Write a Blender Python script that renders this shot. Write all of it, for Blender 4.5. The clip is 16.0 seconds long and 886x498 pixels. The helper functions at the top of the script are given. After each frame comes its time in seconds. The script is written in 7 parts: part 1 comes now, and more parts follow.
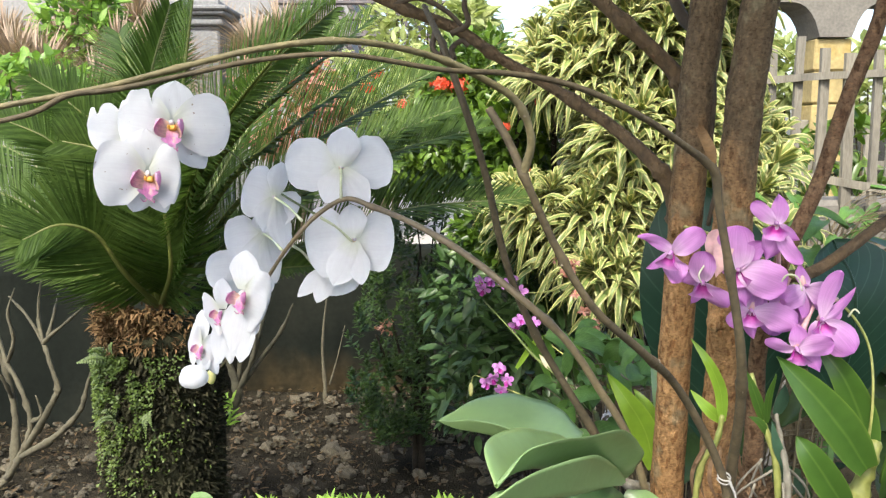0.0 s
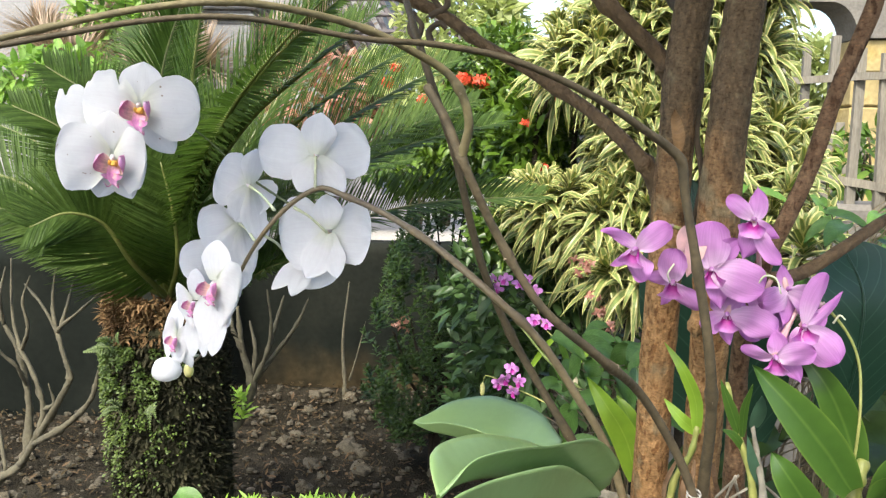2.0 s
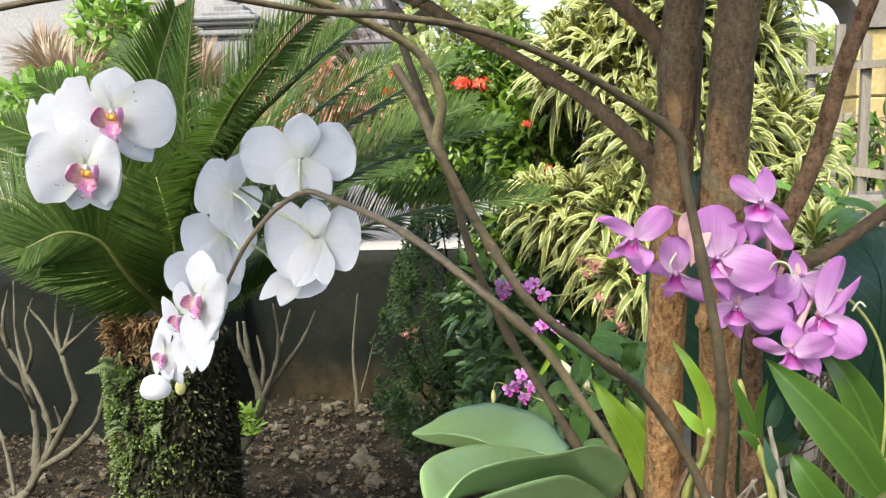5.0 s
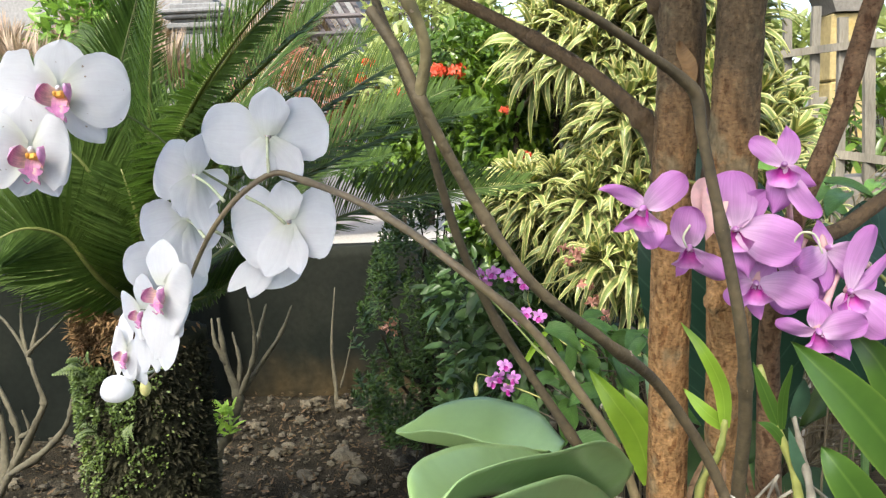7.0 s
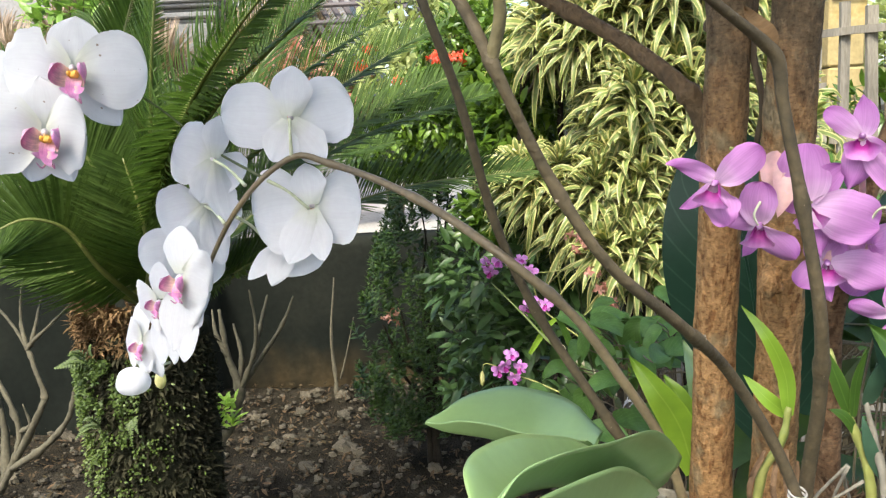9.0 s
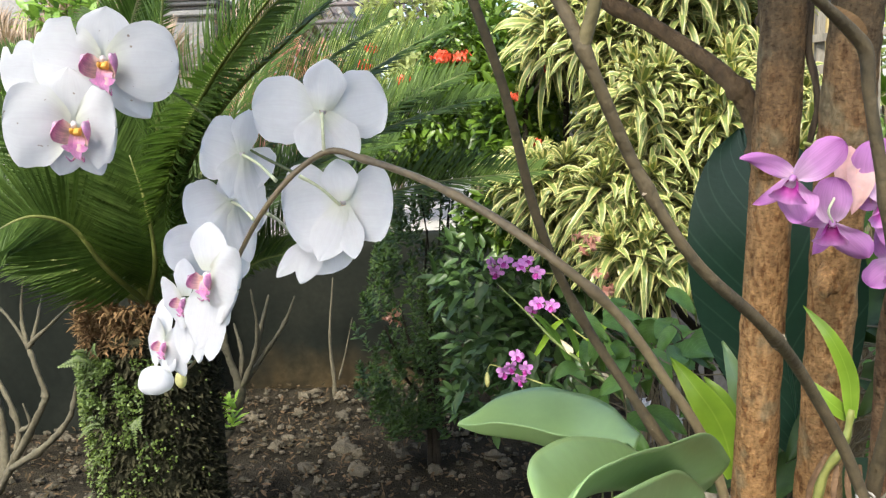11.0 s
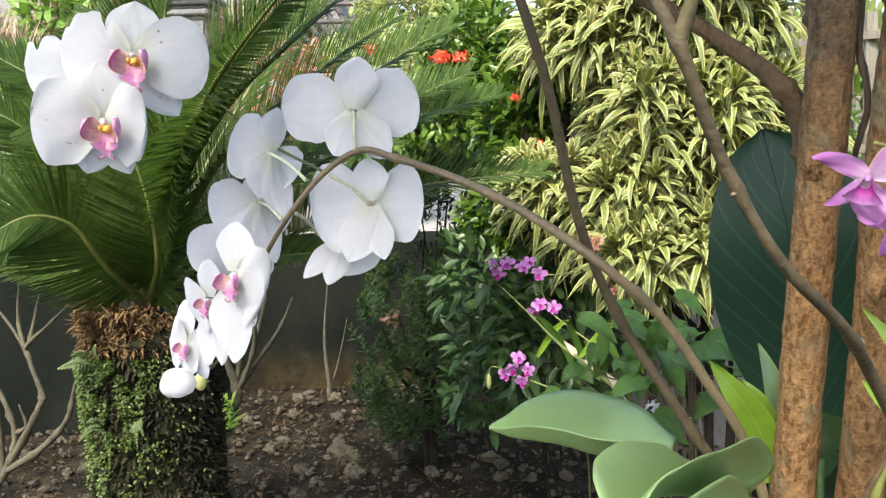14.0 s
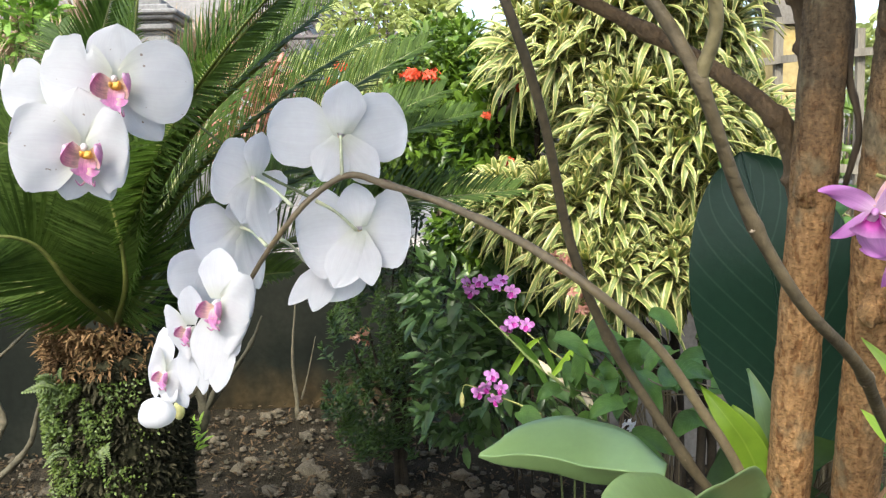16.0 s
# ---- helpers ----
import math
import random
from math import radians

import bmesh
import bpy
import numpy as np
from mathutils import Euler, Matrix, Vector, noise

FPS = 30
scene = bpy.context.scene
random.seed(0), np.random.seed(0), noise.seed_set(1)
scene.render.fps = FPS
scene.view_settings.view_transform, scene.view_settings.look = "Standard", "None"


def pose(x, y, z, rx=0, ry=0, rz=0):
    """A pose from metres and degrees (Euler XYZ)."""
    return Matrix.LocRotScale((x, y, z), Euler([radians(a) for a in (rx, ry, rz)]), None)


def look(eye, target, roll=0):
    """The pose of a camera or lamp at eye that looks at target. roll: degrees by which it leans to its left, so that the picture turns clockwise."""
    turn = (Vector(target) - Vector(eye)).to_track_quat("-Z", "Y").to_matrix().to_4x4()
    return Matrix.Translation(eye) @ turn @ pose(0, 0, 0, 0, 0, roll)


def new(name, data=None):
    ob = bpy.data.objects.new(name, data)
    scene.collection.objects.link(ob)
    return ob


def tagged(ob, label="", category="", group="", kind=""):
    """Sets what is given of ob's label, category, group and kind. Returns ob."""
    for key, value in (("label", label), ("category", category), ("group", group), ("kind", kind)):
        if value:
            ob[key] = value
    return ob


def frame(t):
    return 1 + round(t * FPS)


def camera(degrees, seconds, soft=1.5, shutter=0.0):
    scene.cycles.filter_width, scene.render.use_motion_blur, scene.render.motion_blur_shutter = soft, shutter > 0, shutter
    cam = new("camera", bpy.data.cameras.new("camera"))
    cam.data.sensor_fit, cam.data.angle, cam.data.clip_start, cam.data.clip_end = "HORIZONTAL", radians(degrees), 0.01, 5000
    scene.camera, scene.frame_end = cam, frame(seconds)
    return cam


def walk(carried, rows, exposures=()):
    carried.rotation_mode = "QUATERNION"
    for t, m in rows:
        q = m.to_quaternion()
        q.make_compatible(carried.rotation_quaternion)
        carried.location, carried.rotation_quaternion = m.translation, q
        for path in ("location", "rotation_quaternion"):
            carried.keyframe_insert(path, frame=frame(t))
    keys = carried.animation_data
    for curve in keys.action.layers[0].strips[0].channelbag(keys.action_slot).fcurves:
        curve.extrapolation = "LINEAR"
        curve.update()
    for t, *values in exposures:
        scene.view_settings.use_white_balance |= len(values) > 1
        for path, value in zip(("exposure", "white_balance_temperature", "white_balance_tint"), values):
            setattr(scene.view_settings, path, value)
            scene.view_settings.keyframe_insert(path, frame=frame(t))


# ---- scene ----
cam = camera(56.7, 16.0, 1.3)
PATH = [
    (0, (0.0, 0.0, 1.24), (0.0, 1.981, 0.962), 0.0),
    (0.5, (0.01, 0.013, 1.239), (0.001, 1.992, 0.951), 0.2),
    (1, (0.021, 0.02, 1.236), (-0.004, 1.998, 0.941), 0.5),
    (1.5, (0.033, 0.028, 1.235), (-0.012, 2.006, 0.943), 0.8),
    (2, (0.045, 0.033, 1.232), (-0.034, 2.011, 0.95), 0.9),
    (2.5, (0.053, 0.029, 1.231), (-0.049, 2.008, 0.956), 0.9),
    (3, (0.06, 0.03, 1.23), (-0.048, 2.009, 0.961), 0.6),
    (3.5, (0.054, 0.035, 1.229), (-0.057, 2.015, 0.967), 0.0),
    (6, (0.059, 0.087, 1.216), (-0.025, 2.068, 0.953), -2.1),
    (6.5, (0.054, 0.098, 1.213), (-0.014, 2.079, 0.943), -2.4),
    (7, (0.051, 0.109, 1.209), (0.002, 2.088, 0.929), -2.3),
    (7.5, (0.051, 0.114, 1.207), (0.019, 2.092, 0.915), -2.4),
    (8, (0.043, 0.121, 1.205), (0.02, 2.098, 0.907), -2.5),
    (8.5, (0.03, 0.127, 1.202), (0.0, 2.104, 0.9), -2.6),
    (9, (0.025, 0.129, 1.203), (-0.01, 2.106, 0.899), -2.7),
    (11.5, (-0.011, 0.14, 1.2), (-0.027, 2.117, 0.901), -2.2),
    (12, (-0.017, 0.137, 1.201), (-0.036, 2.115, 0.904), -2.1),
    (12.5, (-0.022, 0.139, 1.201), (-0.04, 2.116, 0.904), -2.1),
    (13, (-0.025, 0.14, 1.201), (-0.04, 2.117, 0.901), -2.0),
    (13.5, (-0.029, 0.142, 1.201), (-0.033, 2.119, 0.901), -2.0),
    (14, (-0.033, 0.147, 1.2), (-0.024, 2.125, 0.9), -2.0),
    (14.5, (-0.037, 0.148, 1.203), (-0.015, 2.126, 0.909), -2.0),
    (15, (-0.041, 0.153, 1.204), (0.002, 2.132, 0.921), -2.1),
    (15.5, (-0.045, 0.152, 1.206), (0.022, 2.132, 0.932), -2.0),
    (16, (-0.048, 0.155, 1.207), (0.046, 2.135, 0.94), -1.9),
]
walk(cam, [(t, look(e, a, r)) for t, e, a, r in PATH], [(0, 1.58), (16, 1.58)])

# ---- light ----
world = bpy.data.worlds.new("sky")
scene.world = world
world.use_nodes = True
wn = world.node_tree
sky = wn.nodes.new("ShaderNodeTexSky")
sky.sky_type, sky.sun_disc = "NISHITA", False
SUN_EL, SUN_AZ = 51.0, 202.0          # degrees above the horizon, and clockwise from north (+y)
sky.sun_elevation, sky.sun_rotation = radians(SUN_EL), radians(SUN_AZ)
sky.dust_density, sky.ozone_density = 3.0, 0.6
wn.links.new(sky.outputs[0], wn.nodes["Background"].inputs[0])
wn.nodes["Background"].inputs[1].default_value = 0.15
sun = new("sun", bpy.data.lights.new("sun", "SUN"))
sun.data.energy, sun.data.angle, sun.data.color = 1.95, radians(8), (0.985, 0.957, 0.87)
sx = math.sin(radians(SUN_AZ)) * math.cos(radians(SUN_EL))
sy = math.cos(radians(SUN_AZ)) * math.cos(radians(SUN_EL))
sun.matrix_world = look((8 * sx, 8 * sy, 8 * math.sin(radians(SUN_EL))), (0, 0, 0))


# ---- materials ----
def ramp(nt, fac, stops):
    r = nt.nodes.new("ShaderNodeValToRGB")
    while len(r.color_ramp.elements) < len(stops):
        r.color_ramp.elements.new(0.5)
    for e, (p, c) in zip(r.color_ramp.elements, stops):
        e.position, e.color = p, (*c, 1)
    nt.links.new(fac, r.inputs[0])
    return r.outputs[0]


def mixed(nt, fac, a, b, kind="MIX"):
    m = nt.nodes.new("ShaderNodeMix")
    m.data_type, m.blend_type = "RGBA", kind
    for s, v in ((m.inputs[0], fac), (m.inputs[6], a), (m.inputs[7], b)):
        if isinstance(v, (int, float)):
            s.default_value = v
        elif isinstance(v, tuple):
            s.default_value = (*v, 1)
        else:
            nt.links.new(v, s)
    return m.outputs[2]


def noise_tex(nt, scale, detail=4.0, coord="Object", stretch=None):
    tc = nt.nodes.new("ShaderNodeTexCoord")
    n = nt.nodes.new("ShaderNodeTexNoise")
    n.inputs["Scale"].default_value, n.inputs["Detail"].default_value = scale, detail
    out = tc.outputs[coord]
    if stretch:
        mp = nt.nodes.new("ShaderNodeMapping")
        mp.inputs["Scale"].default_value = stretch
        nt.links.new(out, mp.inputs[0])
        out = mp.outputs[0]
    nt.links.new(out, n.inputs["Vector"])
    return n.outputs[0]


def stops_of(colours):
    k = len(colours)
    return [(0.28 + 0.44 * i / max(1, k - 1), c) for i, c in enumerate(colours)]


def surface(name, colours, rough=0.6, scale=8.0, fine=60.0, bump=0.2, through_light=0.0, spec=0.5, island=0.0,
            each=0.0, coord="Object", stretch=None, colour_from=None, metal=0.0, grain=0.55, bump_size=0.004):
    """A node material: colours mixed by noise at two scales, relief, and light that passes through thin blades."""
    m = bpy.data.materials.new(name)
    m.use_nodes = True
    nt = m.node_tree
    b = nt.nodes["Principled BSDF"]
    big, small = noise_tex(nt, scale, 4, coord, stretch), noise_tex(nt, fine, 6, coord, stretch)
    col = colour_from(nt) if colour_from else ramp(nt, big, stops_of(colours))
    col = mixed(nt, grain, col, ramp(nt, small, [(0.3, (0.62, 0.62, 0.62)), (0.7, (1.25, 1.25, 1.25))]), "MULTIPLY")
    if island:
        g = nt.nodes.new("ShaderNodeNewGeometry")
        col = mixed(nt, island, col, ramp(nt, g.outputs["Random Per Island"], [(0, (0.5, 0.55, 0.4)), (1, (1.45, 1.35, 1.25))]), "MULTIPLY")
    if each:
        o = nt.nodes.new("ShaderNodeObjectInfo")
        col = mixed(nt, each, col, ramp(nt, o.outputs["Random"], [(0, (0.6, 0.6, 0.6)), (1, (1.4, 1.35, 1.25))]), "MULTIPLY")
    nt.links.new(col, b.inputs["Base Color"])
    b.inputs["Roughness"].default_value, b.inputs["Metallic"].default_value = rough, metal
    b.inputs["Specular IOR Level"].default_value = spec
    if bump:
        bp = nt.nodes.new("ShaderNodeBump")
        bp.inputs["Strength"].default_value, bp.inputs["Distance"].default_value = bump, bump_size
        nt.links.new(small, bp.inputs["Height"])
        nt.links.new(bp.outputs[0], b.inputs["Normal"])
    if through_light:
        tr = nt.nodes.new("ShaderNodeBsdfTranslucent")
        nt.links.new(mixed(nt, 1.0, col, (1.1, 1.15, 0.8) if sum(colours[0]) < 1.5 else (1, 1, 1), "MULTIPLY"), tr.inputs[0])
        mx = nt.nodes.new("ShaderNodeMixShader")
        mx.inputs[0].default_value = through_light
        nt.links.new(b.outputs[0], mx.inputs[1])
        nt.links.new(tr.outputs[0], mx.inputs[2])
        nt.links.new(mx.outputs[0], nt.nodes["Material Output"].inputs[0])
    return m


def uv_axis(nt, axis):
    tc, sp = nt.nodes.new("ShaderNodeTexCoord"), nt.nodes.new("ShaderNodeSeparateXYZ")
    nt.links.new(tc.outputs["UV"], sp.inputs[0])
    return sp.outputs[axis]


def across(stops):
    """Colour bands across a blade: 0 is one edge, 1 the other."""
    def make(nt):
        u = uv_axis(nt, 0)
        w = nt.nodes.new("ShaderNodeMath")
        w.operation = "MULTIPLY_ADD"
        nt.links.new(noise_tex(nt, 30, 2), w.inputs[0])
        w.inputs[1].default_value = 0.10
        w2 = nt.nodes.new("ShaderNodeMath")
        w2.operation = "ADD"
        nt.links.new(u, w2.inputs[0])
        w.inputs[2].default_value = -0.05
        nt.links.new(w.outputs[0], w2.inputs[1])
        return ramp(nt, w2.outputs[0], stops)
    return make


def along(stops):
    """Colour bands along a blade: 0 is its base, 1 its tip."""
    def make(nt):
        return ramp(nt, uv_axis(nt, 1), stops)
    return make


def veined(stops, amount=0.25, lines=26.0):
    """Colour bands along a petal with fine streaks that run with it."""
    def make(nt):
        base = ramp(nt, uv_axis(nt, 1), stops)
        n = noise_tex(nt, 1.0, 3, "UV", (lines, 1.6, 1))
        return mixed(nt, amount, base, ramp(nt, n, [(0.35, (0.55, 0.42, 0.55)), (0.62, (1.12, 1.15, 1.12))]), "MULTIPLY")
    return make


def specked(make_base, colour, scale=210.0, at=0.735):
    """The colour with a few small dark specks."""
    def make(nt):
        dots = ramp(nt, noise_tex(nt, scale, 1), [(at, (0, 0, 0)), (at + 0.02, (0.75, 0.75, 0.75))])
        return mixed(nt, dots, make_base(nt), colour)
    return make


def ribbed(a, c, ribs=15.0):
    """A leaf's colour with paler side veins that slant from the midrib."""
    def make(nt):
        u, v = uv_axis(nt, 0), uv_axis(nt, 1)
        def op(kind, x, y):
            m = nt.nodes.new("ShaderNodeMath")
            m.operation = kind
            for s, q in zip(m.inputs, (x, y)):
                if isinstance(q, float):
                    s.default_value = q
                else:
                    nt.links.new(q, s)
            return m.outputs[0]
        slant = op("ADD", op("MULTIPLY", op("ABSOLUTE", op("SUBTRACT", u, 0.5), 0.0), -7.0), op("MULTIPLY", v, ribs))
        line = op("PINGPONG", slant, 0.5)
        return ramp(nt, line, [(0.0, c), (0.08, a), (0.5, a)])
    return make


def bark(tan, brown, dark, strong=0.85, stretch=(1, 1, 0.6)):
    """Bark: patches, cracks and short level pores."""
    def make(nt):
        base = ramp(nt, noise_tex(nt, 120, 8, "Object", stretch), [(0.30, brown), (0.44, tan), (0.56, brown), (0.68, tan)])
        spots = ramp(nt, noise_tex(nt, 420, 4, "Object", (1, 1, 1.7)), [(0.36, (0.58, 0.52, 0.47)), (0.44, (1, 1, 1)), (0.57, (1, 1, 1)), (0.66, (1.4, 1.32, 1.2))])
        crack = ramp(nt, noise_tex(nt, 190, 8, "Object", (1.3, 1.3, 0.55)), [(0.36, dark), (0.44, (1, 1, 1))])
        return mixed(nt, 1.0, mixed(nt, strong, base, spots, "MULTIPLY"), crack, "MULTIPLY")
    return make


def shaded_upward(low, high):
    """Orange bark low down, darker olive higher up with overhead shade put into its colour, in ragged patches."""
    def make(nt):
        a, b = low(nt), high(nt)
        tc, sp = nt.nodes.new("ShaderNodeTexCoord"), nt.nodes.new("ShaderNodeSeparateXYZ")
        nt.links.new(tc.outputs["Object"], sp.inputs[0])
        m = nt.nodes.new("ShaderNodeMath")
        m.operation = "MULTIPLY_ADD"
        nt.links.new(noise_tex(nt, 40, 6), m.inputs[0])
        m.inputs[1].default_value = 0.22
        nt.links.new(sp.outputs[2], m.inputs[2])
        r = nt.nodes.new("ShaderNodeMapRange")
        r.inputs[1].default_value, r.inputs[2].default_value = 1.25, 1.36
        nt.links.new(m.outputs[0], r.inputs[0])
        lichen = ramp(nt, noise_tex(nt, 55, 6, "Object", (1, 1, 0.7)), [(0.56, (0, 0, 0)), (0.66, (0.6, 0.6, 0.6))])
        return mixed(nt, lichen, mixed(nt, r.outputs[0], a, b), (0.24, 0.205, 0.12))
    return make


M_PETAL = surface("white_petal", [(0.76, 0.76, 0.78), (0.80, 0.80, 0.81)], 0.68, 20, 240, 0.05, 0.44, 0.15, grain=0.06, bump_size=0.001,
                  colour_from=veined([(0.0, (0.76, 0.78, 0.68)), (0.2, (0.835, 0.84, 0.845)), (1.0, (0.84, 0.85, 0.865))], 0.06, 34))
M_PETALS = surface("specked_white_petal", [(0.76, 0.76, 0.78), (0.80, 0.80, 0.81)], 0.68, 20, 240, 0.05, 0.44, 0.15, grain=0.06, bump_size=0.001,
                   colour_from=specked(veined([(0.0, (0.76, 0.78, 0.68)), (0.2, (0.775, 0.78, 0.785)), (1.0, (0.78, 0.79, 0.805))], 0.06, 34), (0.25, 0.16, 0.10), 230.0, 0.75))
M_LIP = surface("magenta_lip", [(0.6, 0.06, 0.25)], 0.45, 60, 300, 0.1, 0.2,
                colour_from=veined([(0.0, (0.85, 0.70, 0.45)), (0.22, (0.82, 0.52, 0.52)), (0.5, (0.72, 0.26, 0.54)), (0.85, (0.75, 0.38, 0.64)), (1.0, (0.82, 0.60, 0.75))], 0.35, 18))
M_COLUMN = surface("orchid_column", [(0.84, 0.74, 0.78), (0.86, 0.82, 0.83)], 0.6, 60, 300, 0.1, 0.2, 0.2)
M_CALLUS = surface("yellow_callus", [(0.8, 0.35, 0.05), (0.85, 0.55, 0.1)], 0.5, 120, 400, 0.1)
M_PINK = surface("lavender_petal", [(0.62, 0.25, 0.70)], 0.5, 30, 200, 0.05, 0.40, 0.25, grain=0.10, bump_size=0.001,
                 colour_from=veined([(0.0, (0.82, 0.62, 0.78)), (0.25, (0.66, 0.34, 0.65)), (0.8, (0.57, 0.22, 0.57)), (1.0, (0.63, 0.28, 0.61))], 0.24))
M_THROAT = surface("dark_magenta_throat", [(0.35, 0.02, 0.28)], 0.45, 60, 300, 0.1, 0.2,
                   colour_from=along([(0.0, (0.24, 0.008, 0.16)), (0.45, (0.46, 0.03, 0.32)), (0.72, (0.62, 0.16, 0.55)), (1.0, (0.70, 0.34, 0.70))]))
M_PEDICEL = surface("pale_green_pedicel", [(0.55, 0.60, 0.38), (0.62, 0.62, 0.45)], 0.5, 40, 200, 0.1)
M_PEDPINK = surface("peach_pedicel", [(0.75, 0.50, 0.42), (0.72, 0.42, 0.45)], 0.5, 40, 200, 0.1, 0.2)
M_STALK = surface("brown_green_stalk", [(0.13, 0.10, 0.06), (0.22, 0.17, 0.09)], 0.5, 30, 220, 0.25)
M_STALKD = surface("dark_olive_stalk", [(0.05, 0.07, 0.02), (0.08, 0.10, 0.03)], 0.6, 30, 200, 0.2)
M_BUDY = surface("yellow_bud", [(0.6, 0.58, 0.2), (0.7, 0.66, 0.3)], 0.5, 50, 200, 0.1, 0.2)
M_PHALLEAF = surface("thick_orchid_leaf", [(0.2, 0.34, 0.11), (0.28, 0.44, 0.17)], 0.30, 9, 120, 0.06, 0.22, 0.9, grain=0.15,
                     colour_from=across([(0.0, (0.25, 0.38, 0.15)), (0.46, (0.23, 0.36, 0.135)), (0.5, (0.26, 0.39, 0.15)), (0.54, (0.23, 0.36, 0.135)), (0.96, (0.25, 0.38, 0.15)), (1.0, (0.42, 0.52, 0.20))]))
M_DENLEAF = surface("bright_orchid_leaf", [(0.10, 0.25, 0.03)], 0.38, 9, 120, 0.06, 0.25, grain=0.2,
                    colour_from=across([(0.0, (0.13, 0.22, 0.035)), (0.06, (0.070, 0.150, 0.022)), (0.44, (0.056, 0.128, 0.018)), (0.5, (0.10, 0.19, 0.032)), (0.56, (0.056, 0.128, 0.018)), (0.94, (0.070, 0.150, 0.022)), (1.0, (0.13, 0.22, 0.035))]))
M_LIME = surface("lime_orchid_leaf", [(0.30, 0.48, 0.05), (0.36, 0.55, 0.08)], 0.4, 9, 120, 0.1, 0.3)
M_FRESH = surface("fresh_orchid_leaf", [(0.16, 0.30, 0.03)], 0.4, 9, 120, 0.1, 0.28, grain=0.25,
                  colour_from=across([(0.0, (0.29, 0.44, 0.05)), (0.08, (0.23, 0.38, 0.033)), (0.46, (0.20, 0.34, 0.028)), (0.5, (0.27, 0.41, 0.05)), (0.54, (0.20, 0.34, 0.028)), (0.92, (0.23, 0.38, 0.033)), (1.0, (0.29, 0.44, 0.05))]))
# the darker upper tone carries the shade from overhead in its colour
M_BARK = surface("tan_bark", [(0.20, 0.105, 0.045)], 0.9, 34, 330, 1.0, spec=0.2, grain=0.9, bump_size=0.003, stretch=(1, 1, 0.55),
                 colour_from=shaded_upward(bark((0.40, 0.232, 0.100), (0.30, 0.168, 0.072), (0.60, 0.52, 0.45)), bark((0.150, 0.108, 0.062), (0.122, 0.086, 0.048), (0.80, 0.76, 0.72), 0.75, (1.5, 1.5, 1.2))))
M_BARKR = surface("red_brown_bark", [(0.20, 0.105, 0.045)], 0.85, 34, 170, 0.7, spec=0.2, grain=0.5, bump_size=0.003,
                  colour_from=bark((0.19, 0.12, 0.066), (0.13, 0.075, 0.04), (0.5, 0.45, 0.4)))
M_BARKD = surface("dark_bark", [(0.05, 0.036, 0.022), (0.10, 0.072, 0.044), (0.075, 0.053, 0.033)], 0.85, 30, 180, 0.35, stretch=(1, 1, 0.5), bump_size=0.003)
M_BARKM = surface("brown_bark", [(0.066, 0.041, 0.019), (0.13, 0.083, 0.038), (0.092, 0.057, 0.026)], 0.85, 90, 320, 0.8, stretch=(1, 1, 0.7), bump_size=0.003)
M_STEM = surface("grey_brown_stem", [(0.046, 0.036, 0.018), (0.092, 0.070, 0.034), (0.068, 0.050, 0.025)], 0.75, 60, 300, 0.5, bump_size=0.002)
M_ARCH = surface("olive_stem", [(0.10, 0.085, 0.036), (0.175, 0.145, 0.065), (0.12, 0.10, 0.05)], 0.7, 60, 300, 0.5, bump_size=0.002)
M_TIE = surface("pale_node", [(0.22, 0.17, 0.11), (0.38, 0.31, 0.22)], 0.8, 60, 300, 0.4)
M_STEMD = surface("black_brown_stem", [(0.016, 0.013, 0.009), (0.03, 0.024, 0.016)], 0.9, 30, 160, 0.4, spec=0.15)
M_TIEW = surface("white_string", [(0.30, 0.28, 0.25), (0.42, 0.40, 0.36)], 0.8, 60, 300, 0.4)
M_CYC = surface("cycad_leaflet", [(0.046, 0.092, 0.018), (0.092, 0.148, 0.034)], 0.48, 5, 80, 0.05, 0.36, 0.2, island=0.75)
M_RACHIS = surface("cycad_rachis", [(0.095, 0.120, 0.026), (0.16, 0.175, 0.042)], 0.45, 20, 120, 0.15)
M_CYCTRUNK = surface("dark_fibrous_trunk", [(0.011, 0.0115, 0.0065), (0.048, 0.047, 0.027)], 0.9, 30, 150, 0.8, spec=0.15, island=0.9)
M_FIBRE = surface("brown_fibre", [(0.095, 0.058, 0.029), (0.215, 0.138, 0.072)], 0.9, 20, 150, 0.5, spec=0.1, island=0.8)
M_CREEP = surface("creeper_leaf", [(0.066, 0.112, 0.020), (0.135, 0.190, 0.038)], 0.5, 6, 60, 0.1, 0.25, island=0.7)
M_VAR = surface("variegated_leaf", [(0.3, 0.4, 0.1)], 0.38, 9, 120, 0.08, 0.30, 0.4, each=0.3, island=0.3,
                colour_from=across([(0.0, (0.64, 0.61, 0.30)), (0.19, (0.57, 0.55, 0.21)), (0.25, (0.19, 0.26, 0.07)), (0.38, (0.21, 0.29, 0.085)), (0.42, (0.29, 0.35, 0.11)), (0.46, (0.19, 0.27, 0.075)), (0.58, (0.25, 0.32, 0.10)), (0.75, (0.19, 0.26, 0.07)), (0.81, (0.57, 0.55, 0.21)), (1.0, (0.64, 0.61, 0.30))]))
M_LEAF = surface("hedge_leaf", [(0.055, 0.115, 0.012), (0.125, 0.215, 0.025)], 0.35, 5, 60, 0.08, 0.28, island=0.8)
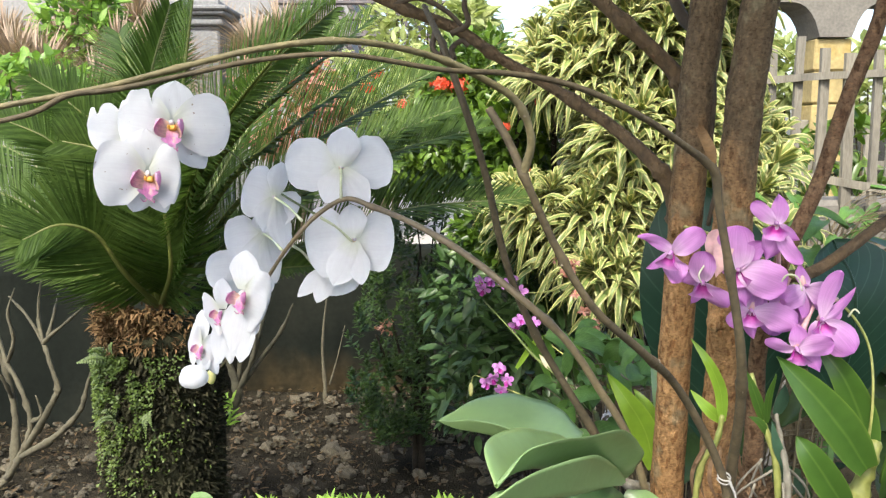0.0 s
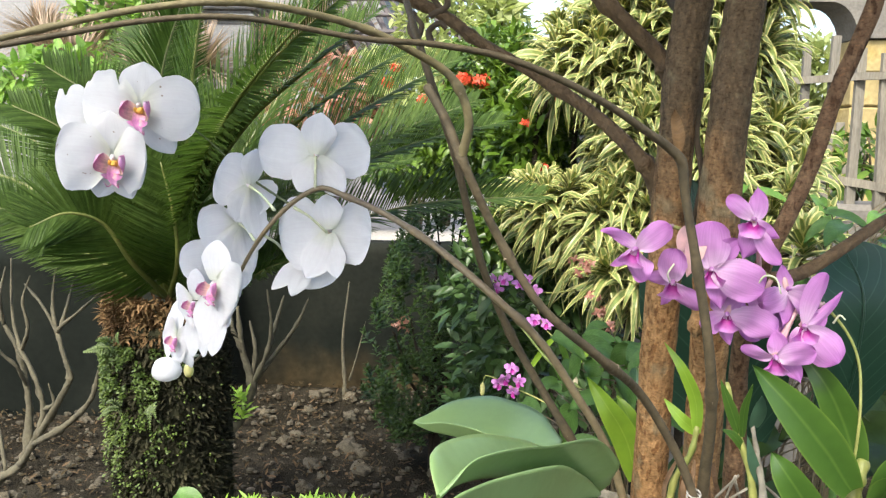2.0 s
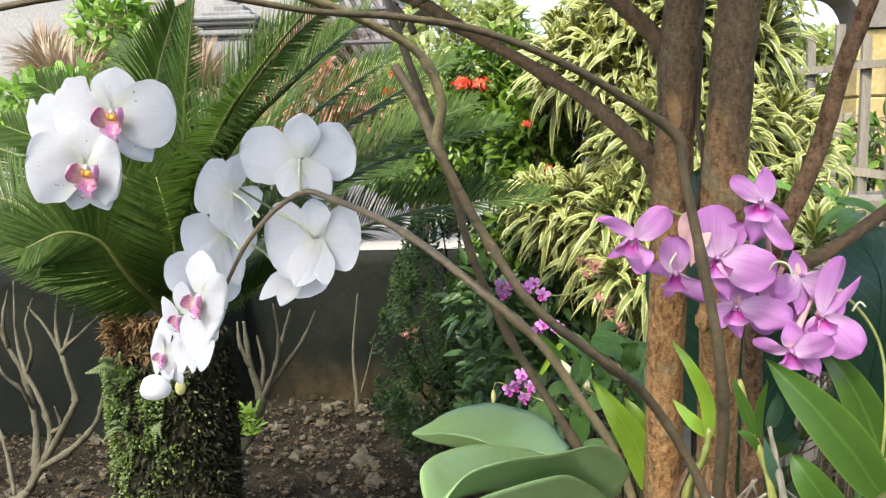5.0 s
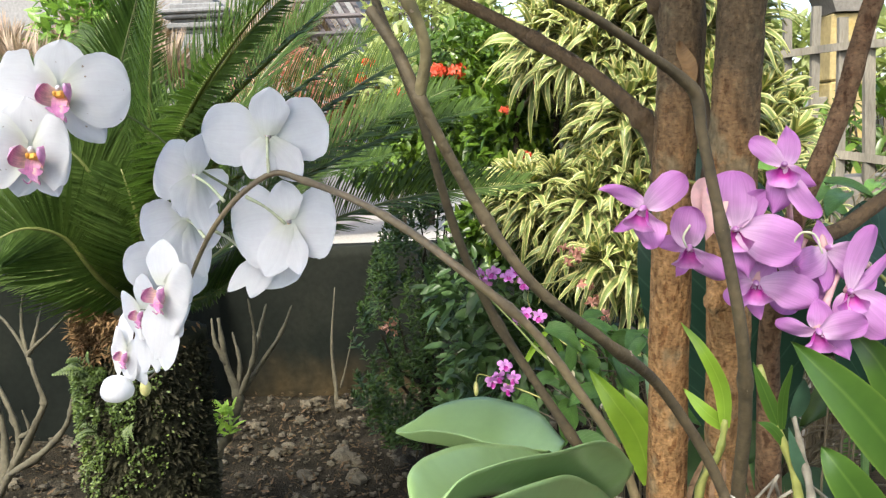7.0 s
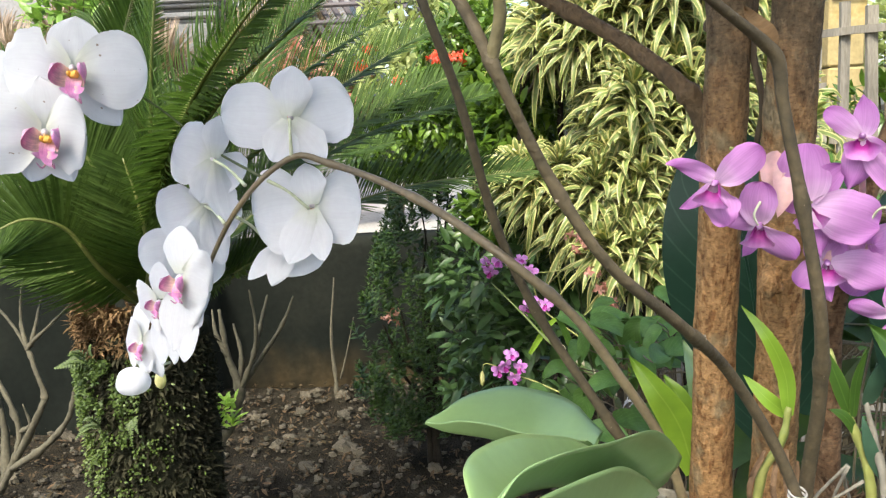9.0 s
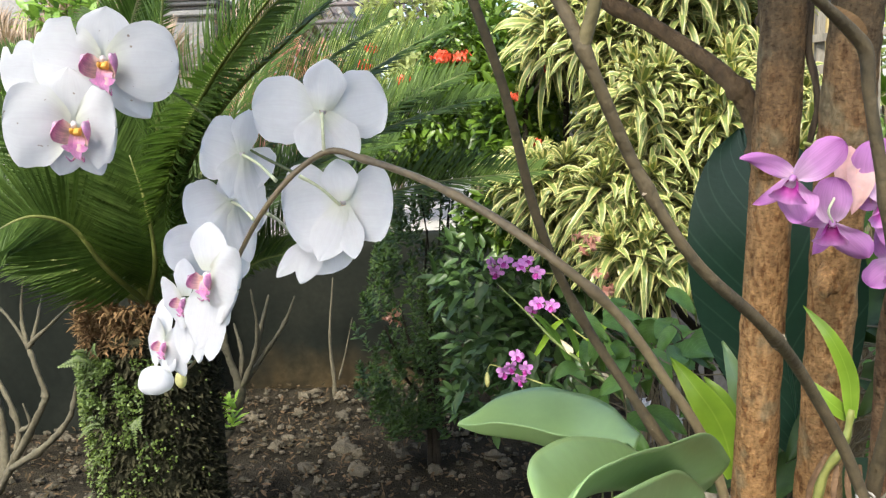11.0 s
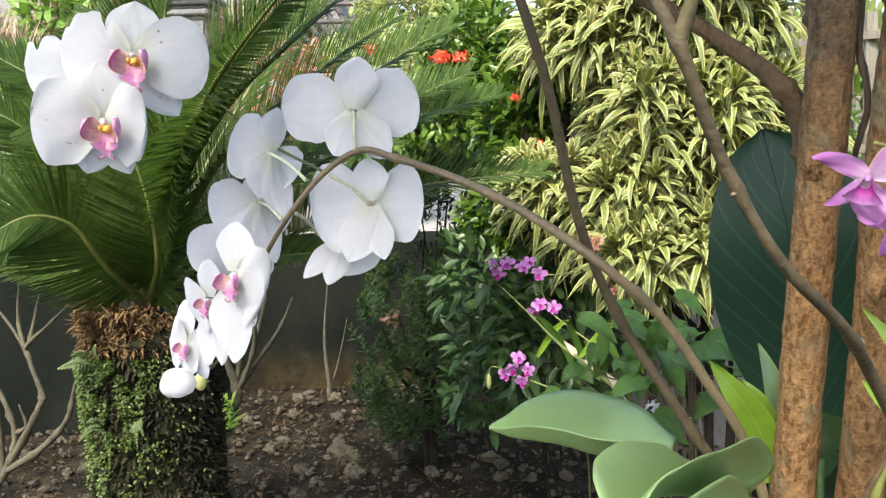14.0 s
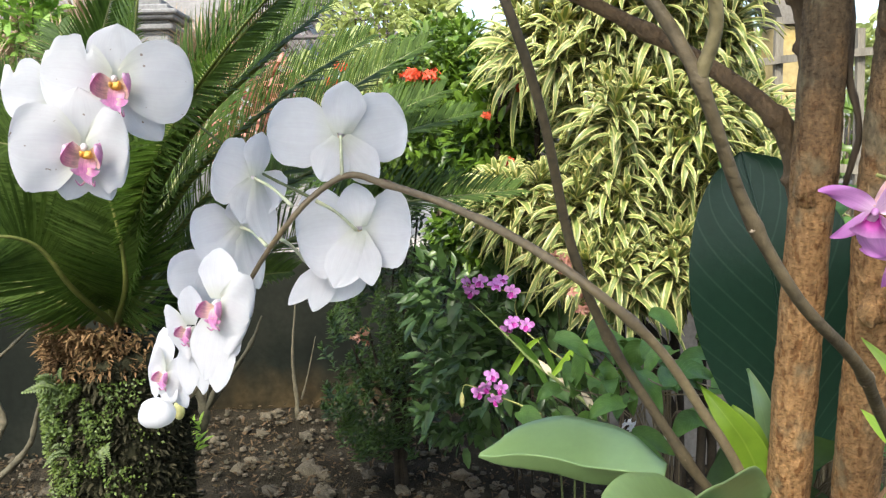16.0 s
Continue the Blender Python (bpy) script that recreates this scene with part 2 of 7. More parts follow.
# lit leaf tone: the sunlight is put into the brighter base colour
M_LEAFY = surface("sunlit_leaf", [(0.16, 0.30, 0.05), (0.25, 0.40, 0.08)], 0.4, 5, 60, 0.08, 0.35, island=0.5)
# for the far shrubs, with distance haze put into the paler colour
M_FAR = surface("hazed_pale_leaf", [(0.30, 0.36, 0.13), (0.42, 0.46, 0.20)], 0.5, 5, 60, 0.05, 0.4, island=0.4)
# shaded leaf tone: the shade is put into the darker base colour
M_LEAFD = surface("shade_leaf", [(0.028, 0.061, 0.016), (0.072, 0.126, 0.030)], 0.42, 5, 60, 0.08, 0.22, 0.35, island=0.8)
M_LEAFU = surface("undergrowth_leaf", [(0.040, 0.088, 0.026), (0.085, 0.155, 0.05)], 0.38, 7, 70, 0.1, 0.25, 0.4, island=0.7)
M_BROAD = surface("broad_leaf", [(0.06, 0.17, 0.06)], 0.42, 7, 90, 0.15, 0.25, 0.35, each=0.5, colour_from=ribbed((0.105, 0.215, 0.044), (0.155, 0.275, 0.080), 9.0))
M_BLUE = surface("blue_green_leaf", [(0.045, 0.105, 0.06), (0.08, 0.16, 0.10)], 0.4, 7, 90, 0.1, 0.2, island=0.3)
M_BIGLEAF = surface("dark_paddle_leaf", [(0.02, 0.06, 0.035)], 0.42, 9, 110, 0.1, 0.08, 0.4, grain=0.25, colour_from=ribbed((0.017, 0.055, 0.029), (0.042, 0.092, 0.052), 10.0))
M_RED = surface("red_floret", [(0.75, 0.07, 0.03), (0.85, 0.14, 0.06)], 0.5, 40, 200, 0.05, 0.25, island=0.5)
M_VIOLET = surface("violet_floret", [(0.60, 0.20, 0.66), (0.74, 0.36, 0.80)], 0.5, 40, 200, 0.05, 0.3, island=0.4)
M_SALMON = surface("salmon_bract", [(0.40, 0.14, 0.10), (0.52, 0.30, 0.25)], 0.55, 30, 150, 0.05, 0.3, island=0.5)
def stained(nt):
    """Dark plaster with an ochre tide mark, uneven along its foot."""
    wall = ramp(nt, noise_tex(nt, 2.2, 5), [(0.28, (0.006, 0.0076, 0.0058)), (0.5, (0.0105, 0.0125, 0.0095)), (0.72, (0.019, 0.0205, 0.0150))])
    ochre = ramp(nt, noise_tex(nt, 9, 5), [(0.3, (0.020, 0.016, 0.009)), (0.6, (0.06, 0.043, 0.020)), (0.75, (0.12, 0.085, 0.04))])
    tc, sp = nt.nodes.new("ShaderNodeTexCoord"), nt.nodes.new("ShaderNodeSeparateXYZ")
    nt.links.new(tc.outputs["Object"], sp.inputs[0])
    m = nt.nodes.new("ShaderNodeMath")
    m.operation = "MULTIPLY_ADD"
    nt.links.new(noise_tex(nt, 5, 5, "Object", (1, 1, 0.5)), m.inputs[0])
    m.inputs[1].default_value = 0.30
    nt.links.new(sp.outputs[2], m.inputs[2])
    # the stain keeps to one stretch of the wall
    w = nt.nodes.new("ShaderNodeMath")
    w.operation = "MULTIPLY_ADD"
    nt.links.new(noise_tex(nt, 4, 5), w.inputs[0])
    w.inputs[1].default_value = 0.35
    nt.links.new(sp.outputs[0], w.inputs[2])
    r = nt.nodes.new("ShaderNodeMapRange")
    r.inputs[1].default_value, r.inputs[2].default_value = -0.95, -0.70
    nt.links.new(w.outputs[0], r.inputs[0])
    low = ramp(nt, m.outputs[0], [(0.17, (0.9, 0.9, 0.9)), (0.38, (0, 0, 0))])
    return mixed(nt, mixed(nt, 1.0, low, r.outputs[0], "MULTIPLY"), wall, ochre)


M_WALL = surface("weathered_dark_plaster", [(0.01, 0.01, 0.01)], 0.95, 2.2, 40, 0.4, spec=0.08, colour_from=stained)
M_SOIL = surface("dark_garden_soil", [(0.012, 0.0103, 0.0063), (0.026, 0.0220, 0.0140), (0.047, 0.040, 0.027)], 0.95, 6, 110, 1.0, spec=0.08, bump_size=0.014)
M_STONE = surface("grey_stone", [(0.060, 0.053, 0.039), (0.135, 0.122, 0.094)], 0.9, 14, 120, 0.5, spec=0.15, each=0.7, island=0.6)
M_LITTER = surface("dead_leaf", [(0.040, 0.029, 0.017), (0.105, 0.075, 0.045)], 0.9, 12, 100, 0.3, 0.1, 0.15, island=0.9)
M_PAVE = surface("pale_terrace_concrete", [(0.34, 0.32, 0.28), (0.44, 0.41, 0.37)], 0.9, 2, 50, 0.3)
M_HOUSE = surface("pale_house_paint", [(0.23, 0.225, 0.215), (0.30, 0.295, 0.285)], 0.85, 1.5, 40, 0.2)
M_CARVED = surface("grey_carved_stone", [(0.15, 0.15, 0.145), (0.25, 0.25, 0.24)], 0.9, 5, 60, 0.5)
M_YSTONE = surface("yellow_stone", [(0.36, 0.25, 0.06), (0.40, 0.31, 0.13), (0.27, 0.21, 0.09)], 0.85, 5, 40, 0.3)
M_GSTONE = surface("grey_concrete", [(0.13, 0.12, 0.10), (0.22, 0.20, 0.165)], 0.9, 6, 60, 0.5)
M_FENCE = surface("weathered_fence_wood", [(0.13, 0.12, 0.095), (0.23, 0.21, 0.165), (0.17, 0.15, 0.105)], 0.9, 5, 70, 0.5, stretch=(3, 3, 0.5), each=0.4)
M_DRY = surface("dry_tan_blade", [(0.26, 0.185, 0.135), (0.40, 0.31, 0.235)], 0.7, 5, 60, 0.05, 0.2, island=0.6)
M_ROOF = surface("dark_lattice_wood", [(0.07, 0.06, 0.06), (0.13, 0.11, 0.10)], 0.8, 5, 60, 0.3)
M_GLASS = surface("window_glass", [(0.05, 0.06, 0.07), (0.08, 0.09, 0.10)], 0.08, 2, 20, 0.0)
M_CANE = surface("olive_cane", [(0.20, 0.23, 0.055), (0.32, 0.32, 0.09)], 0.5, 30, 160, 0.3)
M_GCANE = surface("green_cane", [(0.095, 0.135, 0.032), (0.17, 0.21, 0.06)], 0.5, 30, 160, 0.3)
M_ROOT = surface("silver_root", [(0.17, 0.15, 0.11), (0.29, 0.27, 0.21)], 0.8, 50, 200, 0.4)
M_SHEATH = surface("papery_sheath", [(0.42, 0.36, 0.25), (0.58, 0.52, 0.38)], 0.7, 30, 160, 0.3, 0.25, island=0.3)
M_COIR = surface("brown_coir", [(0.13, 0.075, 0.04), (0.22, 0.14, 0.08)], 0.95, 40, 200, 0.6, island=0.5)


# ---- mesh tools ----
class Geo:
    """Points, faces and surface coordinates that become one mesh."""

    def __init__(self):
        self.v, self.f, self.uv = [], [], []

    def grid(self, rows, closed=False, u0=0.0, u1=1.0, fold_uv=False):
        """rows[i][j] of points: i along, j across; closed joins the last column to the first."""
        n, k, base = len(rows), len(rows[0]), len(self.v)
        for r in rows:
            self.v.extend(tuple(p) for p in r)
        span = k if closed else k - 1
        for i in range(n - 1):
            for j in range(span):
                a, b = base + i * k + j, base + i * k + (j + 1) % k
                self.f.append((a, b, b + k, a + k))
                us = []
                for jj in (j, j + 1):
                    w = jj / span
                    us.append(1 - abs(2 * w - 1) if fold_uv else w)
                v0, v1 = i / (n - 1), (i + 1) / (n - 1)
                self.uv.append(((us[0], v0), (us[1], v0), (us[1], v1), (us[0], v1)))
        return base

    def face(self, pts):
        base = len(self.v)
        self.v.extend(tuple(p) for p in pts)
        self.f.append(tuple(range(base, base + len(pts))))
        self.uv.append(tuple((0.5, 0.5) for _ in pts))

    def join(self, other, m=None):
        base = len(self.v)
        self.v.extend(tuple(m @ Vector(p)) if m else p for p in other.v)
        self.f.extend(tuple(i + base for i in f) for f in other.f)
        self.uv.extend(other.uv)
        return self

    def mesh(self, name, material, smooth=True):
        me = bpy.data.meshes.new(name)
        me.from_pydata(self.v, [], self.f)
        layer = me.uv_layers.new(name="UVMap")
        flat = [c for face in self.uv for pair in face for c in pair]
        layer.data.foreach_set("uv", flat)
        me.polygons.foreach_set("use_smooth", [smooth] * len(me.polygons))
        me.materials.append(material)
        me.update()
        return me


def part(name, geo, material, parent, label="", smooth=True, kind=""):
    """One mesh object under a thing or a part; its points are given in the world."""
    me = geo if isinstance(geo, bpy.types.Mesh) else geo.mesh(name, material, smooth)
    ob = new(name, me)
    if parent is not None:
        ob.parent = parent
        ob.matrix_parent_inverse = parent.matrix_world.inverted()
    return tagged(ob, label=label, kind=kind)


def thing(name, label, category, place=(0, 0, 0), group="", kind=""):
    """An Empty at the base of a thing."""
    ob = new(name)
    ob.empty_display_size = 0.05
    ob.matrix_world = Matrix.Translation(place)
    bpy.context.view_layer.update()
    return tagged(ob, label, category, group, kind)


def solo(name, geo, material, label, category, group="", kind="", smooth=True):
    """A thing of one mesh."""
    return tagged(new(name, geo.mesh(name, material, smooth)), label, category, group, kind)


def spline(points, steps=6):
    """A smooth line through the points."""
    p = [Vector(q) for q in points]
    if len(p) == 2:
        return [p[0].lerp(p[1], i / steps) for i in range(steps + 1)]
    p = [2 * p[0] - p[1], *p, 2 * p[-1] - p[-2]]
    out = []
    for a, b, c, d in zip(p, p[1:], p[2:], p[3:]):
        # centripetal, so that uneven spacing makes no loops
        t1 = max(1e-6, (b - a).length) ** 0.5
        t2 = t1 + max(1e-6, (c - b).length) ** 0.5
        t3 = t2 + max(1e-6, (d - c).length) ** 0.5
        for i in range(steps):
            t = t1 + (t2 - t1) * i / steps
            a1 = a * ((t1 - t) / t1) + b * (t / t1)
            a2 = b * ((t2 - t) / (t2 - t1)) + c * ((t - t1) / (t2 - t1))
            a3 = c * ((t3 - t) / (t3 - t2)) + d * ((t - t2) / (t3 - t2))
            b1 = a1 * ((t2 - t) / t2) + a2 * (t / t2)
            b2 = a2 * ((t3 - t) / (t3 - t1)) + a3 * ((t - t1) / (t3 - t1))
            out.append(b1 * ((t2 - t) / (t2 - t1)) + b2 * ((t - t1) / (t2 - t1)))
    return out + [p[-2]]


def tube(points, radii, sides=10, steps=6, rough=0.0, seed=0, knots=(), geo=None):
    """A round stem along the points; radii at its start and end, or one for each point; knots: places (0 to 1) where it swells."""
    g = geo or Geo()
    line = spline(points, steps)
    n = len(line)
    rr = np.interp(np.linspace(0, 1, n), np.linspace(0, 1, len(radii)), radii)
    rng = random.Random(seed)
    up, rows = None, []
    for i, c in enumerate(line):
        t = (line[min(i + 1, n - 1)] - line[max(i - 1, 0)]).normalized()
        if up is None:
            up = t.orthogonal().normalized()
        up = (up - t * up.dot(t)).normalized()
        side = t.cross(up)
        s = i / (n - 1)
        r = rr[i] * (1 + sum(0.35 * math.exp(-((s - k) * 90 * max(0.2, len(line) / 90)) ** 2) for k in knots))
        row = []
        for j in range(sides):
            a = 2 * math.pi * j / sides
            q = r * (1 + rough * (rng.random() - 0.5) + rough * 1.5 * noise.noise(Vector((c.x * 40 + 3 * math.cos(a), c.y * 40 + 3 * math.sin(a), c.z * 40 + seed))))
            row.append(c + (up * math.cos(a) + side * math.sin(a)) * q)
        rows.append(row)
    rows.insert(0, [line[0]] * sides)
    rows.append([line[-1]] * sides)
    g.grid(rows, closed=True)
    return g


def blade(points, width, normal, shape="lance", fold=0.25, thick=0.0008, cols=5, steps=5, rise=None, wave=0.0, seed=0, geo=None, curl=0.0, bites=()):
    """A leaf or petal with thickness along the points. normal: the way its face looks. fold: how far the edges rise, as a part of the width.
    rise: degrees by which either half stands up, at the base and at the tip. bites: pieces gone from an edge (place along, side, depth, spread)."""
    g = geo or Geo()
    line = spline(points, steps)
    n = len(line)
    nv = Vector(normal).normalized()
    rows = []
    pace = [i / (n - 1) for i in range(n)]
    if shape in ("petal", "sepal", "tongue"):          # closer steps towards a round tip
        pace = [1 - (1 - q) ** 1.9 for q in pace]
        at = [q * (n - 1) for q in pace]
        line = [line[min(n - 2, int(q))].lerp(line[min(n - 2, int(q)) + 1], q - min(n - 2, int(q))) for q in at]
    for i, c in enumerate(line):
        v = pace[i]
        t = (line[min(i + 1, n - 1)] - line[max(i - 1, 0)]).normalized()
        up = (nv - t * nv.dot(t)).normalized()
        side = t.cross(up)
        if shape == "lance":
            w = math.sin(math.pi * min(1, 0.08 + 0.92 * v) ** 0.75) ** 0.8 if v < 1 else 0
        elif shape == "strap":
            w = min(1, 0.55 + 1.6 * v) * (1 - v ** 5) ** 0.55
        elif shape == "tongue":
            w = min(1, 0.78 + 0.8 * v) * max(0.0, 1 - max(0.0, (v - 0.40) / 0.60) ** 2.2) ** 0.62
        elif shape == "ovate":
            w = math.sin(math.pi * min(1, 0.05 + 0.95 * v) ** 0.55) ** 0.9 if v < 1 else 0
        elif shape == "paddle":
            w = (math.sin(math.pi * (0.04 + 0.96 * v) ** 1.25)) ** 0.55 if v < 1 else 0
        elif shape == "petal":
            w = (0.26 + 0.74 * math.sin(math.pi / 2 * min(1, v / 0.50)) ** 0.85) * math.sqrt(max(0.0, 1 - max(0.0, (v - 0.50) / 0.50) ** 2.5))
        elif shape == "sepal":
            w = (0.40 + 0.60 * min(1, v / 0.5)) * max(0.0, 1 - max(0.0, (v - 0.42) / 0.58) ** 1.7) ** 0.72
        else:
            w = 1 - v
        if shape in ("petal", "sepal"):          # no two outlines alike
            w *= 1 + 0.05 * noise.noise(Vector((v * 4, seed * 1.7, 0)))
        w = max(w, 0.02) * width / 2
        top, low = [], []
        for j in range(cols):
            u = -1 + 2 * j / (cols - 1)
            h = fold * width * 0.5 * abs(u) ** 1.6 - curl * width * u * u * v
            h += wave * width * math.sin(7 * v + 3 * u + seed) * abs(u)
            q = u * w
            if shape in ("petal", "sepal"):
                q *= 1 + abs(u) * (0.07 * noise.noise(Vector((v * 5, seed * 2.3, 4 if u > 0 else 9))) + 0.03 * noise.noise(Vector((v * 17, seed * 1.3, u))))
                h += 0.022 * width * noise.noise(Vector((u * 1.6, v * 2.2, seed * 3.7))) + 0.010 * width * noise.noise(Vector((u * 5, v * 1.3, seed * 1.9)))
            for at_, sd, deep, wide in bites:
                if u * sd > 0:
                    q *= 1 - abs(u) ** 0.5 * deep * math.exp(-((v - at_) / wide) ** 2)
            p = c + side * q + up * h
            if rise:
                r0, r1 = rise[0] if u < 0 else rise[1]
                q = min(1, max(0, (v - 0.22) / 0.55))
                a = radians(r0 + (r1 - r0) * q * q * (3 - 2 * q))
                p = c + side * (u * w * math.cos(a)) + up * (abs(u) * w * math.sin(a) + h)
            e = thick * (1 - u * u) + 0.00012
            top.append(p + up * e * 0.5)
            low.append(p - up * e * 0.5)
        rows.append((top, low))
    g.grid([r[0] for r in rows])
    g.grid([r[1][::-1] for r in rows])
    return g


def leaflet(g, base, way, normal, length, width, bend=0.2, mid=2):
    """A light leaf of few faces, folded along its middle, that joins others in one mesh."""
    way, normal = Vector(way).normalized(), Vector(normal)
    normal = (normal - way * normal.dot(way)).normalized()
    side = way.cross(normal)
    base = Vector(base)
    rows = []
    for i in range(mid + 2):
        v = i / (mid + 1)
        w = width * 0.5 * (math.sin(math.pi * (0.12 + 0.86 * v)) ** 0.8)
        c = base + way * (length * v) - normal * (bend * length * v * v)
        rows.append([c - side * w + normal * w * 0.35, c, c + side * w + normal * w * 0.35])
    g.grid(rows)


def ball(g, centre, radii, rings=8, sides=12, lump=0.0, seed=0):
    rows = []
    for i in range(rings + 1):
        a = math.pi * i / rings
        row = []
        for j in range(sides):
            b = 2 * math.pi * j / sides
            d = Vector((math.sin(a) * math.cos(b), math.sin(a) * math.sin(b), math.cos(a)))
            k = 1 + lump * noise.noise(d * 1.7 + Vector((seed * 3.1, 0, 0)))
            row.append(Vector(centre) + Vector((d.x * radii[0], d.y * radii[1], d.z * radii[2])) * k)
        rows.append(row)
    g.grid(rows, closed=True)
    return g


def box(g, lo, hi, bevel=0.0):
    """A box with bevelled edges, into g."""
    bm = bmesh.new()
    bmesh.ops.create_cube(bm, size=1)
    for v in bm.verts:
        v.co = Vector([lo[i] + (hi[i] - lo[i]) * (v.co[i] + 0.5) for i in range(3)])
    if bevel:
        bmesh.ops.bevel(bm, geom=bm.edges[:], offset=bevel, segments=1, affect="EDGES")
    bm.verts.index_update()
    base = len(g.v)
    g.v.extend(tuple(v.co) for v in bm.verts)
    for f in bm.faces:
        g.f.append(tuple(base + v.index for v in f.verts))
        g.uv.append(tuple((v.co.x % 1, v.co.z % 1) for v in f.verts))
    bm.free()
    return g


def leaf_mass(clumps, count, length, width, seed, droop=0.3, out=0.7):
    """Many small leaves in and on ellipsoid clumps ((centre), (radii))."""
    g, rng = Geo(), random.Random(seed)
    sizes = [r[0] * r[2] for _, r in clumps]
    for _ in range(count):
        c, r = rng.choices(clumps, sizes)[0]
        d = Vector((rng.gauss(0, 1), rng.gauss(0, 1), rng.gauss(0, 1))).normalized()
        k = rng.uniform(0.35, 1.0) ** 0.5 * (1 + 0.25 * noise.noise(d * 2.3 + Vector(c) * 5))
        p = Vector(c) + Vector((d.x * r[0], d.y * r[1], d.z * r[2])) * k
        way = (d * out + Vector((rng.gauss(0, 0.6), rng.gauss(0, 0.6), rng.gauss(0, 0.6) - droop * 0.5))).normalized()
        nrm = Vector((rng.gauss(0, 0.45), rng.gauss(-0.25, 0.45), 1))
        s = rng.uniform(0.6, 1.25)
        leaflet(g, p, way, nrm, length * s, width * s, rng.uniform(0.0, 0.35))
    return g


# ---- ground, walls, distance ----
def ground_sheet():
    xs = np.concatenate([[-400, -60, -12], np.linspace(-5, 5, 101), [12, 60, 400]])
    ys = np.concatenate([[-400, -40, -6], np.linspace(-2.5, 4.3, 69), [12, 60, 400]])
    rows = []
    for y in ys:
        row = []
        for x in xs:
            z = 0.0
            if abs(x) < 5.2 and -3 < y < 4.4:
                z = 0.03 * noise.noise(Vector((x * 1.3, y * 1.3, 0))) + 0.014 * noise.noise(Vector((x * 7, y * 7, 2)))
            row.append((x, y, z))
        rows.append(row)
    g = Geo()
    g.grid(rows)
    return tagged(new("ground", g.mesh("ground", M_SOIL)), "dark brown garden soil strewn with stones and dead leaves", "ground", kind="structure")


ground_sheet()

WALL_Y, WALL_TOP = 3.85, 0.70


def garden_wall():
    g = Geo()
    # slightly uneven face, coping on top
    xs, zs = np.linspace(-4.5, 1.25, 116), np.linspace(-0.1, WALL_TOP, 18)
    # the wall steps forward beside the cycad
    face = [(x, WALL_Y - 0.50 * min(1, max(0, (-1.10 - x) / 0.06))) for x in xs]
    rows = [[(x, y + 0.008 * noise.noise(Vector((x * 3, z * 3, 1))), z) for x, y in face] for z in zs]
    rows.append([(x, WALL_Y + 0.18, WALL_TOP) for x, y in face])
    rows.append([(x, WALL_Y + 0.18, -0.1) for x, y in face])
    g.grid(rows)
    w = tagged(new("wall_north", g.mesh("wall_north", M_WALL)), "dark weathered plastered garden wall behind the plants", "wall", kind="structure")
    return w


garden_wall()

TERRACE = 0.60


def terrace():
    g = Geo()
    box(g, (-9, WALL_Y + 0.19, -0.2), (0.95, 14, TERRACE), 0.02)
    tagged(new("pavement", g.mesh("pavement", M_PAVE, False)), "pale sunlit concrete terrace beyond the garden wall", "terrace", kind="structure")


terrace()


def house():
    h = thing("house", "pale plastered house with a small window, beyond the garden", "house", (-3.4, 8.2, TERRACE))
    g = Geo()
    x0, x1, y = -7.5, -0.9, 8.2
    wx0, wx1, wz0, wz1 = -3.62, -3.22, 2.1, 2.6
    for lo, hi in (((x0, y, TERRACE), (wx0, y + 0.2, 3.6)), ((wx1, y, TERRACE), (x1, y + 0.2, 3.6)),
                   ((wx0, y, TERRACE), (wx1, y + 0.2, wz0)), ((wx0, y, wz1), (wx1, y + 0.2, 3.6)), ((x1 - 0.2, y + 0.2, TERRACE), (x1, y + 4, 3.6))):
        g = Geo()
        box(g, lo, hi)
        part("wall", g, M_HOUSE, h, smooth=False)
    g = Geo()
    for lo, hi in (((wx0, y - 0.03, wz0), (wx1, y + 0.05, wz0 + 0.04)), ((wx0, y - 0.03, wz1 - 0.04), (wx1, y + 0.05, wz1)),
                   ((wx0, y - 0.03, wz0 + 0.04), (wx0 + 0.04, y + 0.05, wz1 - 0.04)), ((wx1 - 0.04, y - 0.03, wz0 + 0.04), (wx1, y + 0.05, wz1 - 0.04)),
                   ((wx0 + 0.18, y - 0.02, wz0 + 0.04), (wx0 + 0.21, y + 0.04, wz1 - 0.04))):
        box(g, lo, hi, 0.004)
    win = part("window", g, M_CARVED, h, "small grey-framed window", smooth=False)
    g = Geo()
    box(g, (wx0 + 0.03, y + 0.06, wz0 + 0.03), (wx1 - 0.03, y + 0.07, wz1 - 0.03))
    part("pane", g, M_GLASS, win, smooth=False)
    g = Geo()
    box(g, (x0 - 0.4, y - 0.5, 3.6), (x1 + 0.4, y + 4.4, 3.75), 0.02)
    part("roof", g, M_ROOF, h, smooth=False)


house()


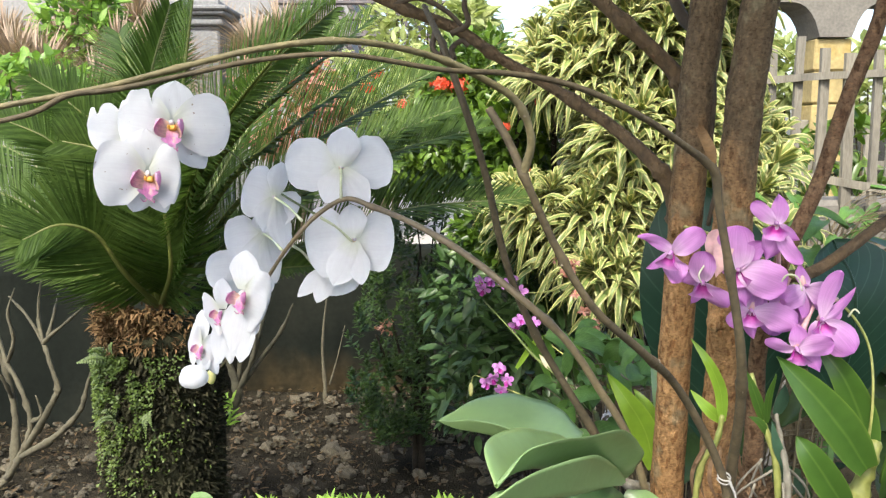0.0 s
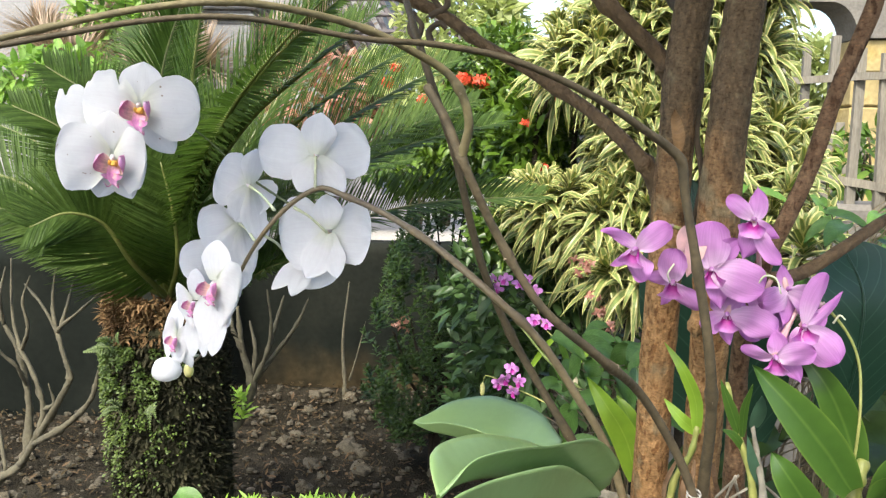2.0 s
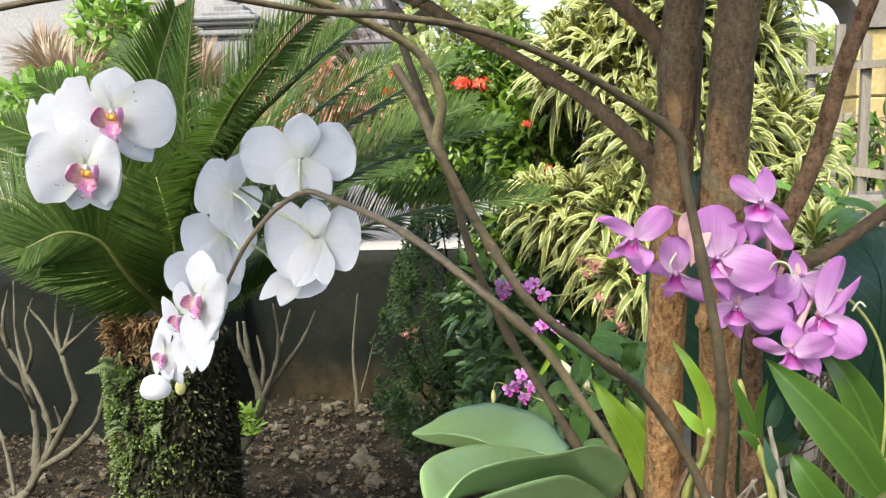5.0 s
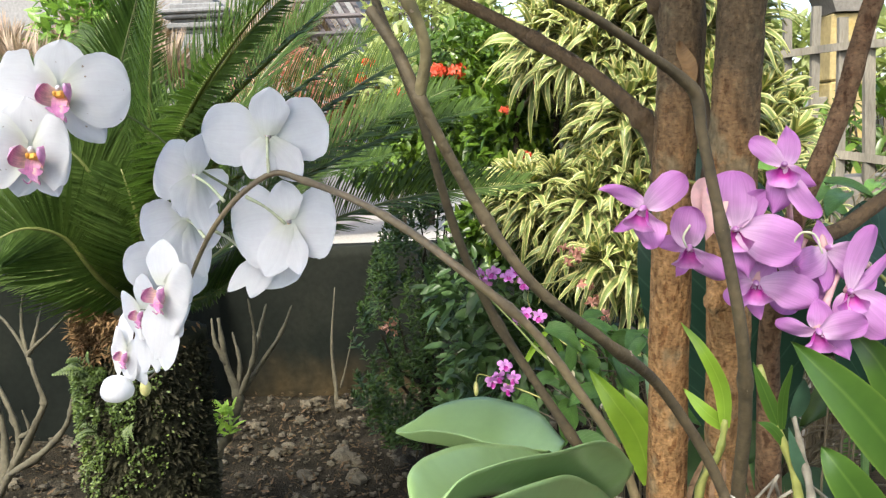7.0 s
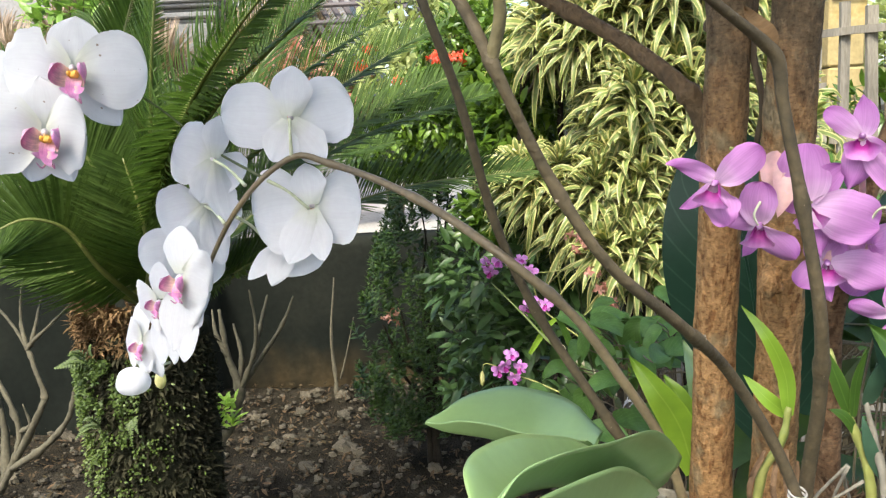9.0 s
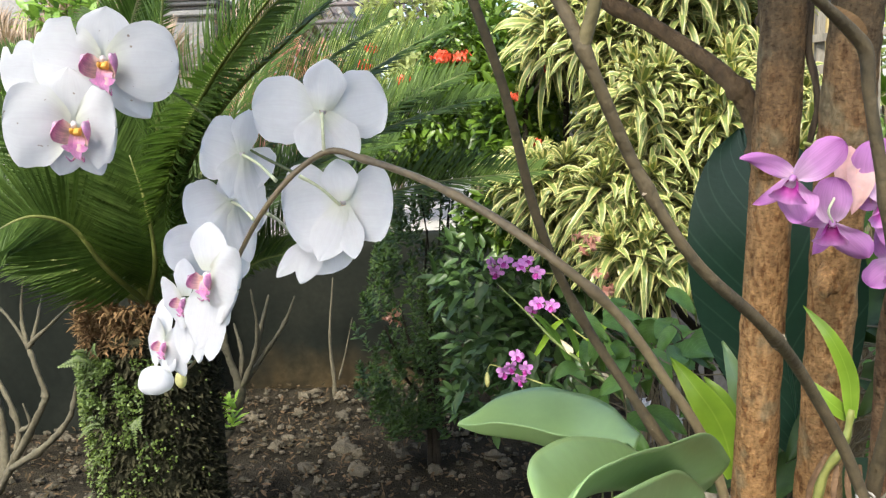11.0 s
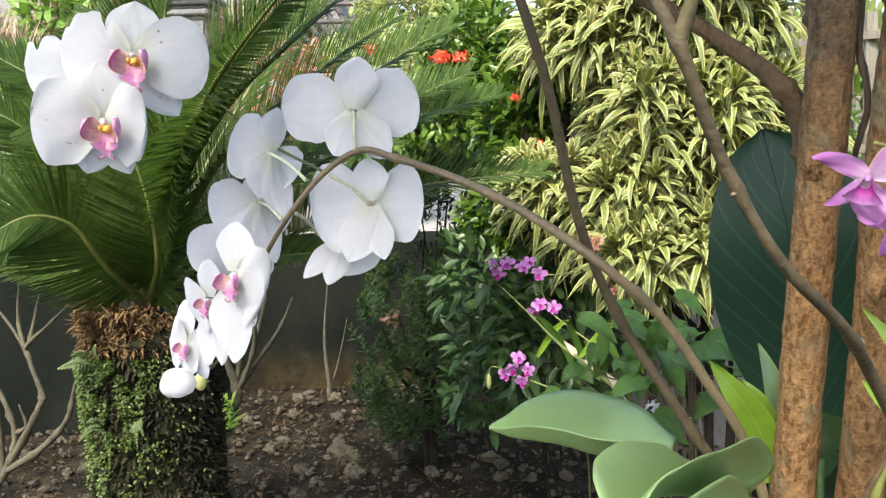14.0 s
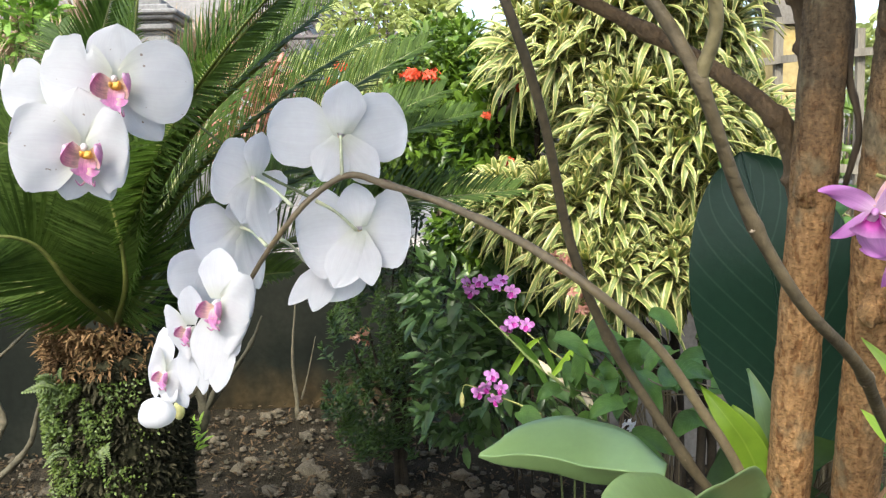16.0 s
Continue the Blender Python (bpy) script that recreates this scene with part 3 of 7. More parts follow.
def gate_pillar():
    x, y = -1.77, 6.2
    p = thing("stone_pillar", "grey stone pillar with a stepped moulded capital", "pillar", (x, y, TERRACE))
    g = Geo()
    cz = (-1.720, 6.200, 1.976)[2]
    box(g, (x - 0.17, y - 0.17, TERRACE), (x + 0.17, y + 0.17, cz), 0.015)
    for z in np.arange(TERRACE + 0.1, cz - 0.3, 0.34):          # raised panels with a sunken field
        for lo, hi in (((-0.13, z), (0.13, z + 0.03)), ((-0.13, z + 0.27), (0.13, z + 0.30)), ((-0.13, z + 0.03), (-0.10, z + 0.27)), ((0.10, z + 0.03), (0.13, z + 0.27)), ((-0.05, z + 0.09), (0.05, z + 0.21))):
            box(g, (x + lo[0], y - 0.19, lo[1]), (x + hi[0], y - 0.165, hi[1]), 0.006)
    part("shaft", g, M_CARVED, p, smooth=False)
    g = Geo()
    for i, (w, z0, z1) in enumerate(((0.11, cz, cz + 0.03), (0.135, cz + 0.03, cz + 0.07), (0.12, cz + 0.07, cz + 0.10), (0.15, cz + 0.10, cz + 0.13), (0.165, cz + 0.13, cz + 0.16), (0.12, cz + 0.16, cz + 0.20), (0.075, cz + 0.20, cz + 0.25), (0.035, cz + 0.25, cz + 0.31))):
        w *= 1.5
        box(g, (x - w, y - w, z0), (x + w, y + w, z1 + 0.001 * i), 0.010)
    part("capital", g, M_CARVED, p, "stepped stone capital", smooth=False)


gate_pillar()


def lattice_roof():
    x, y, z = (-0.635, 6.600, 2.165)
    p = thing("pergola", "dark wooden lattice pergola roof on posts beyond the garden", "pergola", (x, y, TERRACE))
    for dx in (-0.45, 0.55):
        g = Geo()
        box(g, (x + dx - 0.04, y - 0.04, TERRACE), (x + dx + 0.04, y + 0.04, z - 0.1), 0.008)
        part("post", g, M_ROOF, p, smooth=False)
    g = Geo()
    for i in range(15):
        xx = x - 0.6 + i * 0.09
        b = Geo()
        box(b, (-0.02, -0.55, -0.012), (0.02, 0.55, 0.012), 0.003)
        g.join(b, Matrix.Translation((xx, y + 0.1, z)) @ Euler((radians(38), 0, radians(28))).to_matrix().to_4x4())
    part("slat", g, M_ROOF, p, kind="stuff", smooth=False)
    g = Geo()
    for i in range(5):
        b = Geo()
        box(b, (-0.7, -0.018, -0.012), (0.75, 0.018, 0.012), 0.003)
        g.join(b, Matrix.Translation((x, y - 0.3 + i * 0.2, z - 0.2 + i * 0.15)) @ Euler((radians(38), 0, 0)).to_matrix().to_4x4())
    part("batten", g, M_ROOF, p, smooth=False)


lattice_roof()


def spiky(name, place, n, length, width, material, label, category, spread=1.0, seed=0, group=""):
    """A tuft of long narrow arching blades."""
    g, rng = Geo(), random.Random(seed)
    c = Vector(place)
    for _ in range(n):
        a, e = rng.uniform(0, 2 * math.pi), rng.uniform(0.1, 1.25) * spread
        d = Vector((math.cos(a) * math.sin(e), math.sin(a) * math.sin(e), math.cos(e)))
        leaflet(g, c + d * 0.02, d, (0, 0, 1) if e > 0.3 else (0, -1, 0.3), length * rng.uniform(0.6, 1.1), width, rng.uniform(0.1, 0.5), 3)
    return solo(name, g, material, label, category, group)


for k, q in enumerate(((-2.738, 5.400, 1.750), (-2.804, 6.200, 1.927), (-2.142, 5.600, 1.787), (-2.226, 6.400, 1.991), (-1.301, 5.800, 1.845), (-1.217, 6.400, 2.033), (-2.041, 5.000, 1.530), (-3.424, 6.600, 2.015), (-2.485, 5.200, 1.645), (-2.964, 7.000, 2.244), (-1.760, 5.400, 1.697), (-1.825, 7.000, 2.061), (-1.022, 6.800, 1.994), (-2.616, 7.200, 2.272))):
    spiky("dry_tuft", (q[0], q[1], q[2] - 0.12), 420, 0.36, 0.013, M_DRY, "tuft of dry tan spiky leaves in the sun", "plant", 1.35, 40 + k, "dry tufts")


def far_shrub(name, q, r, count, length, width, material, label, seed, group=""):
    """A leafy bush on stems that stand on the ground or terrace."""
    base = TERRACE if q[1] > WALL_Y + 0.2 and q[0] < 0.9 else 0.0
    s = thing(name, label, "shrub", (q[0], q[1], base), group)
    rng = random.Random(seed)
    g = Geo()
    for i in range(5):
        a = 2 * math.pi * i / 5 + rng.random()
        tip = (q[0] + r[0] * 0.6 * math.cos(a), q[1] + r[1] * 0.6 * math.sin(a), q[2] + r[2] * 0.5)
        tube([(q[0] + 0.02 * math.cos(a), q[1] + 0.02 * math.sin(a), base), (q[0] + 0.25 * r[0] * math.cos(a), q[1] + 0.25 * r[1] * math.sin(a), (base + q[2]) / 2), tip], (0.014, 0.004), 6, 4, 0.1, i, geo=g)
    part("stem", g, M_STEM, s)
    part("foliage", leaf_mass([(q, r)], count, length, width, seed), material, s, kind="stuff")
    return s


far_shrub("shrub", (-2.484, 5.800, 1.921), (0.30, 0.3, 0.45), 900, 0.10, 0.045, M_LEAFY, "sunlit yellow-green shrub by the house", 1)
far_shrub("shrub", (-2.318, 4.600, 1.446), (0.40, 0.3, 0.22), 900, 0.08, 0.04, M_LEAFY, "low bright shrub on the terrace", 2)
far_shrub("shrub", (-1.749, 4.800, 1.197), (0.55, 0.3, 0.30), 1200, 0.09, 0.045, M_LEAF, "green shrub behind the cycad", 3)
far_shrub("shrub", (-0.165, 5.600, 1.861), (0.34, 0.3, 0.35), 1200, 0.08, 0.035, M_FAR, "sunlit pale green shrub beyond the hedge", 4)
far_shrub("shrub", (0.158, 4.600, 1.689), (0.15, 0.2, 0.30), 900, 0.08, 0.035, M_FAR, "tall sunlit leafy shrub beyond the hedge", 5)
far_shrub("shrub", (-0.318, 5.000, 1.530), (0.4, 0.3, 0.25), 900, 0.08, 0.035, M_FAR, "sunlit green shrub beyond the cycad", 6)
far_shrub("shrub", (-0.896, 5.000, 1.397), (0.4, 0.3, 0.3), 700, 0.10, 0.045, M_SALMON, "salmon-leaved shrub beyond the cycad", 7)

FENCE_Y = 3.1


def fence():
    f = thing("fence", "weathered grey wooden picket fence on a low concrete wall", "fence", (1.6, FENCE_Y, 0.75))
    a, b = (1.231, 3.100, 1.439), (1.534, 2.900, 1.449)
    c, d = (1.251, 3.100, 1.094), (1.564, 2.900, 1.048)

    def rail(p, q, h):
        p, q = Vector(p), Vector(q)
        p, q = p - (q - p) * 0.6, q + (q - p) * 1.5
        g = Geo()
        n = 14
        rows = []
        for i in range(n + 1):
            m = p.lerp(q, i / n)
            m.z += 0.006 * noise.noise(m * 6)
            rows.append([m + Vector((0, dy, dz)) for dy, dz in ((-0.012, -h), (-0.012, h), (0.012, h), (0.012, -h))])
        g.grid(rows, closed=True)
        part("rail", g, M_FENCE, f, smooth=False)

    rail(a, b, 0.013)
    rail(c, d, 0.015)
    rng = random.Random(8)
    for i in range(16):
        x = -2 + i
        s = (1325 + 47.5 * i)
        lo = Vector(a).lerp(Vector(b), (s - 1372) / 196)
        top, bot = lo.z + rng.uniform(0.06, 0.15), Vector(c).lerp(Vector(d), (s - 1372) / 196).z - 0.13
        w = rng.uniform(0.013, 0.019)
        lean = rng.uniform(-0.02, 0.02)
        g = Geo()
        rows = []
        for j in range(7):
            z = bot + (top - bot) * j / 6
            cx, cy = lo.x + lean * (j / 6 - 0.5) + 0.004 * noise.noise(Vector((i, j * 0.7, 0))), lo.y + 0.024
            rows.append([(cx - w, cy - 0.01, z), (cx + w, cy - 0.01, z), (cx + w, cy + 0.01, z), (cx - w, cy + 0.01, z)])
        rows.insert(0, [(lo.x - lean / 2, lo.y + 0.024, bot)] * 4)
        rows.append([(lo.x + lean / 2, lo.y + 0.024, top)] * 4)
        g.grid(rows, closed=True)
        part("picket", g, M_FENCE, f, smooth=False)


fence()


def low_wall():
    q = (1.400, 3.050, 1.000)
    g = Geo()
    box(g, (q[0] - 0.75, 2.98, -0.1), (q[0] + 3.5, 3.2, q[2]), 0.02)
    tagged(new("wall_east", g.mesh("wall_east", M_GSTONE, False)), "low grey concrete wall under the fence", "wall", kind="structure")


low_wall()


def far_pickets():
    q0, q1 = (1.664, 4.400, 1.296), (2.440, 4.400, 1.325)
    f = thing("picket_fence", "pale boarded fence further back", "fence", (q0[0], 4.4, 0))
    for i in range(18):
        x = q0[0] - 0.1 + (q1[0] - q0[0] + 1.2) * i / 17
        g = Geo()
        box(g, (x - 0.021, 4.39, 0.0), (x + 0.021, 4.41, q0[2] + 0.03 * math.sin(i * 2.3)), 0.004)
        part("board", g, M_FENCE, f, smooth=False)
    g = Geo()
    box(g, (q0[0] - 0.2, 4.412, q0[2] - 0.25), (q1[0] + 1.2, 4.43, q0[2] - 0.2), 0.003)
    part("rail", g, M_FENCE, f, smooth=False)


far_pickets()


def arch_pillar():
    """A yellow stone pillar that spreads into arches above."""
    x, y, zt = (2.449, 5.400, 1.838)
    p = thing("arched_pillar", "yellow stone pillar spreading into grey arches", "pillar", (x, y, 0))
    g = Geo()
    rng = random.Random(3)
    for k in range(9):
        z0, z1 = zt * k / 9, zt * (k + 1) / 9
        box(g, (x - 0.115 + rng.uniform(-0.008, 0.008), y - 0.12, z0), (x + 0.115 + rng.uniform(-0.008, 0.008), y + 0.15, z1 - 0.006), 0.012)
    part("shaft", g, M_YSTONE, p, smooth=False)
    g = Geo()
    rows = []
    n = 60
    for i in range(n + 1):
        s = -1 + 2 * i / n
        xx = x + 1.0 * s
        lowz = zt + 0.21 * (1 - (1 - min(1, max(0, (abs(s) - 0.115) / 0.17))) ** 2) ** 0.5
        rows.append([(xx, y - 0.15, lowz), (xx, y + 0.15, lowz), (xx, y + 0.15, zt + 0.60), (xx, y - 0.15, zt + 0.60)])
    g.grid(rows, closed=True)
    part("arch", g, M_GSTONE, p, "grey plastered arches", smooth=False)


arch_pillar()
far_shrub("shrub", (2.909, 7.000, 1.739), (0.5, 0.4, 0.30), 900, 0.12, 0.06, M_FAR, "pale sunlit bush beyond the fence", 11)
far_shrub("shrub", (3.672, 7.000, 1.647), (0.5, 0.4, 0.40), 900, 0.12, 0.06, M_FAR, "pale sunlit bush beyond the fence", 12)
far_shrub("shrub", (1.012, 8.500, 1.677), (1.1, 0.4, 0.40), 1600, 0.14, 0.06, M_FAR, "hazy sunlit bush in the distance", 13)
far_shrub("shrub", (1.612, 3.700, 1.106), (0.22, 0.2, 0.14), 130, 0.10, 0.03, M_LEAF, "broad-leaved green plants behind the picket fence", 14)
far_shrub("shrub", (1.836, 3.600, 1.159), (0.25, 0.2, 0.16), 130, 0.10, 0.03, M_LEAF, "broad-leaved green plants behind the picket fence", 15)

# ---- the branching garden shrub with its climbing stems ----
def knots_for(n):
    return [(i + 0.7) / n for i in range(n)]


def garden_tree():
    t = thing("garden_tree", "young tree of tan-barked stems forking from the ground", "tree", (0.188, 0.600, 0.962)[:2] + (0.0,))
    base = (0.178, 0.620, 0.952)
    a = [(base[0] - 0.012, base[1] + 0.02, -0.05), (base[0] - 0.006, base[1] + 0.01, 0.5), base, (0.1755, 0.603, 1.085), (0.1755, 0.588, 1.202), (0.1775, 0.585, 1.267), (0.183, 0.583, 1.332), (0.190, 0.592, 1.395), (0.196, 0.600, 1.492), (0.24, 0.62, 1.80)]
    part("trunk", tube(a, (0.0175, 0.0155, 0.0125, 0.0118, 0.0120, 0.0118, 0.0128, 0.011, 0.005), 18, 16, 0.06, 1), M_BARK, t, "tan trunk with shade coloured into its upper bark")
    b0 = (0.208, 0.600, 0.962)
    b = [(b0[0] - 0.015, b0[1] + 0.02, -0.05), (b0[0] - 0.008, b0[1] + 0.01, 0.5), b0, (0.207, 0.590, 1.047), (0.201, 0.570, 1.144), (0.200, 0.560, 1.216), (0.202, 0.555, 1.272), (0.206, 0.550, 1.326), (0.210, 0.550, 1.382), (0.218, 0.555, 1.472), (0.32, 0.58, 1.80)]
    part("trunk", tube(b, (0.018, 0.016, 0.0128, 0.0125, 0.0135, 0.0125, 0.0118, 0.0122, 0.010, 0.005), 18, 16, 0.06, 2), M_BARK, t, "tan trunk with shade coloured into its upper bark")
    # limb from the first trunk, up and to the side
    limb = [(0.179, 0.606, 1.151), (0.175, 0.604, 1.175), (0.170, 0.604, 1.197), (0.157, 0.606, 1.216), (0.129, 0.630, 1.245), (0.074, 0.660, 1.283), (0.043, 0.670, 1.301), (0.014, 0.680, 1.322), (-0.039, 0.690, 1.344), (-0.086, 0.700, 1.367), (-0.213, 0.750, 1.443)]
    part("limb", tube(limb, (0.007, 0.0085, 0.0078, 0.0056, 0.0046, 0.0042, 0.0042, 0.0048, 0.0044, 0.004, 0.002), 12, 10, 0.06, 3, knots_for(6)), M_BARKM, t, "dark knotted limb")
    high = [(0.180, 0.602, 1.226), (0.178, 0.601, 1.249), (0.175, 0.601, 1.269), (0.164, 0.601, 1.286), (0.131, 0.600, 1.316), (0.104, 0.610, 1.343), (0.049, 0.640, 1.397)]
    part("limb", tube(high, (0.006, 0.0080, 0.0078, 0.0058, 0.0052, 0.0048, 0.002), 12, 8, 0.06, 4, knots_for(4)), M_BARKM, t, "dark limb")
    twig = [(0.187, 0.600, 1.310), (0.179, 0.620, 1.321), (0.171, 0.640, 1.348), (0.159, 0.660, 1.394)]
    part("limb", tube(twig, (0.005, 0.0045, 0.004, 0.002), 8, 6, 0.1, 5), M_BARKD, t)
    for k, (q, r) in enumerate((((0.1885, 0.553, 1.113), (0.0058, 0.007, 0.009)), ((0.1675, 0.584, 1.175), (0.0055, 0.007, 0.010)))):
        knob = Geo()
        ball(knob, q, r, 10, 14, 0.6, 5 + k)
        part("knob", knob, M_BARK, t, "scarred branch stub")
    # leaning stem beside the second trunk
    lean = [((0.218, 0.550, 0.985)[0], 0.58, -0.05), ((0.218, 0.550, 0.985)[0] + 0.004, 0.56, 0.5), (0.214, 0.540, 0.990), (0.206, 0.520, 1.108), (0.207, 0.500, 1.156), (0.229, 0.500, 1.212), (0.241, 0.500, 1.256), (0.256, 0.500, 1.299), (0.264, 0.500, 1.331), (0.285, 0.510, 1.391), (0.42, 0.55, 1.75)]
    part("trunk", tube(lean, (0.010, 0.009, 0.0070, 0.0055, 0.0050, 0.0046, 0.0045, 0.0044, 0.0042, 0.004, 0.002), 12, 10, 0.10, 6), M_BARKR, t, "reddish brown leaning stem")
    side = [(0.233, 0.510, 1.154), (0.259, 0.520, 1.167), (0.293, 0.540, 1.183), (0.345, 0.560, 1.204)]
    side.insert(0, (0.210, 0.500, 1.152))
    part("limb", tube(side, (0.0042, 0.004, 0.0038, 0.0034, 0.002), 10, 6, 0.08, 7), M_BARKM, t)
    # dark creeper cord down the fork of the trunks
    cord = [(0.185, 0.585, 1.324), (0.189, 0.585, 1.278), (0.188, 0.580, 1.231), (0.191, 0.575, 1.204), (0.190, 0.585, 1.175)]
    part("limb", tube(cord, (0.0018, 0.0022, 0.0022, 0.002, 0.0015), 8, 6, 0.4, 8), M_BARKD, t)
    for k, pts in enumerate(([(-0.006, 0.680, 1.322), (-0.008, 0.672, 1.308), (-0.003, 0.670, 1.302), (0.001, 0.668, 1.311), (-0.004, 0.670, 1.318)], [(0.007, 0.680, 1.320), (0.020, 0.672, 1.327), (0.017, 0.670, 1.340), (0.019, 0.670, 1.358)], [(0.009, 0.660, 1.298), (0.007, 0.662, 1.306), (0.015, 0.660, 1.312), (0.020, 0.660, 1.308)], [(-0.043, 0.690, 1.343), (-0.020, 0.680, 1.348), (0.003, 0.675, 1.337), (0.017, 0.675, 1.323)])):
        part("limb", tube(pts, (0.0028, 0.0022, 0.0018), 8, 6, 0.2, 80 + k), M_BARKD, t, "gnarled dark twig")
    # unseen limb added to carry the leaf spray that shades the white flowers
    part("limb", tube([(0.049, 0.640, 1.397), (-0.04, 0.56, 1.50), (-0.20, 0.40, 1.64), (-0.36, 0.26, 1.76)], (0.004, 0.0035, 0.003, 0.002), 8, 6, 0.1, 9), M_BARKM, t)
    # leafy crown, unseen overhead, placed to shade the trunks and plants below
    shade_crown = [((-0.08, 0.46, 1.76), (0.24, 0.32, 0.14)), ((0.17, 0.30, 1.78), (0.18, 0.20, 0.14)), ((0.14, 0.62, 1.78), (0.22, 0.30, 0.16)), ((0.45, 0.60, 1.85), (0.35, 0.35, 0.20)), ((0.85, 0.60, 1.85), (0.30, 0.30, 0.2)), ((0.34, 0.02, 1.86), (0.20, 0.18, 0.12))]
    part("shade_crown", leaf_mass(shade_crown, 5300, 0.09, 0.045, 17), M_LEAF, t, kind="stuff")
    # thin sprays of small leaves, unseen, added to dim the sun on both orchids
    part("shade_crown", leaf_mass([((-0.38, 0.30, 1.77), (0.18, 0.13, 0.06))], 215, 0.042, 0.020, 18), M_LEAF, t, kind="stuff")
    part("shade_crown", leaf_mass([((0.06, -0.10, 1.86), (0.17, 0.15, 0.08))], 95, 0.042, 0.020, 19), M_LEAF, t, kind="stuff")
    return t


garden_tree()


def climbing_stem(label, points, radii, material, seed, nodes=(), steps=9, ties=True):
    """A long rooted stem with pale swollen nodes."""
    s = thing("woody_stem", label, "stem", points[0], "arching stems")
    part("stem", tube(points, radii, 12, steps, 0.02, seed, nodes), material, s)
    if ties:
        line = spline(points, steps)
        for k in nodes:
            i = min(len(line) - 2, int(k * (len(line) - 1)))
            t = (line[i + 1] - line[i]).normalized()
            r = np.interp(k, np.linspace(0, 1, len(radii)), radii)
            part("node", tube([line[i] - t * r * 0.45, line[i], line[i] + t * r * 0.45], (r * 1.0, r * 1.22, r * 1.0), 10, 3, 0.3, seed + i), M_TIE, s, "pale scar ring")
    return s


ROOT = (0.182, 0.500, 1.008)
GROUND_ROOT = (ROOT[0] + 0.01, ROOT[1] + 0.05, -0.04)
thick = [GROUND_ROOT, (ROOT[0] + 0.004, ROOT[1] + 0.0, 0.5), (0.172, 0.468, 1.016), (0.163, 0.468, 1.048), (0.135, 0.455, 1.095), (0.104, 0.420, 1.127), (0.076, 0.405, 1.153), (0.056, 0.400, 1.184), (0.038, 0.390, 1.221), (0.031, 0.395, 1.237), (0.022, 0.400, 1.252)]
climbing_stem("stout grey-brown stem cut off at its top", thick, (0.0049, 0.0041, 0.0026, 0.0025, 0.0024, 0.0022, 0.0020, 0.0020, 0.0020, 0.0021, 0.0020), M_STEM, 21, (0.47, 0.68, 0.80))
arch_a = [(0.038, 0.390, 1.221), (0.041, 0.385, 1.237), (0.034, 0.380, 1.254), (0.016, 0.370, 1.265), (0.001, 0.360, 1.271), (-0.021, 0.340, 1.275), (-0.042, 0.320, 1.275), (-0.068, 0.310, 1.271), (-0.092, 0.300, 1.264), (-0.118, 0.290, 1.256), (-0.149, 0.280, 1.249), (-0.172, 0.280, 1.244)]
climbing_stem("olive stem arching over the orchid", arch_a, (0.0022, 0.0020, 0.0018, 0.0016, 0.0015, 0.00135, 0.00125, 0.0012, 0.0011, 0.001, 0.001, 0.0009), M_ARCH, 22, (0.16, 0.36, 0.55, 0.74), ties=True)
thin = [(ROOT[0] + 0.012, ROOT[1] + 0.045, -0.04), (ROOT[0] + 0.006, ROOT[1] + 0.015, 0.5), (0.176, 0.480, 1.017), (0.171, 0.455, 1.084), (0.164, 0.440, 1.122), (0.154, 0.435, 1.167), (0.145, 0.432, 1.205), (0.142, 0.430, 1.220), (0.137, 0.428, 1.225), (0.124, 0.420, 1.233), (0.094, 0.400, 1.249), (0.058, 0.380, 1.262), (0.029, 0.365, 1.266), (0.001, 0.345, 1.266), (-0.040, 0.320, 1.270), (-0.068, 0.310, 1.267), (-0.092, 0.300, 1.261), (-0.115, 0.290, 1.255), (-0.128, 0.285, 1.253), (-0.138, 0.280, 1.247), (-0.158, 0.275, 1.242)]
thin_stem = climbing_stem("thin dark stem rising past the trunks and arching over", thin, (0.0050, 0.0042, 0.0033, 0.0029, 0.0026, 0.0023, 0.0022, 0.0026, 0.0024, 0.0019, 0.0016, 0.0014, 0.0013, 0.0011, 0.0010, 0.0010, 0.0010, 0.0010, 0.0010, 0.0010, 0.0008), M_STEM, 23, (0.17, 0.25), ties=True)
stub = [(0.141, 0.430, 1.223), (0.145, 0.450, 1.231), (0.150, 0.480, 1.240), (0.153, 0.495, 1.244)]
part("sheath", blade(stub, 0.0062, (-0.3, -1, 0.4), "lance", 0.7, 0.0012, 7, 6, wave=0.08, seed=4), M_FIBRE, thin_stem, "pale dry sheath at a node")
twig3 = [(0.16, 0.62, -0.04), (0.155, 0.62, 0.5), (0.150, 0.620, 0.953), (0.117, 0.625, 1.010), (0.072, 0.630, 1.085), (0.049, 0.620, 1.140), (0.029, 0.600, 1.218), (0.012, 0.590, 1.268), (0.002, 0.600, 1.297), (-0.008, 0.640, 1.323), (-0.015, 0.670, 1.340)]
climbing_stem("slender brown stem with pale nodes", twig3, (0.0051, 0.0043, 0.0036, 0.0031, 0.0029, 0.0029, 0.0027, 0.0027, 0.0026, 0.0024, 0.0020), M_STEM, 24, (0.30, 0.40))

# ---- white orchid ----
FLOWER_W = 0.0825


def facing(centre, n, up):
    """A pose at centre whose z looks along n and whose y is up."""
    z = Vector(n).normalized()
    y = Vector(up)
    y = (y - z * y.dot(z)).normalized()
    x = y.cross(z)
    return Matrix.Translation(centre) @ Matrix((x, y, z)).transposed().to_4x4()


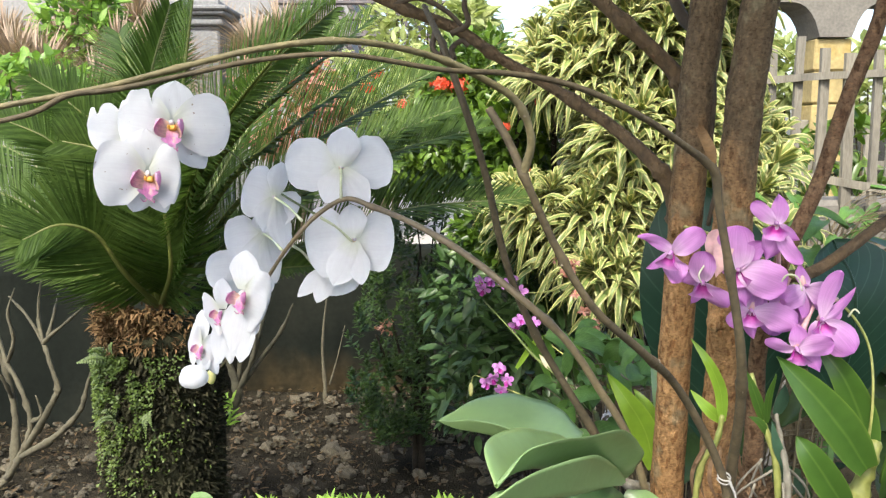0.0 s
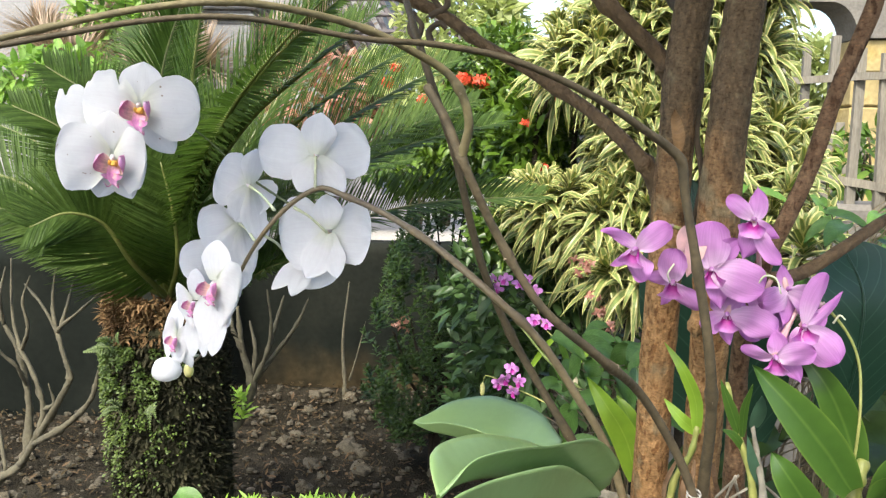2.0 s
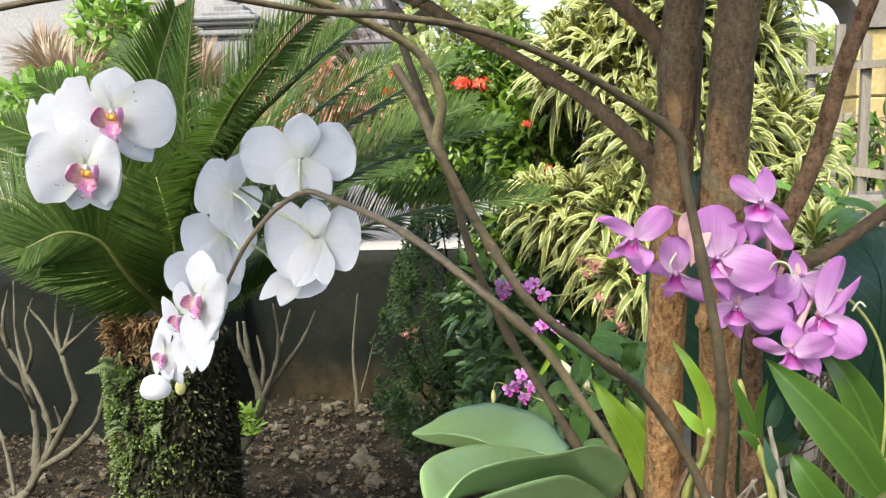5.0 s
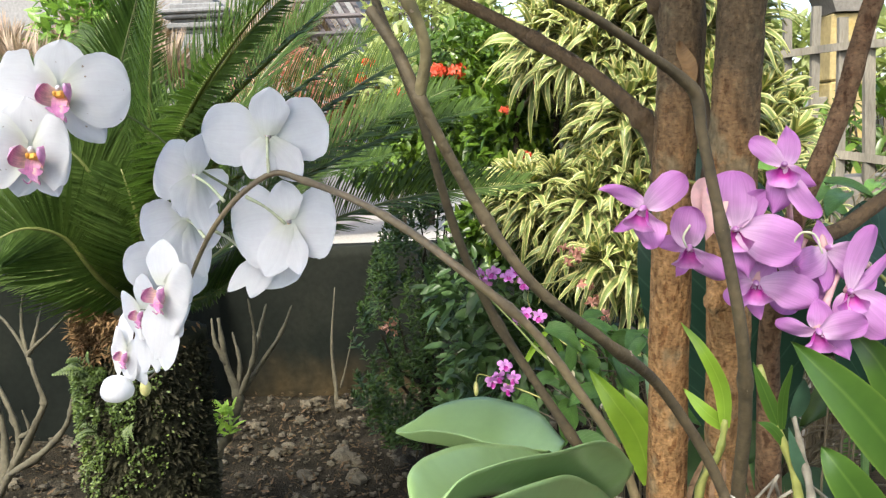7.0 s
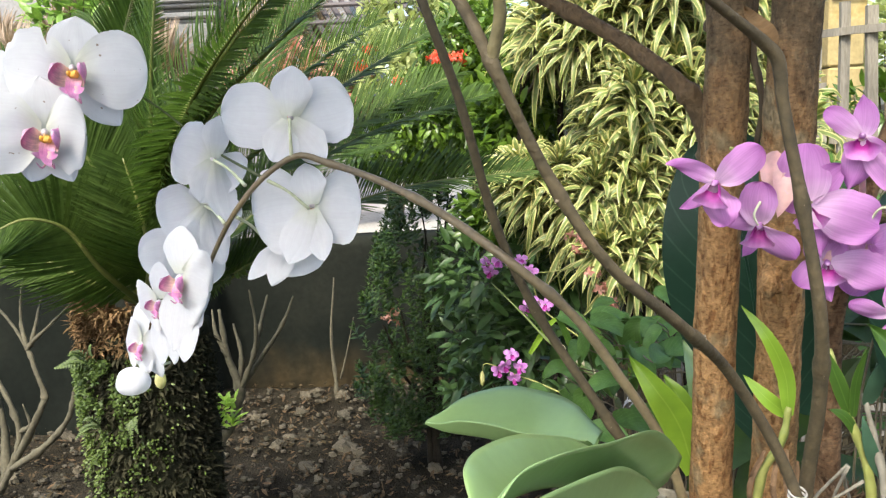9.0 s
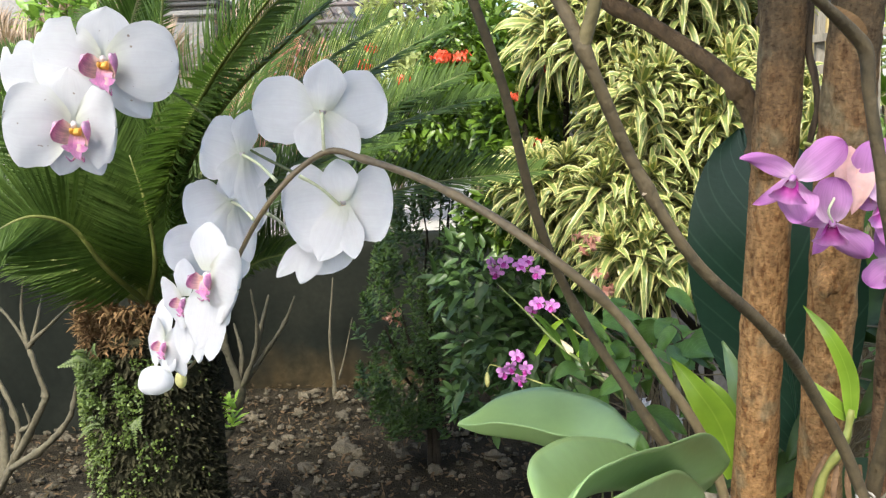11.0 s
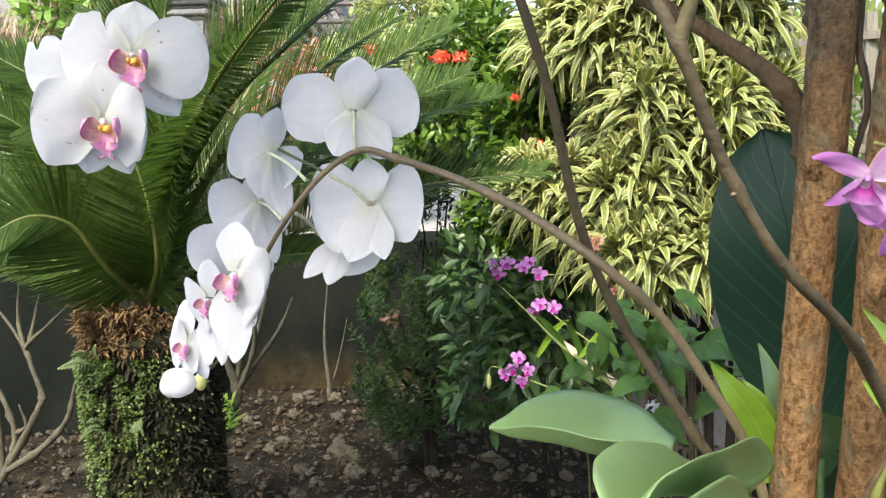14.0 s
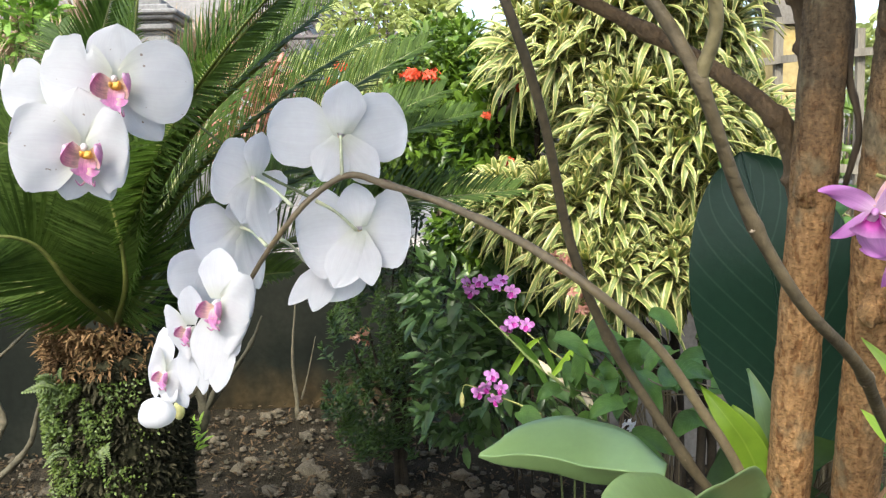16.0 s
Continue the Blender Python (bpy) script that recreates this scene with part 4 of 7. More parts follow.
def moth_flower(parent, centre, n, up, petals, lip, seed, bites=None, turn=(0, 0, 0)):
    """A broad white flower: round petals and narrower sepals round a column, and a lobed magenta lip.
    petals: kind, angle in the flower's face, length, width and how far the tip comes forward, in millimetres."""
    m = facing(centre, n, up)
    s = FLOWER_W * lip if lip else FLOWER_W

    def w(*p):
        return m @ (Vector(p) * s)

    zdir = m.to_3x3() @ Vector((0, 0, 1))
    g = Geo()
    ball(g, (0, 0.012, 0.045), (0.030, 0.036, 0.062), 8, 10)
    f = part("flower", Geo().join(g, m @ Matrix.Diagonal((s, s, s, 1))), M_COLUMN, parent, "open white flower")
    for k, (kind, ang, ln, wd, fwd) in enumerate(petals):
        ca, sa, ln, wd, fwd = math.cos(radians(ang)), math.sin(radians(ang)), ln / 1000, wd / 1000, fwd / 1000
        z0, bow = (0.001, 0.07) if kind == "petal" else (-0.0022, 0.03)
        pts = [m @ Vector((0.05 * ln * ca, 0.05 * ln * sa, z0))]
        for v in (0.38, 0.72, 1.0):
            pts.append(m @ Vector((v * ln * ca, v * ln * sa, z0 + fwd * v ** 1.6 + bow * ln * math.sin(math.pi * v) * 0.8)))
        cut = bites if bites and k == (1 if len(petals) > 2 else 0) else ()
        part(kind, blade(pts, wd, zdir, kind, 0.05 if kind == "petal" else 0.09, 0.0006, 17, 10, wave=0.025, seed=seed + 1.7 * k, curl=0.06, bites=cut), M_PETALS if seed < 62 else M_PETAL, f)
    if lip:
        hub = m @ Vector((0, 0, 0.14 * s))          # the lip may look a little aside, turned about its own middle
        m = facing(centre, Vector(n).normalized() + Vector(turn), up)
        m.translation += hub - m @ Vector((0, 0, 0.14 * s))

        def wl(x, y, z):
            return m @ (Vector((1.1 * x, 1.12 * y, 1.1 * z)) * s)

        g = Geo()
        for sgn in (-1, 1):
            pts = [wl(0, -0.05, 0.03), wl(sgn * 0.09, -0.055, 0.09), wl(sgn * 0.135, -0.015, 0.15), wl(sgn * 0.115, 0.045, 0.20)]
            blade(pts, 0.21 * s, m.to_3x3() @ Vector((-sgn, 0, 0.3)), "petal", 0.2, 0.0006, 9, 5, geo=g)
        blade([wl(0, -0.05, 0.03), wl(0, -0.10, 0.10), wl(0, -0.18, 0.13), wl(0.02, -0.25, 0.12)], 0.13 * s, zdir, "lance", 0.35, 0.0007, 9, 6, geo=g)
        for sgn in (-1, 1):
            blade([wl(0, -0.15, 0.12), wl(sgn * 0.05, -0.16, 0.13), wl(sgn * 0.11, -0.14, 0.15)], 0.07 * s, zdir, "lance", 0.2, 0.0006, 5, 4, geo=g)
            tube([wl(sgn * 0.012, -0.22, 0.11), wl(sgn * 0.05, -0.26, 0.13), wl(sgn * 0.07, -0.21, 0.17)], (0.0008, 0.0003), 6, 4, geo=g)
        part("lip", g, M_LIP, f, "magenta three-lobed lip")
        if seed >= 69:         # seen from its side, the crest is hidden
            return f
        g2 = Geo()
        ball(g2, (0, -0.050, 0.10), (0.048, 0.030, 0.034), 8, 12, 0.5)
        for sgn in (-1, 1):
            ball(g2, (sgn * 0.035, -0.035, 0.13), (0.016, 0.028, 0.022), 6, 8, 0.5, sgn)
        part("callus", Geo().join(g2, m @ Matrix.Diagonal((s, s, s, 1))), M_CALLUS, f)
    return f


def folded_leaf(parent, mid, far, near):
    """A thick strap leaf that folds along its midrib; each half has its width in millimetres and its rise in degrees along the way."""
    line = spline(mid, 8)
    n = len(line)
    nv = Vector((-0.05, -0.3, 1.0))
    prof_far, prof_near = [spline([(*q, 0) for q in p], 8) for p in (far, near)]
    rows = []
    for i, c in enumerate(line):
        v = i / (n - 1)
        t = (line[min(i + 1, n - 1)] - line[max(i - 1, 0)]).normalized()
        up = (nv - t * nv.dot(t)).normalized()
        side = t.cross(up)
        a, b = [], []
        for j in range(-9, 10):
            u = j / 9
            q = (prof_far if u > 0 else prof_near)[i]
            wd, ang = max(0.0005, q.x / 1000), radians(q.y)
            k = abs(u)
            d = wd * (math.sqrt(k * k + 0.012) - 0.1095) / 0.8965          # rounded valley, edges that turn out a little
            out = ang - 0.05 * k * k * k
            p = c + side * (math.copysign(1, u) * wd * k * math.cos(out)) + up * (d * math.sin(out) + 0.0006 * noise.noise(Vector((v * 6, u * 3, nv.x))))
            e = 0.0011 * (1 - 0.75 * k ** 3) + 0.0001
            nrm = (up * math.cos(ang) - side * (math.copysign(1, u) * math.sin(ang))) if j else up
            a.append(p + nrm * e)
            b.append(p - nrm * e)
        rows.append(a + b[::-1])
    g = Geo()
    g.grid(rows, closed=True, fold_uv=True)
    part("leaf", g, M_PHALLEAF, parent, "thick pale green folded strap leaf")


def white_orchid():
    def flower_stem(f, foot, neck):
        foot, neck = Vector(foot), Vector(neck)
        part("pedicel", tube([foot, foot.lerp(neck, 0.5) + Vector((0, -0.001, 0.0025)), neck], (0.0014, 0.0010, 0.0012), 8, 6), M_PEDICEL, f, "pale green flower stem")

    base = (0.160, 0.607, 0.957)
    o = thing("white_orchid", "white moth orchid with an arching spray of open flowers", "orchid", base)
    stalk = [base, (0.143, 0.605, 1.008), (0.118, 0.603, 1.049), (0.091, 0.600, 1.088), (0.052, 0.600, 1.124), (0.011, 0.635, 1.151), (-0.023, 0.665, 1.167), (-0.059, 0.690, 1.179), (-0.083, 0.700, 1.185), (-0.108, 0.700, 1.171), (-0.129, 0.702, 1.149), (-0.159, 0.733, 1.110), (-0.188, 0.765, 1.060), (-0.219, 0.792, 1.013), (-0.231, 0.800, 1.005)]
    part("flower_stalk", tube(stalk, (0.0032, 0.0030, 0.0030, 0.0029, 0.0028, 0.0027, 0.0025, 0.0024, 0.0022, 0.0020, 0.0019, 0.0016, 0.0014, 0.0011, 0.001), 10, 8, 0.06, 31, (0.24, 0.38, 0.5)), M_STALK, o, "brown-green arching flower stalk")
    # centre, way it faces, up, petals, size of the lip, foot of its stem on the stalk
    moth_flower(o, (-0.220, 0.674, 1.248), (0.26, -1, 0.0), (0.03, 0, 1), (("petal", 360, 46, 51, 2), ("petal", 173, 41, 48, 3), ("sepal", 85, 35, 36, -2), ("sepal", 305, 44, 27, -5), ("sepal", 232, 39, 27, -3)), 0.9, 60, ((0.36, 1, 0.42, 0.045), (0.88, 1, 0.25, 0.05)), (-0.32, 0, -0.1))
    moth_flower(o, (-0.237, 0.660, 1.208), (0.42, -1, -0.08), (0.08, 0, 1), (("petal", 180, 40, 54, 2), ("petal", 1, 24, 50, 10), ("sepal", 94, 36, 40, -4), ("sepal", 253, 33, 26, -2), ("sepal", 297, 35, 21, -1)), 0.9, 61, None, (-0.42, 0, -0.1))
    moth_flower(o, (-0.264, 0.700, 1.244), (0.1, -1, 0.0), (0.2, 0, 1), (("petal", 186, 33, 40, 5), ("sepal", 233, 32, 24, 0)), 0, 62, ((0.72, 1, 0.45, 0.07), (0.93, 1, -0.25, 0.05)))
    f = moth_flower(o, (-0.087, 0.705, 1.211), (0.05, 1, 0.12), (0.03, 0, 1), (("petal", 3, 49, 47, 1), ("petal", 170, 44, 47, 6), ("sepal", 98, 36, 31, -1), ("sepal", 294, 32, 28, -5), ("sepal", 233, 39, 27, -3)), 0.9, 63)
    flower_stem(f, (-0.087, 0.700, 1.185), (-0.087, 0.703, 1.211))
    f = moth_flower(o, (-0.078, 0.715, 1.148), (0.12, 1, -0.05), (-0.03, 0, 1), (("petal", 355, 44, 62, -1), ("petal", 186, 35, 56, 4), ("sepal", 88, 31, 28, -2), ("sepal", 260, 40, 22, -3), ("sepal", 296, 44, 30, -4)), 0.9, 64)
    flower_stem(f, (-0.105, 0.700, 1.169), (-0.080, 0.712, 1.147))
    f = moth_flower(o, (-0.099, 0.742, 1.125), (-0.25, 1, -0.3), (0.05, 0, 1), (("sepal", 315, 47, 16, 2), ("sepal", 293, 42, 21, 0), ("petal", 257, 32, 40, 2)), 0, 65)
    flower_stem(f, (-0.130, 0.704, 1.144), (-0.119, 0.735, 1.124))
    f = moth_flower(o, (-0.149, 0.726, 1.184), (-0.72, 0.68, 0.0), (0.12, 0, 1), (("petal", 19, 27, 47, 10), ("petal", 226, 26, 42, -4), ("sepal", 94, 32, 24, -3), ("sepal", 292, 33, 32, 0), ("sepal", 261, 46, 27, -6)), 0.9, 66)
    flower_stem(f, (-0.121, 0.701, 1.166), (-0.148, 0.724, 1.184))
    f = moth_flower(o, (-0.164, 0.748, 1.149), (-0.72, 0.68, -0.05), (0.2, 0, 1), (("petal", 342, 34, 44, 12), ("petal", 219, 29, 42, -5), ("sepal", 76, 23, 26, -1), ("sepal", 295, 41, 30, 2), ("sepal", 257, 46, 26, -6)), 0.9, 67)
    flower_stem(f, (-0.141, 0.712, 1.139), (-0.164, 0.746, 1.149))
    moth_flower(o, (-0.183, 0.765, 1.115), (-0.72, 0.68, -0.1), (0.3, 0, 1), (("petal", 347, 38, 38, 13), ("petal", 231, 33, 36, -4), ("sepal", 306, 32, 28, 3)), 0, 68)
    moth_flower(o, (-0.176, 0.714, 1.101), (-0.42, -0.9, -0.15), (0.0, 0, 1), (("petal", 335, 26, 66, 0), ("sepal", 249, 64, 34, 4), ("sepal", 86, 37, 34, -5), ("sepal", 258, 70, 30, 3), ("sepal", 279, 40, 22, 2)), 0.72, 69)
    moth_flower(o, (-0.204, 0.742, 1.078), (-0.5, -0.85, -0.12), (0.05, 0, 1), (("petal", 200, 17, 42, 5), ("petal", 310, 23, 36, -2), ("sepal", 92, 30, 26, -4), ("sepal", 258, 56, 24, 3), ("sepal", 274, 52, 24, 2)), 0.5, 70)
    moth_flower(o, (-0.230, 0.766, 1.039), (-0.5, -0.85, -0.1), (0.05, 0, 1), (("petal", 165, 14, 46, 4), ("petal", 340, 16, 38, -3), ("sepal", 96, 34, 20, -4), ("sepal", 266, 26, 22, 4), ("sepal", 291, 31, 22, -2)), 0.5, 71)
    # second spray behind the upper flowers, hidden
    hid = [(-0.108, 0.700, 1.171), (-0.154, 0.735, 1.193), (-0.203, 0.735, 1.233), (-0.236, 0.715, 1.238), (-0.256, 0.700, 1.210)]
    part("flower_stalk", tube(hid, (0.0012, 0.0009, 0.0008, 0.0008, 0.0008), 8, 6), M_STALKD, o)
    g = Geo()
    b = (-0.236, 0.752, 1.012)
    ball(g, (0, 0, 0), (0.0135, 0.0115, 0.0112), 14, 20, 0.10, 3)
    for k in range(2):      # seams where the folded sepals meet
        seam = [Vector((0.0138 * math.cos(v), 0, 0.0114 * math.sin(v))) for v in np.linspace(0.5 + 0.1 * k, 2.9 - 0.4 * k, 8)]
        tube([Matrix.Rotation(-0.9 + 0.75 * k, 4, 'X') @ p for p in seam], (0.0003, 0.0006, 0.0006, 0.0003), 6, 3, geo=g)
    bud = part("bud", Geo().join(g, Matrix.Translation(b)), M_PETAL, o, "plump white bud")
    g = Geo()
    b2 = (-0.237, 0.812, 0.994)
    ball(g, (0, 0, 0), (0.005, 0.005, 0.0075), 10, 12, 0.05, 4)
    part("bud", Geo().join(g, Matrix.Translation(b2)), M_BUDY, o, "small yellow-green bud")
    part("pedicel", tube([(-0.219, 0.790, 1.016), (-0.229, 0.775, 1.015), b], (0.0011, 0.0011, 0.0013), 8, 4), M_PEDICEL, bud)
    # thick leaves
    c = (0.139, 0.610, 0.972)
    folded_leaf(o, [(0.109, 0.640, 0.989), (0.090, 0.650, 0.984), (0.068, 0.662, 0.981), (0.047, 0.670, 0.985), (0.026, 0.677, 0.987), (0.008, 0.683, 0.989), (-0.003, 0.687, 0.993)],
                [(20, -4), (43, 9), (56, 10), (54, 11), (42, 14), (23, 20), (2, 29)], [(14, 58), (26, 60), (24, 66), (19, 72), (16, 76), (8, 76), (1, 71)])
    folded_leaf(o, [(0.137, 0.600, 0.977), (0.118, 0.585, 0.986), (0.092, 0.550, 1.005), (0.066, 0.505, 1.027), (0.044, 0.460, 1.044), (0.035, 0.440, 1.049), (0.029, 0.425, 1.050)],
                [(13, 0), (22, 36), (29, 46), (29, 45), (25, 40), (19, 44), (1, 44)], [(12, 61), (40, 56), (47, 59), (33, 54), (25, 56), (17, 62), (1, 44)])
    folded_leaf(o, [(0.133, 0.585, 0.980), (0.112, 0.550, 0.993), (0.085, 0.500, 1.011), (0.055, 0.455, 1.028), (0.035, 0.430, 1.037), (0.016, 0.420, 1.038)],
                [(7, 18), (12, 14), (14, 20), (12, 18), (10, 10), (1, 10)], [(5, 46), (18, 72), (27, 86), (21, 88), (15, 84), (1, 60)])
    for pts, w, nrm, rise in (
        ([(0.146, 0.600, 0.941), (0.149, 0.590, 0.960), (0.157, 0.580, 0.960), (0.168, 0.575, 0.942)], 0.030, (0.1, -0.9, 0.8), ((-10, -20), (-10, -10))),
        ([(0.137, 0.600, 0.965), (0.120, 0.570, 0.976), (0.103, 0.550, 0.976), (0.086, 0.540, 0.955)], 0.042, (-0.1, -0.9, 0.8), ((-10, -20), (-10, -10))),
    ):
        part("leaf", blade(pts, w, nrm, "tongue", 0.03, 0.0024, 13, 8, rise, 0.008, 3), M_PHALLEAF, o, "thick pale green strap leaf")
    for k in range(6):
        rng = random.Random(k)
        p = Vector(c) + Vector((rng.uniform(0, 0.03), rng.uniform(-0.01, 0.02), 0))
        part("root", tube([c, p + Vector((0.02, 0.01, -0.03)), Vector((0.165 + 0.012 * math.cos(k), 0.625 + 0.012 * math.sin(k), c[2] - 0.06 - 0.03 * k))], (0.003, 0.0026, 0.002), 7, 5, 0.1, k), M_ROOT, o)


white_orchid()


# ---- lavender orchid ----
def den_flower(parent, centre, n, up, petals, lip, seed, back=None):
    """A lavender flower: broad petals and narrower sepals, and a rolled lip with a dark throat.
    petals: kind, angle in the flower's face, length, width and how far the tip comes forward, in millimetres."""
    m = facing(centre, n, up)
    rng = random.Random(seed)
    s = 0.042

    def w(*p):
        return m @ (Vector(p) * s)

    zdir = m.to_3x3() @ Vector((0, 0, 1))
    g = Geo()
    ball(g, (0, 0.02, 0.05), (0.032, 0.03, 0.06), 8, 10)
    f = part("flower", Geo().join(g, m @ Matrix.Diagonal((s, s, s, 1))), M_PINK, parent, "open lavender flower")
    for k, (kind, ang, ln, wd, fwd) in enumerate(petals):
        ca, sa, ln, wd, fwd = math.cos(radians(ang)), math.sin(radians(ang)), ln / 1000, wd / 1000, fwd / 1000
        z0, bow = (0.0005, rng.uniform(-0.02, 0.10)) if kind == "petal" else (-0.0008, rng.uniform(-0.04, 0.05))
        pts = [m @ Vector((0.05 * ln * ca, 0.05 * ln * sa, z0))]
        turn = rng.uniform(-0.10, 0.10)
        for v in (0.38, 0.72, 1.0):
            q = turn * math.sin(math.pi * v)
            pts.append(m @ Vector((ln * (v * ca - q * sa), ln * (v * sa + q * ca), z0 + fwd * v ** 1.6 + bow * ln * math.sin(math.pi * v))))
        tilt = m.to_3x3() @ Vector((rng.uniform(-0.3, 0.3), rng.uniform(-0.3, 0.3), 1))
        part(kind, blade(pts, wd, tilt, "petal" if kind == "petal" else "lance", 0.10, 0.0006, 11, 9, wave=0.09, seed=seed + k, curl=0.28 * rng.random()), M_PINK, f)
    if not lip:
        if back is not None:
            part("pedicel", tube([back, Vector(back).lerp(Vector(centre), 0.5) + Vector((0, 0, 0.004)), w(0, 0, -0.02)], (0.0014, 0.0014, 0.0022), 8, 5), M_PEDPINK, f, "pale pink flower stem")
        return f
    def wl(*p):
        return m @ (Vector(p) * 0.031)

    g = Geo()
    rows = []
    axis, upv = Vector((0, -0.62, 0.78)), Vector((0, 0.78, 0.62))
    for i in range(9):
        v = i / 8
        c = axis * (0.26 * v) + Vector((0, -0.01, 0.02))
        r = 0.045 + 0.10 * v ** 0.8 + 0.075 * max(0, v - 0.6) / 0.4
        row = []
        for j in range(13):
            a = radians(-135 + 270 * j / 12)
            q = r * (1 + 0.10 * v * math.sin(5 * a + seed))
            row.append(wl(*(c + Vector((1, 0, 0)) * (q * math.sin(a)) - upv * (q * 0.8 * math.cos(a)))))
        rows.append(row)
    g.grid(rows)
    part("lip", g, M_THROAT, f, "flared lip with a dark magenta throat")
    if back is not None:
        part("pedicel", tube([back, Vector(back).lerp(Vector(centre), 0.5) + Vector((0, 0, 0.004)), w(0, 0, -0.02)], (0.0014, 0.0014, 0.0022), 8, 5), M_PEDPINK, f, "pale pink flower stem")
    return f


def lavender_orchid():
    base = (0.188, 0.500, 1.001)
    o = thing("lavender_orchid", "lavender dendrobium orchid in flower, tied to the stems", "orchid", base)
    spray = [(0.251, 0.470, 1.023), (0.255, 0.470, 1.086), (0.254, 0.480, 1.118), (0.237, 0.485, 1.141), (0.209, 0.485, 1.155), (0.179, 0.480, 1.173), (0.150, 0.475, 1.184), (0.139, 0.470, 1.187)]
    part("flower_stalk", tube(spray, (0.0009, 0.0008, 0.0008, 0.0009, 0.001, 0.001, 0.001, 0.0008), 8, 8), M_CANE, o)
    for k, (c, n, up, petals, lip, b) in enumerate((
        ((0.127, 0.450, 1.175), (-0.6, -0.75, -0.35), (0.2, 0, 1), (("sepal", 166, 21, 8, 2), ("petal", 46, 21, 13, -6), ("petal", 293, 17, 15, 4), ("sepal", 224, 19, 6, 3)), 1, (0.150, 0.475, 1.184)),
        ((0.151, 0.470, 1.155), (-0.35, -1, -0.5), (0.05, 0, 1), (("petal", 319, 20, 13, 5), ("petal", 91, 18, 15, -5), ("sepal", 178, 16, 8, -1), ("sepal", 251, 17, 7, 2)), 1, (0.157, 0.475, 1.181)),
        ((0.170, 0.468, 1.162), (-0.15, -1, -0.1), (0.0, 0, 1), (("petal", 93, 26, 22, -2), ("petal", 342, 28, 22, 4), ("sepal", 47, 22, 14, -3), ("sepal", 286, 23, 11, 1), ("sepal", 175, 12, 9, -3)), 1, (0.183, 0.482, 1.171)),
        ((0.189, 0.463, 1.189), (-0.35, -0.9, 0.15), (0.1, 0, 1), (("petal", 144, 18, 9, 2), ("petal", 309, 26, 9, 2), ("sepal", 94, 18, 10, -1), ("sepal", 263, 21, 13, -2), ("sepal", 333, 15, 8, -3)), 1, (0.202, 0.487, 1.158)),
        ((0.183, 0.478, 1.136), (-0.3, -1, -0.2), (0.0, 0, 1), (("petal", 219, 15, 12, 3), ("petal", 342, 27, 17, 3), ("sepal", 123, 15, 15, -5), ("sepal", 53, 14, 12, -4), ("sepal", 278, 18, 9, 2)), 1, (0.196, 0.487, 1.162)),
        ((0.205, 0.486, 1.138), (0.45, 0.85, -0.2), (0.1, 0, 1), (("petal", 197, 17, 18, 2), ("petal", 286, 20, 16, 1), ("sepal", 65, 13, 13, -2), ("sepal", 227, 23, 12, -1)), 0, (0.209, 0.487, 1.155)),
        ((0.214, 0.478, 1.150), (0.3, -0.9, 0.25), (0.1, 0, 1), (("petal", 205, 19, 15, 2), ("petal", 330, 20, 16, 1), ("sepal", 95, 14, 9, -2), ("sepal", 262, 19, 11, 1)), 0, (0.213, 0.487, 1.154)),
        ((0.221, 0.470, 1.132), (-0.05, -1, 0.0), (0.05, 0, 1), (("petal", 78, 31, 10, 5), ("petal", 317, 25, 20, 6), ("sepal", 50, 27, 6, 2), ("sepal", 28, 14, 11, -1), ("sepal", 267, 20, 10, 0)), 1, (0.238, 0.487, 1.141)),
        ((0.206, 0.466, 1.116), (-0.15, -1, -0.3), (0.05, 0, 1), (("petal", 169, 18, 9, -2), ("petal", 20, 20, 14, 2), ("sepal", 319, 20, 11, 3), ("sepal", 96, 13, 11, -6)), 1, (0.229, 0.487, 1.146)),
    )):
        den_flower(o, c, n, up, petals, lip, 90 + k, b)
    for k, pts in enumerate(([(0.192, 0.462, 1.154), (0.195, 0.458, 1.161), (0.200, 0.457, 1.160), (0.203, 0.456, 1.152)], [(0.235, 0.466, 1.135), (0.237, 0.463, 1.140), (0.239, 0.461, 1.138)], [(0.150, 0.466, 1.165), (0.146, 0.462, 1.160), (0.147, 0.460, 1.156)])):
        part("pedicel", tube(pts, (0.0006, 0.0005, 0.0004), 8, 5), M_PEDICEL, o, "bare white flower stem")
    for k, pts in enumerate(([(0.163, 0.472, 1.183), (0.161, 0.468, 1.171), (0.157, 0.466, 1.158)], [(0.166, 0.474, 1.183), (0.169, 0.470, 1.173), (0.167, 0.470, 1.161)], [(0.162, 0.474, 1.183), (0.157, 0.472, 1.177), (0.155, 0.470, 1.167)])):
        part("spent_petal", blade(pts, 0.011, (-0.3, -1, 0.2), "lance", 0.3, 0.0006, 7, 5, wave=0.06, seed=k), M_PEDPINK, o, "wilted peach-coloured petal")
